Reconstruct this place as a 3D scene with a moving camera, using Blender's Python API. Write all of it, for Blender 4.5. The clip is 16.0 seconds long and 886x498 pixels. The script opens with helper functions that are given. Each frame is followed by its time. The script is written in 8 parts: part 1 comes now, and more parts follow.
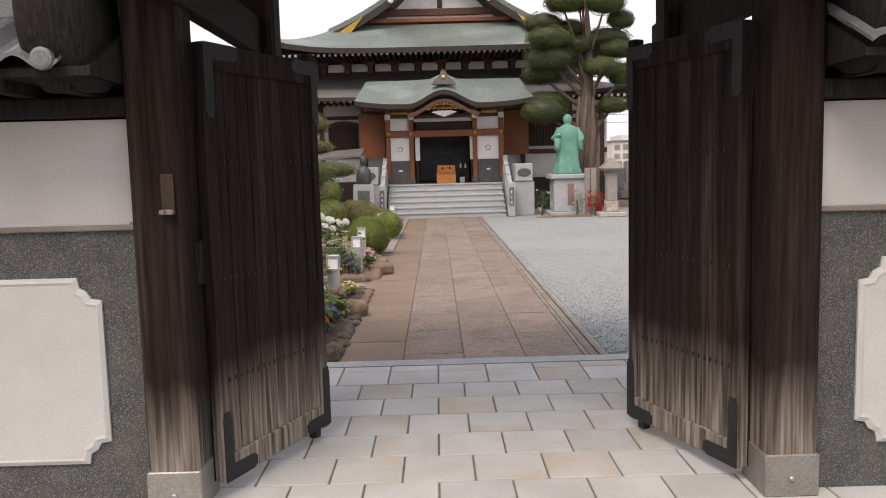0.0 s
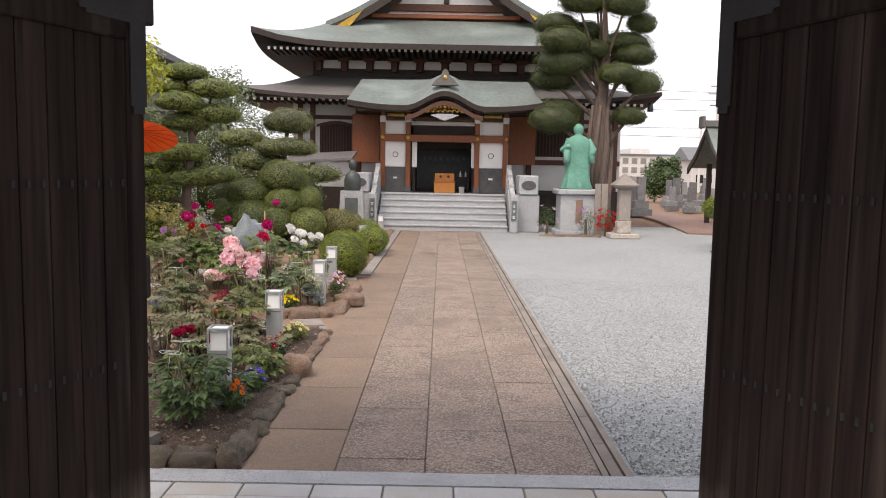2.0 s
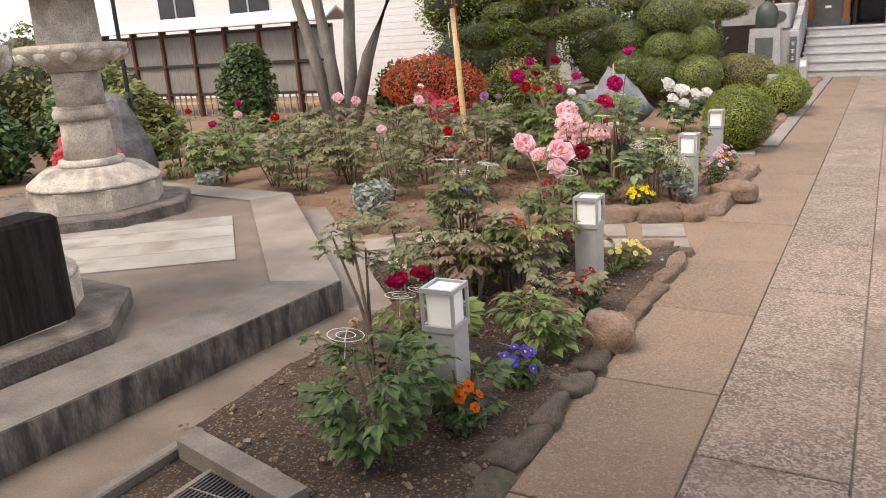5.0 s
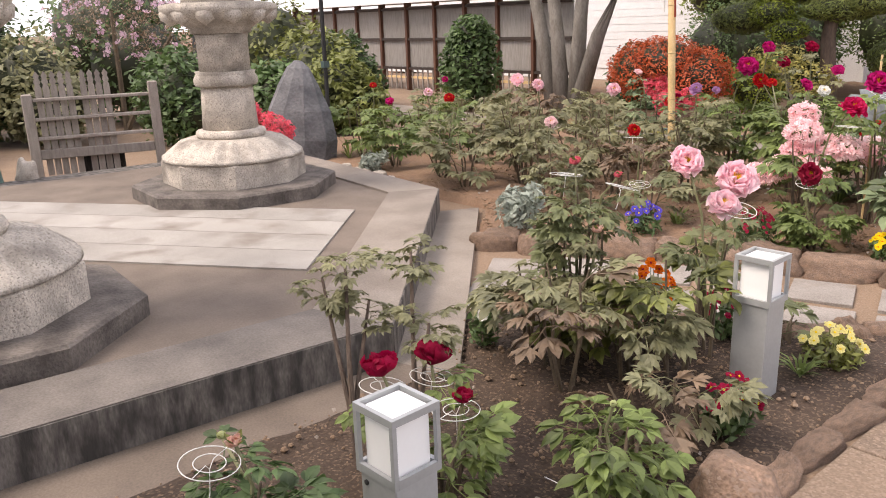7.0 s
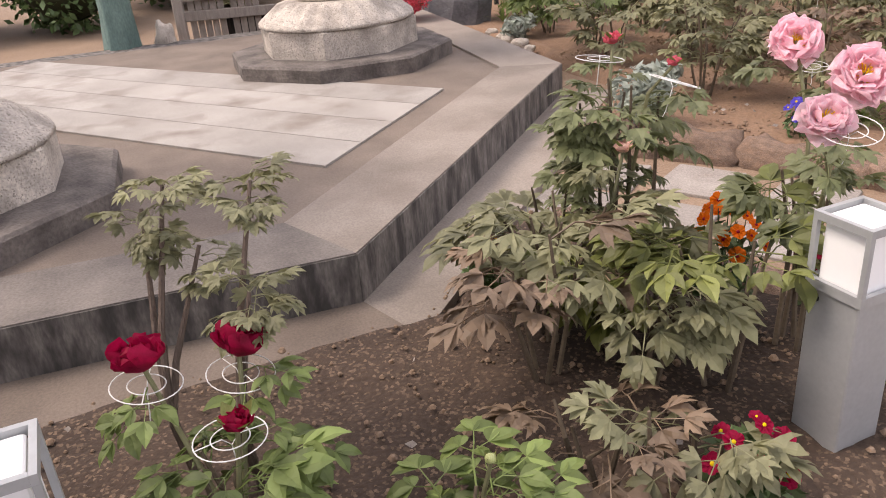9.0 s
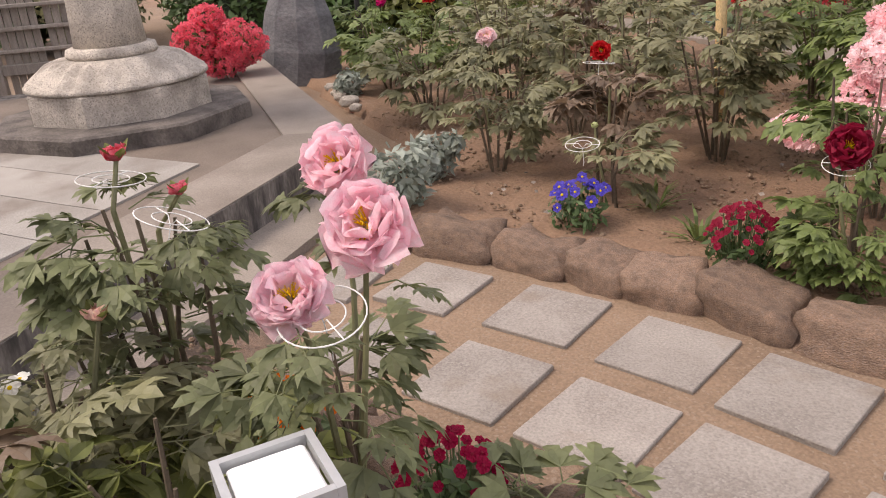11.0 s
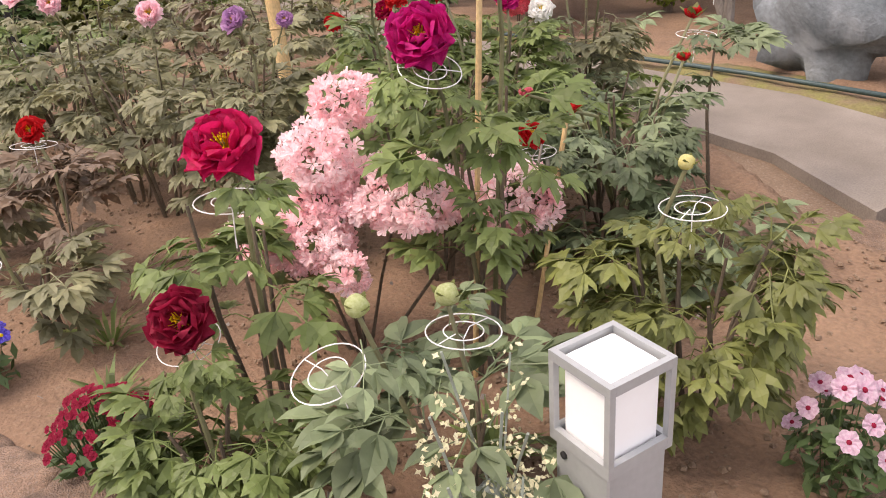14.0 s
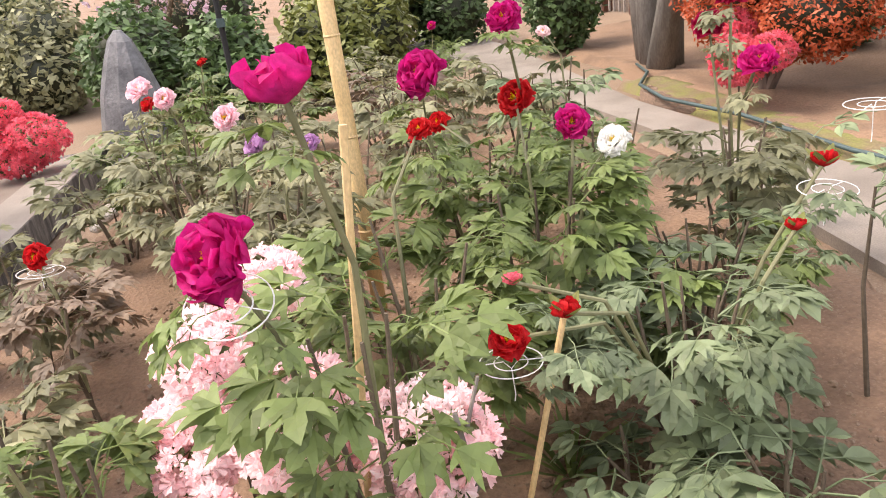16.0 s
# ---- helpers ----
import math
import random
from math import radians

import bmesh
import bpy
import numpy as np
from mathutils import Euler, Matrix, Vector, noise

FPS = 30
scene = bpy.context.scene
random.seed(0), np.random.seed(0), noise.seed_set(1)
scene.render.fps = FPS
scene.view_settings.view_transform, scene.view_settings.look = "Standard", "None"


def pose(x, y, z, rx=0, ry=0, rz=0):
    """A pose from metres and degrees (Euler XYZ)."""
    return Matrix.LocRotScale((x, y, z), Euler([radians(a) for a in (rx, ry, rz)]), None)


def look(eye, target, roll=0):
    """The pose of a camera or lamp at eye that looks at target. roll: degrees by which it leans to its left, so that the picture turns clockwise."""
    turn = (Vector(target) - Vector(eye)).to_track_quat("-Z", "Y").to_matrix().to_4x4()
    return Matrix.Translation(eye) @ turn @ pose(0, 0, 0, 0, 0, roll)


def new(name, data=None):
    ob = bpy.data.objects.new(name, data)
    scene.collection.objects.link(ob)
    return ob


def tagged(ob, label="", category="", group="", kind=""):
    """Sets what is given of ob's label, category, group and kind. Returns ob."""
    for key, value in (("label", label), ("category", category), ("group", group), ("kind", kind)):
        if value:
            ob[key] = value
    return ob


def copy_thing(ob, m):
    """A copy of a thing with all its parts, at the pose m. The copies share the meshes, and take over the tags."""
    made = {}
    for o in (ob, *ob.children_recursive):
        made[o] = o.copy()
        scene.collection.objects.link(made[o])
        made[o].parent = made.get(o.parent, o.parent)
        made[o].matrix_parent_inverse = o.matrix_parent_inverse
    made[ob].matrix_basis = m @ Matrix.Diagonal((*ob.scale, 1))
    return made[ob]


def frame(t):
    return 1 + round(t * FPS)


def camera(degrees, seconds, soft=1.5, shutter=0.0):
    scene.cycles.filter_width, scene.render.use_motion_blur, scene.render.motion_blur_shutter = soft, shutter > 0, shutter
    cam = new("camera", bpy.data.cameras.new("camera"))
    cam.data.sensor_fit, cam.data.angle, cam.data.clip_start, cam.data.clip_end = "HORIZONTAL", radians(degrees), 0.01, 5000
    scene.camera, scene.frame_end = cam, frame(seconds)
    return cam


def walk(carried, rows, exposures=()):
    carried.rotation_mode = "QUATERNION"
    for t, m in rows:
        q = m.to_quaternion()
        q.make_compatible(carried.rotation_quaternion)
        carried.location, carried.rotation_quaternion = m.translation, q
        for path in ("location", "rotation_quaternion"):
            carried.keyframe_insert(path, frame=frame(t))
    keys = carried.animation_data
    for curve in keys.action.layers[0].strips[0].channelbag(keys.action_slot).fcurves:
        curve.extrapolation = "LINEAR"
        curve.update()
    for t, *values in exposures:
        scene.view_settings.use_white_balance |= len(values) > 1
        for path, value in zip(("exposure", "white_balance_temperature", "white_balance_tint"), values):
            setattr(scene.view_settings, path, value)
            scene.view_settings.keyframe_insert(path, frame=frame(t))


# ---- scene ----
cam = camera(58.7, 16.0, soft=1.0)
PATH = [
    (0, (0.332, 2.828, 1.757), (0.344, 4.816, 1.546), -1.5),
    (0.5, (0.399, 3.444, 1.78), (0.41, 5.435, 1.59), -0.9),
    (1, (0.517, 4.045, 1.78), (0.555, 6.037, 1.602), -0.7),
    (1.5, (0.529, 4.627, 1.815), (0.554, 6.62, 1.65), 1.3),
    (2, (0.615, 5.154, 1.864), (0.621, 7.144, 1.665), 1.1),
    (2.5, (0.695, 5.626, 1.879), (0.623, 7.622, 1.77), 0.5),
    (3, (0.751, 6.155, 1.832), (0.66, 8.15, 1.732), 0.5),
    (3.5, (0.776, 6.587, 1.851), (0.613, 8.555, 1.534), 1.0),
    (4, (0.631, 7.284, 1.737), (0.108, 9.154, 1.258), 0.4),
    (4.5, (0.627, 7.812, 1.739), (-0.164, 9.561, 1.179), -2.0),
    (4.7, (0.586, 8.009, 1.73), (-0.281, 9.723, 1.171), -2.9),
    (6.8, (0.467, 9.735, 1.576), (-0.915, 11.105, 1.114), -1.2),
    (7, (0.406, 9.967, 1.567), (-1.049, 11.223, 1.014), -1.8),
    (7.5, (0.247, 10.372, 1.488), (-1.332, 11.359, 0.76), -1.7),
    (8, (0.202, 10.743, 1.455), (-1.456, 11.497, 0.629), -3.4),
    (8.2, (0.197, 10.853, 1.441), (-1.489, 11.528, 0.604), -5.3),
    (10.3, (0.002, 12.269, 1.383), (-1.68, 12.956, 0.546), -3.8),
    (10.5, (-0.013, 12.386, 1.402), (-1.693, 13.094, 0.58), -4.7),
    (11, (-0.079, 12.735, 1.352), (-1.764, 13.49, 0.584), -4.5),
    (11.5, (-0.053, 13.09, 1.41), (-1.666, 13.977, 0.627), -7.4),
    (12, (-0.012, 13.444, 1.436), (-1.557, 14.434, 0.642), -8.2),
    (12.5, (-0.052, 13.792, 1.435), (-1.519, 14.886, 0.628), -7.7),
    (13, (-0.079, 14.097, 1.418), (-1.562, 15.167, 0.607), -6.8),
    (13.5, (-0.158, 14.396, 1.424), (-1.646, 15.43, 0.577), -6.6),
    (14, (-0.181, 14.665, 1.429), (-1.68, 15.669, 0.567), -4.7),
    (14.5, (-0.219, 14.953, 1.432), (-1.807, 15.804, 0.563), -4.9),
    (15, (-0.272, 15.258, 1.44), (-1.925, 15.987, 0.583), -5.8),
    (15.5, (-0.286, 15.536, 1.478), (-2.006, 16.112, 0.637), -6.6),
    (16, (-0.438, 15.778, 1.532), (-2.26, 16.178, 0.811), -7.8),
]
walk(cam, [(t, look(eye, aim, lean)) for t, eye, aim, lean in PATH],
     exposures=((0.0, 0.33, 7350, 15), (1.5, 0.45, 7300, 15), (2.0, 0.52, 7300, 15), (2.5, 0.25, 7250, 14), (3.0, 0.02, 7200, 14), (3.5, 0.0, 7300, 15), (4.5, 0.6, 7650, 14), (7.0, 0.92, 7550, 17), (8.2, 0.85, 7500, 21), (10.4, 0.8, 7550, 18), (11.0, 0.56, 7600, 19), (12.0, 0.88, 7550, 19), (12.5, 1.08, 7600, 20), (13.0, 1.02, 7600, 20), (14.0, 0.88, 7600, 20), (15.0, 0.74, 7650, 16), (15.5, 1.05, 7600, 9), (16.0, 1.42, 7450, 16)))

# ---- world and light ----
world = bpy.data.worlds.new("overcast")
scene.world = world
world.use_nodes = True
wn, wl = world.node_tree.nodes, world.node_tree.links
sky = wn.new("ShaderNodeTexSky")
sky.sky_type = "NISHITA"
sky.sun_disc = False
sky.sun_elevation, sky.sun_rotation = radians(55), radians(207)
sky.air_density, sky.dust_density, sky.ozone_density = 1.0, 4.0, 1.0
sky_gain = wn.new("ShaderNodeVectorMath")
sky_gain.operation = "SCALE"
sky_gain.inputs["Scale"].default_value = 0.12
wl.new(sky.outputs["Color"], sky_gain.inputs[0])
cloud = wn.new("ShaderNodeTexNoise")
cloud.inputs["Scale"].default_value = 1.6
cloud.inputs["Detail"].default_value = 5
cloud_ramp = wn.new("ShaderNodeValToRGB")
cloud_ramp.color_ramp.elements[0].color = (0.71, 0.785, 0.97, 1)
cloud_ramp.color_ramp.elements[1].color = (0.99, 1.035, 1.16, 1)
cloud_ramp.color_ramp.elements[0].position, cloud_ramp.color_ramp.elements[1].position = 0.35, 0.65
wl.new(cloud.outputs["Fac"], cloud_ramp.inputs["Fac"])
sky_mix = wn.new("ShaderNodeMix")
sky_mix.data_type = "RGBA"
sky_mix.inputs["Factor"].default_value = 0.85
wl.new(sky_gain.outputs["Vector"], sky_mix.inputs["A"])
wl.new(cloud_ramp.outputs["Color"], sky_mix.inputs["B"])
wl.new(sky_mix.outputs["Result"], wn["Background"].inputs["Color"])
wn["Background"].inputs["Strength"].default_value = 1.0
sun = new("sun", bpy.data.lights.new("sun", "SUN"))
sun.data.energy, sun.data.angle, sun.data.color = 1.8, radians(25), (1.0, 0.96, 0.9)
sun.matrix_world = look((-9, -18, 29), (0, 0, 0))


# ---- materials ----
def nodes_of(name):
    m = bpy.data.materials.new(name)
    m.use_nodes = True
    return m, m.node_tree.nodes, m.node_tree.links, m.node_tree.nodes["Principled BSDF"]


def mat(name, c1, c2=None, rough=0.75, metal=0.0, scale=6.0, fine=70.0, bump=0.25, vary=0.12, stretch=(1, 1, 1), speck=None, speck_scale=260.0,
        speck_size=0.45, stain=None, stain_scale=1.2, stain_pos=0.55, spec=0.5, sheer=0.0, island=0.0, grain_mix=0.55):
    """A surface of two colours mixed at a coarse scale, with grain, specks, stains and fine relief."""
    m, n, l, b = nodes_of(name)
    c2 = c2 or tuple(v * 0.75 for v in c1)
    tc = n.new("ShaderNodeTexCoord")
    mp = n.new("ShaderNodeMapping")
    mp.inputs["Scale"].default_value = stretch
    l.new(tc.outputs["Object"], mp.inputs["Vector"])
    info = n.new("ShaderNodeObjectInfo")
    shift = n.new("ShaderNodeVectorMath")
    shift.operation = "MULTIPLY_ADD"
    shift.inputs[1].default_value = (17.0, 31.0, 23.0)
    l.new(info.outputs["Random"], shift.inputs[0])
    l.new(mp.outputs["Vector"], shift.inputs[2])
    vec = shift.outputs["Vector"]

    def noise_tex(s, detail=5):
        t = n.new("ShaderNodeTexNoise")
        t.inputs["Scale"].default_value = s
        t.inputs["Detail"].default_value = detail
        l.new(vec, t.inputs["Vector"])
        return t.outputs["Fac"]

    def ramp(src, p0, p1, a, z):
        r = n.new("ShaderNodeValToRGB")
        r.color_ramp.elements[0].position, r.color_ramp.elements[1].position = p0, p1
        r.color_ramp.elements[0].color, r.color_ramp.elements[1].color = (*a, 1), (*z, 1)
        l.new(src, r.inputs["Fac"])
        return r.outputs["Color"]

    def mix(fac, a, z, mode="MIX"):
        x = n.new("ShaderNodeMix")
        x.data_type, x.blend_type = "RGBA", mode
        if isinstance(fac, float):
            x.inputs["Factor"].default_value = fac
        else:
            l.new(fac, x.inputs["Factor"])
        for sock, v in (("A", a), ("B", z)):
            if isinstance(v, tuple):
                x.inputs[sock].default_value = (*v, 1)
            else:
                l.new(v, x.inputs[sock])
        return x.outputs["Result"]

    col = ramp(noise_tex(scale), 0.32, 0.68, c1, c2)
    grain = noise_tex(fine, 3)
    col = mix(grain_mix, col, ramp(grain, 0.3, 0.7, (0.62, 0.62, 0.62), (1.25, 1.25, 1.25)), "MULTIPLY")
    if speck:
        v = n.new("ShaderNodeTexVoronoi")
        v.inputs["Scale"].default_value = speck_scale
        l.new(vec, v.inputs["Vector"])
        pick = n.new("ShaderNodeSeparateColor")
        l.new(v.outputs["Color"], pick.inputs["Color"])
        col = mix(ramp(pick.outputs["Red"], speck_size, speck_size + 0.25, (0, 0, 0), (1, 1, 1)), col, speck)
    if stain:
        col = mix(ramp(noise_tex(stain_scale, 7), stain_pos, stain_pos + 0.2, (0, 0, 0), (0.85, 0.85, 0.85)), col, stain)
    if vary:
        hv = n.new("ShaderNodeHueSaturation")
        rng = n.new("ShaderNodeMapRange")
        rng.inputs["To Min"].default_value, rng.inputs["To Max"].default_value = 1 - vary, 1 + vary
        l.new(info.outputs["Random"], rng.inputs["Value"])
        l.new(rng.outputs["Result"], hv.inputs["Value"])
        l.new(col, hv.inputs["Color"])
        col = hv.outputs["Color"]
    if island:
        geo = n.new("ShaderNodeNewGeometry")
        hv = n.new("ShaderNodeHueSaturation")
        rng = n.new("ShaderNodeMapRange")
        rng.inputs["To Min"].default_value, rng.inputs["To Max"].default_value = 1 - island, 1 + island
        l.new(geo.outputs["Random Per Island"], rng.inputs["Value"])
        l.new(rng.outputs["Result"], hv.inputs["Value"])
        l.new(col, hv.inputs["Color"])
        col = hv.outputs["Color"]
    l.new(col, b.inputs["Base Color"])
    b.inputs["Roughness"].default_value = rough
    b.inputs["Metallic"].default_value = metal
    b.inputs["Specular IOR Level"].default_value = spec
    if sheer:
        b.inputs["Subsurface Weight"].default_value = 0.0
        tr = n.new("ShaderNodeBsdfTranslucent")
        l.new(col, tr.inputs["Color"])
        ms = n.new("ShaderNodeMixShader")
        ms.inputs["Fac"].default_value = sheer
        l.new(b.outputs["BSDF"], ms.inputs[1])
        l.new(tr.outputs["BSDF"], ms.inputs[2])
        l.new(ms.outputs["Shader"], n["Material Output"].inputs["Surface"])
    if bump:
        bp = n.new("ShaderNodeBump")
        bp.inputs["Strength"].default_value = bump
        bp.inputs["Distance"].default_value = 0.01
        l.new(grain, bp.inputs["Height"])
        l.new(bp.outputs["Normal"], b.inputs["Normal"])
    return m


def weathered_wood(name, dark, pale, low, high):
    """Dark timber with long vertical grain, bleached by splashing rain between two heights above the ground."""
    m, n, l, b = nodes_of(name)
    tc = n.new("ShaderNodeTexCoord")
    mp = n.new("ShaderNodeMapping")
    mp.inputs["Scale"].default_value = (38, 38, 1.6)
    info = n.new("ShaderNodeObjectInfo")
    add = n.new("ShaderNodeVectorMath")
    add.operation = "MULTIPLY_ADD"
    add.inputs[1].default_value = (9, 9, 9)
    l.new(tc.outputs["Object"], mp.inputs["Vector"])
    l.new(info.outputs["Random"], add.inputs[0])
    l.new(mp.outputs["Vector"], add.inputs[2])
    t = n.new("ShaderNodeTexNoise")
    t.inputs["Scale"].default_value, t.inputs["Detail"].default_value = 1.0, 7
    l.new(add.outputs["Vector"], t.inputs["Vector"])
    broad = n.new("ShaderNodeTexNoise")
    broad.inputs["Scale"].default_value = 0.18
    l.new(add.outputs["Vector"], broad.inputs["Vector"])
    sep = n.new("ShaderNodeSeparateXYZ")
    l.new(tc.outputs["Object"], sep.inputs["Vector"])
    rise = n.new("ShaderNodeMapRange")
    rise.inputs["From Min"].default_value, rise.inputs["From Max"].default_value = low, high
    rise.inputs["To Min"].default_value, rise.inputs["To Max"].default_value = 0.7, -0.3
    l.new(sep.outputs["Z"], rise.inputs["Value"])
    wear = n.new("ShaderNodeMath")
    wear.operation = "MULTIPLY_ADD"
    wear.inputs[1].default_value = 0.55
    l.new(broad.outputs["Fac"], wear.inputs[0])
    l.new(rise.outputs["Result"], wear.inputs[2])
    wear.use_clamp = True
    wear2 = n.new("ShaderNodeMath")
    wear2.operation = "MULTIPLY"
    wear2.use_clamp = True
    l.new(wear.outputs["Value"], wear2.inputs[0])
    gr = n.new("ShaderNodeMapRange")
    gr.inputs["From Min"].default_value, gr.inputs["From Max"].default_value = 0.3, 0.65
    gr.inputs["To Min"].default_value, gr.inputs["To Max"].default_value = 0.45, 1.2
    l.new(t.outputs["Fac"], gr.inputs["Value"])
    l.new(gr.outputs["Result"], wear2.inputs[1])
    mx = n.new("ShaderNodeMix")
    mx.data_type = "RGBA"
    mx.inputs["A"].default_value, mx.inputs["B"].default_value = (*dark, 1), (*pale, 1)
    l.new(wear2.outputs["Value"], mx.inputs["Factor"])
    mul = n.new("ShaderNodeMix")
    mul.data_type, mul.blend_type = "RGBA", "MULTIPLY"
    mul.inputs["Factor"].default_value = 0.7
    rp = n.new("ShaderNodeValToRGB")
    rp.color_ramp.elements[0].position, rp.color_ramp.elements[1].position = 0.3, 0.7
    rp.color_ramp.elements[0].color, rp.color_ramp.elements[1].color = (0.3, 0.28, 0.27, 1), (1.8, 1.75, 1.7, 1)
    l.new(t.outputs["Fac"], rp.inputs["Fac"])
    l.new(mx.outputs["Result"], mul.inputs["A"])
    l.new(rp.outputs["Color"], mul.inputs["B"])
    l.new(mul.outputs["Result"], b.inputs["Base Color"])
    b.inputs["Roughness"].default_value = 0.9
    b.inputs["Specular IOR Level"].default_value = 0.15
    bp = n.new("ShaderNodeBump")
    bp.inputs["Strength"].default_value, bp.inputs["Distance"].default_value = 0.35, 0.006
    l.new(t.outputs["Fac"], bp.inputs["Height"])
    l.new(bp.outputs["Normal"], b.inputs["Normal"])
    return m


M = {}
M["gate_wood"] = weathered_wood("gate_wood", (0.019, 0.013, 0.011), (0.25, 0.215, 0.185), 0.05, 0.72)
M["gate_wood_dark"] = mat("gate_wood_dark", (0.014, 0.0125, 0.012), (0.036, 0.032, 0.03), spec=0.15, rough=0.9, stretch=(12, 12, 1), bump=0.3)
M["rust"] = mat("rust", (0.05, 0.027, 0.018), (0.028, 0.017, 0.013), rough=0.85, fine=120, bump=0.4)
M["grate_steel"] = mat("grate_steel", (0.1, 0.1, 0.1), (0.06, 0.06, 0.06), rough=0.6, metal=0.4, bump=0.2)
M["iron"] = mat("iron", (0.012, 0.012, 0.013), (0.022, 0.022, 0.023), rough=0.75, metal=0.1, bump=0.15)
M["post_cover"] = mat("post_cover", (0.36, 0.34, 0.31), (0.3, 0.28, 0.26), rough=0.5, metal=0.55, bump=0.05)
M["steel"] = mat("steel", (0.5, 0.5, 0.5), rough=0.3, metal=1.0, bump=0.03)
M["plaster"] = mat("plaster", (0.86, 0.85, 0.82), (0.8, 0.79, 0.76), rough=0.9, scale=2.2, fine=110, bump=0.25, grain_mix=0.2, stain=(0.55, 0.54, 0.53), stain_scale=1.1, stain_pos=0.62)
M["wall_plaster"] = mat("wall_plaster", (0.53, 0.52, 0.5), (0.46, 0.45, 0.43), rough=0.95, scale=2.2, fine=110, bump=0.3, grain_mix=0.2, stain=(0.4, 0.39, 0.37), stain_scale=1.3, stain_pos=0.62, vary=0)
M["pebble_dash"] = mat("pebble_dash", (0.06, 0.06, 0.06), (0.095, 0.095, 0.09), rough=0.85, fine=190, bump=0.9, speck=(0.18, 0.176, 0.165), speck_scale=210, speck_size=0.62)
M["kawara"] = mat("kawara", (0.12, 0.125, 0.13), (0.19, 0.195, 0.2), rough=0.5, scale=9, bump=0.12, vary=0.2)
M["paver"] = mat("paver", (0.55, 0.55, 0.54), (0.46, 0.455, 0.44), rough=0.85, scale=2.6, fine=240, bump=0.3, stain=(0.42, 0.34, 0.24), stain_scale=0.9, stain_pos=0.54, vary=0.08)
M["mortar"] = mat("mortar", (0.22, 0.19, 0.155), (0.16, 0.14, 0.115), rough=0.95, fine=160)
M["granite"] = mat("granite", (0.5, 0.51, 0.52), (0.42, 0.43, 0.44), rough=0.75, fine=220, bump=0.15, speck=(0.16, 0.16, 0.17), speck_scale=240, speck_size=0.66, vary=0.07)
M["path_slab"] = mat("path_slab", (0.275, 0.198, 0.152), (0.155, 0.116, 0.094), rough=0.85, scale=3.2, fine=75, bump=1.0, grain_mix=1.0, speck=(0.34, 0.275, 0.228), speck_scale=85, speck_size=0.5,
                     stain=(0.17, 0.125, 0.1), stain_scale=1.1, stain_pos=0.53, vary=0.09)
M["soil_dark"] = mat("soil_dark", (0.068, 0.044, 0.03), (0.034, 0.022, 0.016), rough=0.97, scale=1.1, fine=55, bump=1.0, speck=(0.16, 0.11, 0.075), speck_scale=110, speck_size=0.75, vary=0)
M["concrete_dark"] = mat("concrete_dark", (0.215, 0.19, 0.17), (0.125, 0.11, 0.1), rough=0.9, scale=4, fine=90, bump=0.45, grain_mix=0.55, stain=(0.1, 0.088, 0.08), stain_scale=2.2, stain_pos=0.56, vary=0)
M["plinth_stone"] = mat("plinth_stone", (0.19, 0.165, 0.148), (0.08, 0.069, 0.062), rough=0.92, scale=7, fine=60, bump=1.0, grain_mix=0.6, vary=0)
M["path_dusty"] = mat("path_dusty", (0.25, 0.178, 0.128), (0.185, 0.135, 0.1), rough=0.92, scale=1.8, fine=110, bump=0.4, grain_mix=0.7, speck=(0.27, 0.2, 0.15), speck_scale=110, speck_size=0.7, vary=0.06)
M["concrete"] = mat("concrete", (0.29, 0.25, 0.214), (0.195, 0.164, 0.138), rough=0.9, scale=2.4, fine=120, bump=0.35, grain_mix=0.45, stain=(0.17, 0.135, 0.11), stain_scale=1.6, stain_pos=0.58, vary=0.05)
M["concrete_stained"] = mat("concrete_stained", (0.24, 0.218, 0.2), (0.1, 0.09, 0.082), rough=0.9, scale=16, stretch=(1, 1, 0.3), fine=100, bump=0.4, grain_mix=0.8, stain=(0.04, 0.037, 0.035), stain_scale=15, stain_pos=0.43, vary=0)
M["concrete_brown"] = mat("concrete_brown", (0.2, 0.16, 0.13), (0.135, 0.107, 0.087), rough=0.9, scale=3, fine=100, bump=0.35, grain_mix=0.45, vary=0)
M["step_stone"] = mat("step_stone", (0.33, 0.298, 0.268), (0.235, 0.208, 0.186), rough=0.9, scale=5, fine=110, bump=0.5, grain_mix=0.6, speck=(0.3, 0.272, 0.245), speck_scale=150, speck_size=0.72, stain=(0.2, 0.148, 0.108), stain_scale=4, stain_pos=0.58)
M["strip_stone"] = mat("strip_stone", (0.4, 0.375, 0.345), (0.3, 0.278, 0.252), rough=0.9, scale=2.2, fine=150, bump=0.3, stain=(0.19, 0.158, 0.132), stain_scale=2.6, stain_pos=0.52)
M["rock_dark"] = mat("rock_dark", (0.15, 0.115, 0.09), (0.085, 0.072, 0.055), rough=0.93, scale=4, fine=60, bump=1.0, speck=(0.2, 0.165, 0.13), speck_scale=60, speck_size=0.75, stain=(0.075, 0.08, 0.045), stain_scale=3, stain_pos=0.52, vary=0.2)
M["soil"] = mat("soil", (0.275, 0.172, 0.11), (0.19, 0.115, 0.074), rough=0.97, scale=1.1, fine=55, bump=1.0, speck=(0.25, 0.165, 0.11), speck_scale=150, speck_size=0.82,
                stain=(0.1, 0.064, 0.044), stain_scale=1.7, stain_pos=0.57, vary=0)
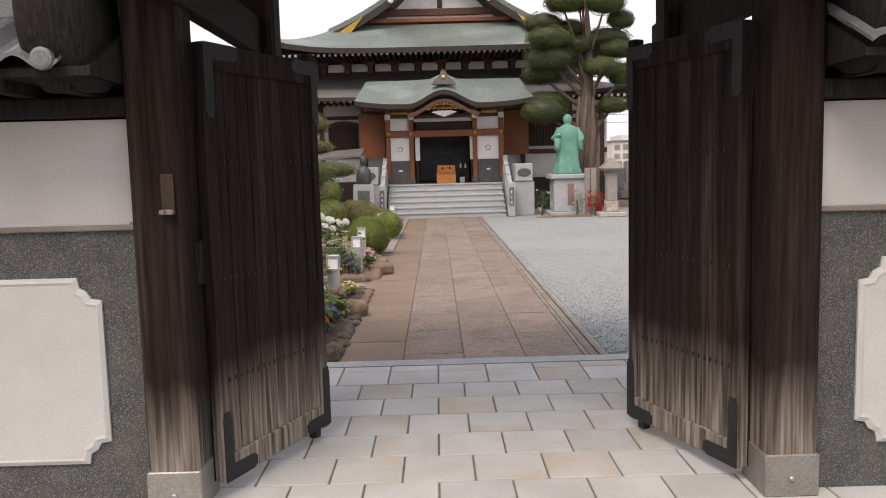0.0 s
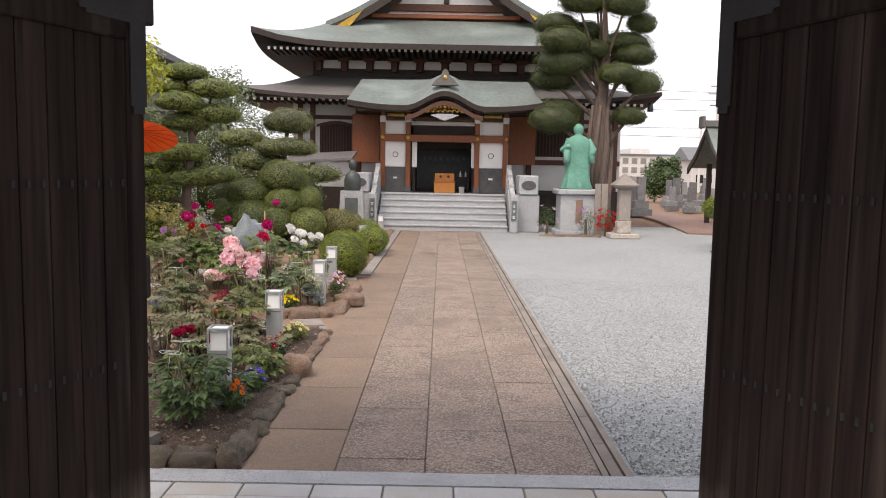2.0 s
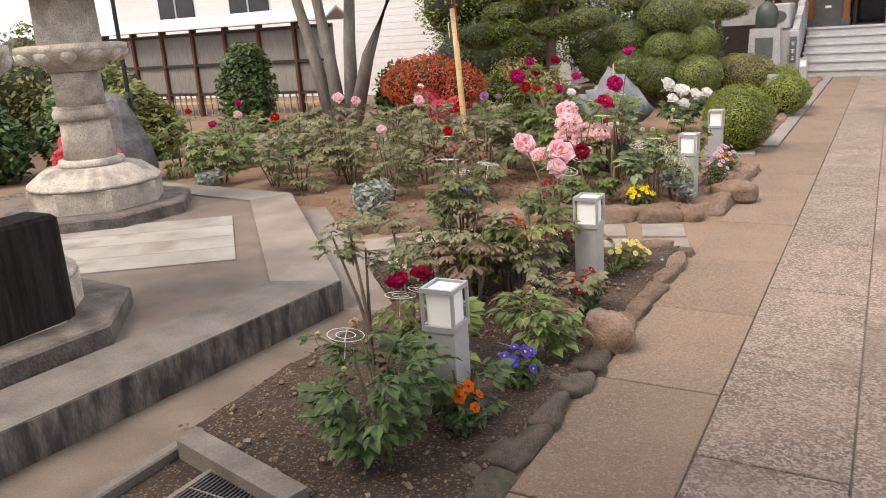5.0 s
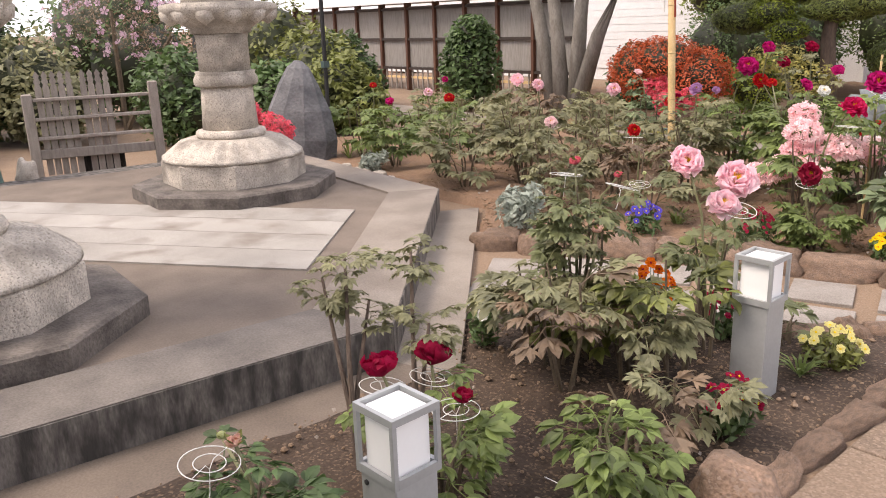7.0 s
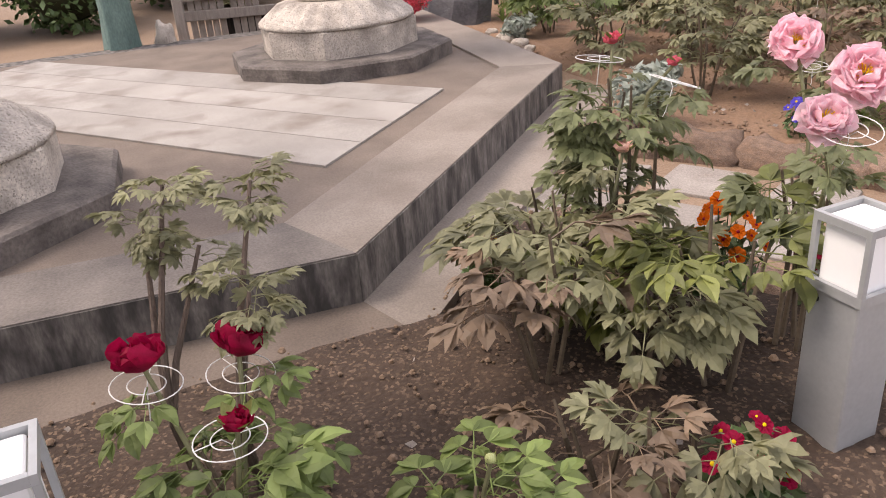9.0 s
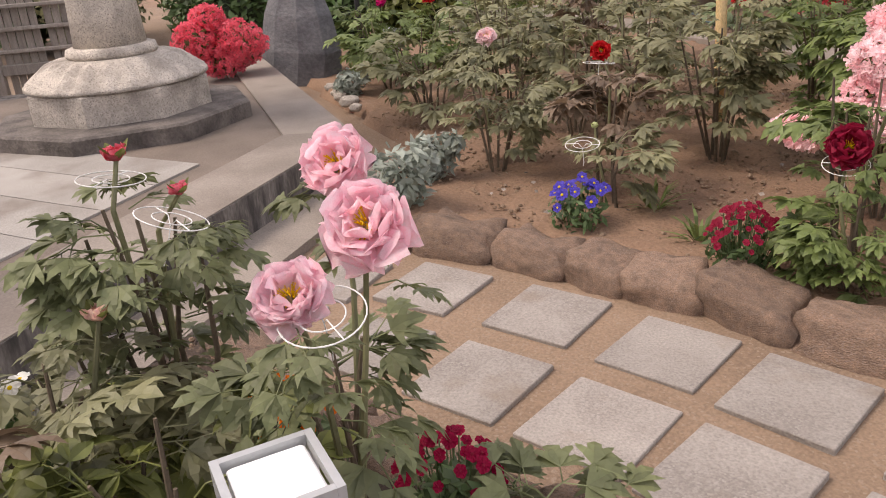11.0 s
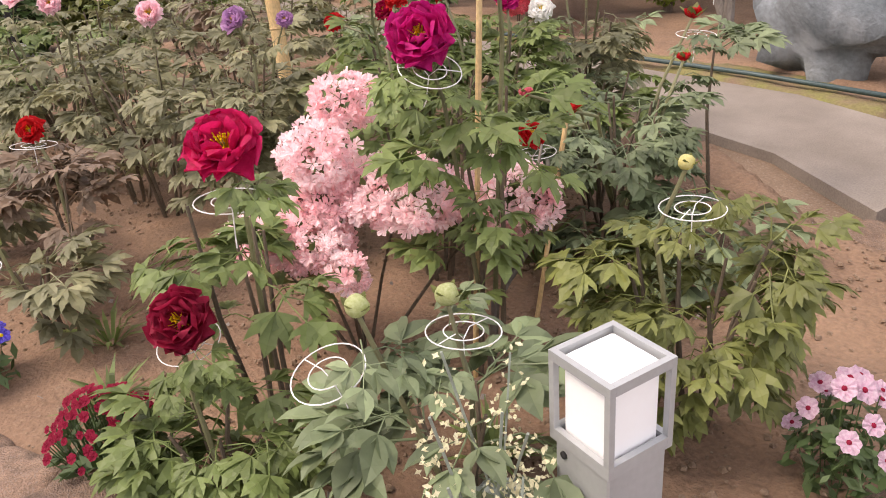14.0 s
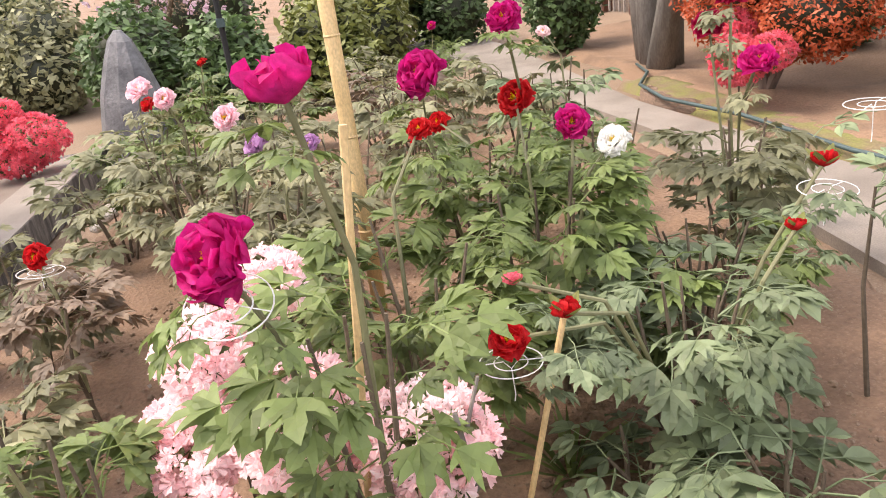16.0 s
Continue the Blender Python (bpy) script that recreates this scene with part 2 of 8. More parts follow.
M["gravel"] = mat("gravel", (0.275, 0.29, 0.285), (0.22, 0.232, 0.228), rough=0.95, scale=0.45, fine=42, bump=1.0, speck=(0.4, 0.41, 0.405), speck_scale=75, speck_size=0.55,
                  stain=(0.27, 0.28, 0.275), stain_scale=6, stain_pos=0.52, vary=0)
M["rock"] = mat("rock", (0.32, 0.21, 0.148), (0.185, 0.125, 0.092), rough=0.95, scale=9, fine=70, bump=1.0, grain_mix=0.95, stain=(0.12, 0.085, 0.062), stain_scale=5, stain_pos=0.56, speck=(0.27, 0.2, 0.16), speck_scale=70, speck_size=0.75, vary=0.18)
M["stone_pale"] = mat("stone_pale", (0.62, 0.56, 0.49), (0.4, 0.36, 0.315), rough=0.92, scale=8, fine=75, bump=0.9, grain_mix=0.6, speck=(0.25, 0.22, 0.19), speck_scale=160, speck_size=0.78, stain=(0.16, 0.14, 0.12), stain_scale=3.5, stain_pos=0.53)
M["stone_dark"] = mat("stone_dark", (0.085, 0.087, 0.094), (0.17, 0.17, 0.178), rough=0.7, scale=5, fine=40, bump=0.8)
M["stone_grey"] = mat("stone_grey", (0.24, 0.265, 0.28), (0.14, 0.165, 0.18), rough=0.8, scale=3, fine=30, bump=0.7, stain=(0.42, 0.45, 0.47), stain_scale=2.2, stain_pos=0.56)
M["copper_roof"] = mat("copper_roof", (0.18, 0.215, 0.195), (0.125, 0.145, 0.13), rough=0.6, scale=0.5, fine=9, bump=0.15, stain=(0.25, 0.3, 0.275), stain_scale=0.55, stain_pos=0.55, stretch=(1, 1, 0.4), vary=0.03)
M["roof_grey"] = mat("roof_grey", (0.175, 0.165, 0.155), (0.13, 0.122, 0.115), rough=0.65, scale=0.6, fine=9, bump=0.15, vary=0.03)
M["temple_wood"] = mat("temple_wood", (0.12, 0.045, 0.022), (0.075, 0.03, 0.016), rough=0.6, stretch=(8, 8, 1), vary=0.1)
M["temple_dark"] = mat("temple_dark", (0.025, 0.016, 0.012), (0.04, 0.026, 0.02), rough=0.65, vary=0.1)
M["temple_red"] = mat("temple_red", (0.3, 0.092, 0.03), (0.2, 0.06, 0.02), rough=0.5, stretch=(9, 9, 1), vary=0.12)
M["orange_wood"] = mat("orange_wood", (0.68, 0.27, 0.06), (0.56, 0.2, 0.045), rough=0.5, stretch=(1, 8, 8), vary=0.05)
M["gold"] = mat("gold", (0.65, 0.42, 0.09), (0.5, 0.3, 0.06), rough=0.35, metal=0.8)
M["black_base"] = mat("black_base", (0.06, 0.06, 0.062), (0.09, 0.09, 0.09), rough=0.5)
M["bronze_green"] = mat("bronze_green", (0.16, 0.4, 0.3), (0.11, 0.3, 0.225), rough=0.7, scale=3, fine=30, bump=0.3, stain=(0.26, 0.5, 0.4), stain_scale=2.4, stain_pos=0.56)
M["bronze_grey"] = mat("bronze_grey", (0.15, 0.24, 0.215), (0.1, 0.17, 0.155), rough=0.7, scale=3, fine=30, bump=0.3, stain=(0.24, 0.34, 0.3), stain_scale=2.4, stain_pos=0.58)
M["bronze_dark"] = mat("bronze_dark", (0.085, 0.1, 0.09), (0.06, 0.07, 0.065), rough=0.5, metal=0.4)
M["slate"] = mat("slate", (0.13, 0.15, 0.15), (0.1, 0.115, 0.115), rough=0.45)
M["bark"] = mat("bark", (0.18, 0.132, 0.105), (0.095, 0.07, 0.058), rough=0.95, scale=3, fine=18, stretch=(6, 6, 0.8), bump=1.0)
M["bark_grey"] = mat("bark_grey", (0.26, 0.24, 0.215), (0.17, 0.15, 0.13), rough=0.95, scale=3, fine=20, stretch=(4, 4, 1), bump=0.7)
M["stem"] = mat("stem", (0.15, 0.115, 0.08), (0.1, 0.075, 0.05), rough=0.9, vary=0.25)
M["bamboo"] = mat("bamboo", (0.66, 0.48, 0.25), (0.54, 0.37, 0.17), rough=0.5, scale=4, stretch=(2, 2, 1))
M["umbrella_red"] = mat("umbrella_red", (0.72, 0.085, 0.012), (0.6, 0.06, 0.009), rough=0.6, sheer=0.3, vary=0, bump=0.1)
M["umbrella_rib"] = mat("umbrella_rib", (0.3, 0.04, 0.015), rough=0.6)
M["lamp_metal"] = mat("lamp_metal", (0.44, 0.455, 0.46), (0.39, 0.405, 0.41), rough=0.5, metal=0.35, bump=0.06, vary=0.05, grain_mix=0.12, stain=(0.3, 0.3, 0.29), stain_scale=5, stain_pos=0.66)
M["lamp_white"] = mat("lamp_white", (0.9, 0.91, 0.91), (0.88, 0.89, 0.89), rough=0.35, bump=0, vary=0, grain_mix=0.02)
M["wire_white"] = mat("wire_white", (0.8, 0.8, 0.78), (0.7, 0.7, 0.68), rough=0.45, vary=0.05)
M["hose"] = mat("hose", (0.05, 0.085, 0.085), rough=0.5)
M["reed"] = mat("reed", (0.3, 0.285, 0.27), (0.2, 0.185, 0.17), rough=0.95, scale=5, stretch=(14, 14, 0.8), fine=60, bump=0.6)
M["white_wall"] = mat("white_wall", (0.76, 0.76, 0.77), (0.7, 0.7, 0.71), rough=0.8, vary=0)
M["glass_dark"] = mat("glass_dark", (0.03, 0.035, 0.04), rough=0.1)
M["building"] = mat("building", (0.74, 0.72, 0.69), (0.66, 0.64, 0.61), rough=0.9, vary=0.2)
M["tomb"] = mat("tomb", (0.24, 0.24, 0.24), (0.16, 0.16, 0.165), rough=0.6, vary=0.35)
M["rack_wood"] = mat("rack_wood", (0.34, 0.3, 0.265), (0.25, 0.215, 0.19), rough=0.9, stretch=(6, 6, 1), vary=0.15)
M["brick_red"] = mat("brick_red", (0.3, 0.19, 0.15), (0.24, 0.15, 0.12), rough=0.9)


def leafy(name, c1, c2, rough=0.55, sheer=0.25, island=0.35, vary=0.2, scale=3.0):
    return mat(name, c1, c2, rough=rough, scale=scale, fine=35, bump=0.25, sheer=sheer, island=island, vary=vary, grain_mix=0.3)


M["leaf_peony"] = leafy("leaf_peony", (0.2, 0.265, 0.08), (0.125, 0.172, 0.052), sheer=0.32)
M["leaf_olive"] = leafy("leaf_olive", (0.225, 0.25, 0.115), (0.135, 0.155, 0.074), sheer=0.35)
# near-black green for shrub cores: shade between the leaves put into the colour
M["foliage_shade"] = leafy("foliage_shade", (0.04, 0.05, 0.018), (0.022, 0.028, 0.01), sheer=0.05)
M["leaf_dull"] = leafy("leaf_dull", (0.3, 0.295, 0.16), (0.195, 0.198, 0.11), sheer=0.35)
M["leaf_bronze"] = leafy("leaf_bronze", (0.26, 0.18, 0.115), (0.165, 0.115, 0.078))
M["leaf_bright"] = leafy("leaf_bright", (0.205, 0.225, 0.06), (0.12, 0.138, 0.036))
M["leaf_deep"] = leafy("leaf_deep", (0.1, 0.165, 0.055), (0.068, 0.115, 0.042))
M["leaf_blue"] = leafy("leaf_blue", (0.22, 0.275, 0.145), (0.145, 0.19, 0.1))
M["leaf_grey"] = leafy("leaf_grey", (0.33, 0.37, 0.32), (0.22, 0.26, 0.215))
M["leaf_cabbage"] = leafy("leaf_cabbage", (0.36, 0.43, 0.36), (0.26, 0.29, 0.29))
M["hedge_bright"] = leafy("hedge_bright", (0.25, 0.31, 0.035), (0.14, 0.185, 0.022), island=0.45)
M["hedge_olive"] = leafy("hedge_olive", (0.3, 0.27, 0.075), (0.2, 0.18, 0.05), island=0.4)
M["hedge_dark"] = leafy("hedge_dark", (0.22, 0.265, 0.07), (0.125, 0.16, 0.042), island=0.45)
M["pine"] = leafy("pine", (0.27, 0.29, 0.1), (0.18, 0.2, 0.07), island=0.2)
M["pine_tree"] = leafy("pine_tree", (0.105, 0.135, 0.028), (0.055, 0.07, 0.017), island=0.2)
M["maple_yellow"] = leafy("maple_yellow", (0.46, 0.46, 0.06), (0.33, 0.36, 0.05))
M["nandina_red"] = leafy("nandina_red", (0.66, 0.13, 0.045), (0.5, 0.1, 0.03), island=0.2)
M["azalea_leaf"] = leafy("azalea_leaf", (0.12, 0.17, 0.05), (0.075, 0.11, 0.035))
# pale_pink: its deeper second tone puts shade between azalea blossoms into the colour
for key, a, z in (("pink", (1.0, 0.8, 0.85), (0.98, 0.62, 0.7)), ("pale_pink", (0.99, 0.86, 0.87), (0.96, 0.64, 0.67)), ("offwhite", (0.86, 0.83, 0.62), (0.78, 0.74, 0.5)), ("crimson", (0.42, 0.006, 0.06), (0.28, 0.003, 0.035)),
                  ("magenta", (0.7, 0.025, 0.26), (0.52, 0.01, 0.16)), ("blush", (0.85, 0.66, 0.5), (0.75, 0.4, 0.4)), ("cherry", (0.7, 0.02, 0.14), (0.52, 0.01, 0.08)), ("scarlet", (0.68, 0.02, 0.025), (0.5, 0.012, 0.016)), ("white", (0.95, 0.95, 0.93), (0.9, 0.9, 0.87)),
                  ("orange", (0.85, 0.22, 0.01), (0.72, 0.14, 0.006)), ("yellow", (0.92, 0.74, 0.03), (0.88, 0.66, 0.02)), ("cream", (0.85, 0.8, 0.4), (0.8, 0.72, 0.3)),
                  ("blue", (0.16, 0.13, 0.75), (0.085, 0.06, 0.42)), ("lilac", (0.62, 0.38, 0.62), (0.5, 0.26, 0.52)), ("mauve", (0.8, 0.64, 0.72), (0.66, 0.42, 0.55)),
                  ("coral", (0.9, 0.24, 0.3), (0.8, 0.12, 0.18)), ("wine", (0.42, 0.022, 0.07), (0.28, 0.012, 0.04)), ("bud_green", (0.6, 0.64, 0.36), (0.45, 0.5, 0.22))):
    M["fl_" + key] = mat("petal_" + key, a, z, rough=0.6, scale=9, fine=60, bump=0.12, sheer=0.48, island=0.14, vary=0.08, spec=0.25, grain_mix=0.2)


# ---- mesh building ----
class Mesh:
    """Vertices and faces gathered piece by piece, then made into one mesh."""

    def __init__(self):
        self.v, self.f = [], []

    def add(self, verts, faces):
        k = len(self.v)
        self.v.extend(tuple(p) for p in verts)
        self.f.extend(tuple(i + k for i in f) for f in faces)
        return self

    def box(self, x0, y0, z0, x1, y1, z1, c=0.0):
        """A box; c > 0 chamfers its long edges and top."""
        if c <= 0:
            return self.add([(x0, y0, z0), (x1, y0, z0), (x1, y1, z0), (x0, y1, z0), (x0, y0, z1), (x1, y0, z1), (x1, y1, z1), (x0, y1, z1)],
                            [(0, 3, 2, 1), (4, 5, 6, 7), (0, 1, 5, 4), (1, 2, 6, 5), (2, 3, 7, 6), (3, 0, 4, 7)])
        def ring(i, z):
            a, b, d, e = x0 + i, y0 + i, x1 - i, y1 - i
            return [(a + c, b, z), (d - c, b, z), (d, b + c, z), (d, e - c, z), (d - c, e, z), (a + c, e, z), (a, e - c, z), (a, b + c, z)]
        rows = [ring(c, z0), ring(0, z0 + c), ring(0, z1 - c), ring(c, z1)]
        return self.rings(rows)

    def rings(self, rows, caps=True):
        k, m = len(rows), len(rows[0])
        fs = [(i * m + j, i * m + (j + 1) % m, (i + 1) * m + (j + 1) % m, (i + 1) * m + j) for i in range(k - 1) for j in range(m)]
        if caps:
            fs += [tuple(reversed(range(m))), tuple(range((k - 1) * m, k * m))]
        return self.add([p for r in rows for p in r], fs)

    def lathe(self, prof, n=16, x=0.0, y=0.0, turn=0.0):
        """Rings of radius r at height z."""
        return self.rings([[(x + r * math.cos(turn + 2 * math.pi * j / n), y + r * math.sin(turn + 2 * math.pi * j / n), z) for j in range(n)] for r, z in prof])

    def tube(self, pts, radii, n=6):
        rows = []
        pts = [Vector(p) for p in pts]
        for i, p in enumerate(pts):
            d = (pts[min(i + 1, len(pts) - 1)] - pts[max(i - 1, 0)]).normalized()
            s = d.cross(Vector((0.31, 0.17, 0.93)) if abs(d.z) < 0.9 else Vector((1, 0, 0))).normalized()
            u = s.cross(d)
            r = radii[i] if isinstance(radii, (list, tuple)) else radii
            rows.append([p + (s * math.cos(2 * math.pi * j / n) + u * math.sin(2 * math.pi * j / n)) * r for j in range(n)])
        return self.rings(rows)

    def grid(self, rows):
        k, m = len(rows), len(rows[0])
        return self.add([p for r in rows for p in r], [(i * m + j, i * m + j + 1, (i + 1) * m + j + 1, (i + 1) * m + j) for i in range(k - 1) for j in range(m - 1)])

    def prism(self, poly, z0, z1):
        m = len(poly)
        return self.rings([[(x, y, z0) for x, y in poly], [(x, y, z1) for x, y in poly]])

    def join(self, other, m=None):
        return self.add([m @ Vector(p) for p in other.v] if m else other.v, other.f)

    def mesh(self, name, material, smooth=False):
        me = bpy.data.meshes.new(name)
        me.from_pydata(self.v, [], self.f)
        me.materials.append(M[material] if isinstance(material, str) else material)
        if smooth:
            me.polygons.foreach_set("use_smooth", [True] * len(me.polygons))
        me.update()
        return me


def part(name, mb, material, parent, label="", smooth=False, m=None):
    """One mesh object under a thing or part. mb: a Mesh or ready mesh data."""
    ob = new(name, mb.mesh(name, material, smooth) if isinstance(mb, Mesh) else mb)
    ob.parent = parent
    if m is not None:
        ob.matrix_basis = m
    return tagged(ob, label)


def thing(name, label, category, m=None, group="", kind=""):
    ob = new(name)
    ob.empty_display_size = 0.1
    if m is not None:
        ob.matrix_basis = m
    return tagged(ob, label, category, group, kind)


def solid(name, mb, material, label, category, kind="", m=None, smooth=False, group=""):
    ob = new(name, mb.mesh(name, material, smooth))
    if m is not None:
        ob.matrix_basis = m
    return tagged(ob, label, category, group, kind)


rng = random.Random(7)

# ---- ground ----
g = Mesh()
g.grid([[(x, y, -0.06) for x in (-900, -60, -30, 0, 30, 60, 900)] for y in (-900, -30, 0, 30, 60, 120, 900)])
solid("ground", g, "soil", "brown earth ground reaching to the horizon", "ground", "structure")


def sheet(name, poly, z0, z1, material, label, category):
    return solid(name, Mesh().prism(poly, z0, z1), material, label, category, "structure")


sheet("gravel_yard", [(1.84, 9.86), (40, 9.86), (40, 33), (1.84, 33)], -0.05, -0.004, "gravel", "pale grey crushed gravel yard beside the path", "gravel")
sheet("gravel_yard", [(-2.0, 29.3), (1.83, 29.3), (1.83, 40), (-2.0, 40)], -0.05, -0.01, "gravel", "pale grey gravel under the temple", "gravel")
sheet("pavement", [(-8, -8), (12, -8), (12, 9.655), (-8, 9.655)], -0.05, -0.012, "mortar", "dark joint bed under grey gate pavers", "pavement")
sheet("pavement_sill", [(-2.0, 9.66), (2.6, 9.66), (2.6, 9.85), (-2.0, 9.85)], -0.05, 0.006, "granite", "grey granite sill between gate pavers and path", "sill")
path_bed = sheet("path", [(-0.6, 9.855), (1.64, 9.855), (1.64, 29.3), (-0.6, 29.3)], -0.05, -0.012, "mortar", "brown joint bed of the reddish stone path", "path")
sheet("path_curb", [(-0.79, 18.9), (-0.605, 18.9), (-0.605, 29.25), (-0.79, 29.25)], -0.05, 0.02, "step_stone", "pale stone curb along the path", "curb")
drain = thing("drain_channel", "grey concrete drain channel with slotted cover along the path", "drain", kind="structure")
part("edge", Mesh().box(1.645, 9.86, -0.05, 1.685, 29.2, 0.004), "concrete", drain)
part("edge", Mesh().box(1.79, 9.86, -0.05, 1.835, 29.2, 0.004), "concrete", drain)
for i in range(32):
    y = 9.87 + i * 0.6
    part("cover", Mesh().box(1.7, y, -0.05, 1.775, y + 0.592, -0.003), "concrete", drain)
part("base", Mesh().box(1.686, 9.86, -0.06, 1.789, 29.2, -0.03), "mortar", drain)

# ---- gate ----
gate = thing("temple_gate", "dark weathered wooden gate frame of posts, tie beams and an unseen tiled roof", "gate")
for sx, px in ((-1, -1.19), (1, 2.0)):
    p = part("front_post", Mesh().box(px, 6.75, 0.0, px + 0.265, 7.05, 3.4, 0.022), "gate_wood", gate)
    cov = part("post_cover", Mesh().box(px - 0.008, 6.742, 0.0, px + 0.273, 7.058, 0.225, 0.006), "post_cover", gate, "grey sheet-metal cover around the post foot")
    part("bolt", Mesh().lathe([(0.017, 0), (0.017, 0.006), (0.011, 0.012), (0.004, 0.014)], 12), "steel", cov, m=pose(px + 0.13, 6.742, 0.095, 90, 0, 0))
    rx = -1.06 if sx < 0 else 2.0
    part("rear_post", Mesh().box(rx, 8.6, 0.1, rx + 0.26, 8.86, 3.4, 0.02), "gate_wood", gate)
    part("post_stone", Mesh().box(rx - 0.07, 8.53, 0.0, rx + 0.33, 8.93, 0.1, 0.02), "granite", gate, "grey granite base stone")
    bx = -1.0 if sx < 0 else 2.11
    part("tie_beam", Mesh().box(bx, 6.9, 1.17 if sx < 0 else 1.06, bx + 0.1, 9.25 if sx < 0 else 9.32, 1.395 if sx < 0 else 1.3, 0.008), "gate_wood_dark", gate)
    part("tie_beam", Mesh().box(bx, 6.5, 2.58, bx + 0.1, 9.36, 2.84, 0.008), "gate_wood_dark", gate)
part("lintel", Mesh().box(-1.5, 6.78, 3.05, 2.55, 7.02, 3.4, 0.02), "gate_wood_dark", gate)
part("rear_beam", Mesh().box(-1.5, 8.62, 3.15, 2.55, 8.84, 3.4, 0.02), "gate_wood_dark", gate)
# plain roof above the view, added to keep skylight off gate and doors
rf = Mesh()
rf.rings([[(x, 5.9, 3.5), (x, 5.9, 3.6), (x, 7.75, 4.5), (x, 9.6, 3.6), (x, 9.6, 3.5), (x, 7.75, 4.38)] for x in (-2.2, 3.3)])
part("roof", rf, "kawara", gate, "unseen grey tiled gable roof added to shade the gate")


def door_leaf(name, hinge, end, z0, z1, side):
    """A plank door leaf swung open; local x runs from hinge to free edge, y is its thickness."""
    dx, dy = end[0] - hinge[0], end[1] - hinge[1]
    w, ang = math.hypot(dx, dy), math.degrees(math.atan2(dy, dx))
    d = thing(name, "open dark wooden gate door of vertical planks with iron corner straps", "door", pose(hinge[0], hinge[1], z0, 0, 0, ang), kind="structure")
    h = z1 - z0
    n = 9
    s = -1 if side > 0 else 1
    for i in range(n):
        a = 0.07 + (w - 0.14) * i / n
        b = 0.07 + (w - 0.14) * (i + 1) / n
        o = rng.uniform(-0.002, 0.002)
        part("plank", Mesh().box(a + 0.0025, -0.02 + o, 0.1, b - 0.0025, 0.02 + o, h - 0.1, 0.003), "gate_wood", d)
    part("stile", Mesh().box(0, -0.035, 0, 0.075, 0.035, h, 0.006), "gate_wood", d)
    part("stile", Mesh().box(w - 0.075, -0.035, -0.02, w, 0.035, h + 0.05, 0.006), "gate_wood", d)
    part("top_rail", Mesh().box(0.076, -0.04, h - 0.14, w - 0.076, 0.04, h, 0.006), "gate_wood", d)
    part("bottom_rail", Mesh().box(0.076, -0.04, 0, w - 0.076, 0.04, 0.14, 0.006), "gate_wood", d)
    for zz in (0.55, 1.1, 1.72):
        nails = Mesh()
        for i in range(n * 2):
            x = 0.07 + (w - 0.14) * (i + 0.5) / (n * 2)
            for sy in (-1, 1):
                nails.box(x - 0.005, sy * 0.024 - 0.003, zz - 0.012, x + 0.005, sy * 0.024 + 0.003, zz + 0.012)
        part("nail_row", nails, "iron", d)
    for cx, sx in ((0.0, 1), (w, -1)):
        for cz, sz in ((0.0, 1), (h, -1)):
            st = Mesh()
            for sy in (-1, 1):
                y0, y1 = sorted((sy * 0.0405, sy * 0.046))
                def rect(u0, v0, u1, v1):
                    xa, xb = sorted((cx + sx * u0, cx + sx * u1))
                    za, zb = sorted((cz + sz * v0, cz + sz * v1))
                    st.box(xa, y0, za, xb, y1, zb)
                rect(0, 0, 0.07, 0.36)
                rect(0.0701, 0.0, 0.25, 0.085)
                rect(0.25, 0.015, 0.275, 0.07)
                rect(0.01, 0.36, 0.06, 0.385)
            part("corner_strap", st, "iron", d, "black iron corner strap")
    part("floor_stop", Mesh().box(w - 0.16, -0.03, -0.06, w - 0.1, 0.03, -0.001, 0.006), "iron", d)
    return d


door_leaf("door_1", (-0.88, 6.95), (-0.45, 7.93), 0.08, 2.42, 1)
door_leaf("door_2", (1.955, 6.95), (1.6, 7.93), 0.08, 2.46, -1)
lock = thing("latch_plate", "rusty brown iron latch plate on the gate post", "latch", pose(-1.0, 6.738, 1.55))
part("plate", Mesh().box(-0.03, -0.004, 0.0, 0.035, 0.009, 0.2, 0.003), "rust", lock)
part("hook", Mesh().box(-0.035, -0.035, 0.0, 0.03, -0.0045, 0.025, 0.004), "gate_wood", lock)


def notched(x0, z0, x1, z1, r):
    """A panel outline with stepped corners."""
    out = []
    for cx, cz, sx, sz in ((x0, z0, 1, 1), (x1, z0, -1, 1), (x1, z1, -1, -1), (x0, z1, 1, -1)):
        pts = [(cx, cz + sz * r), (cx + sx * r * 0.45, cz + sz * r * 0.92), (cx + sx * r * 0.62, cz + sz * r * 0.62), (cx + sx * r * 0.92, cz + sz * r * 0.45), (cx + sx * r, cz)]
        out += pts if (sx * sz) > 0 else pts[::-1]
    return out


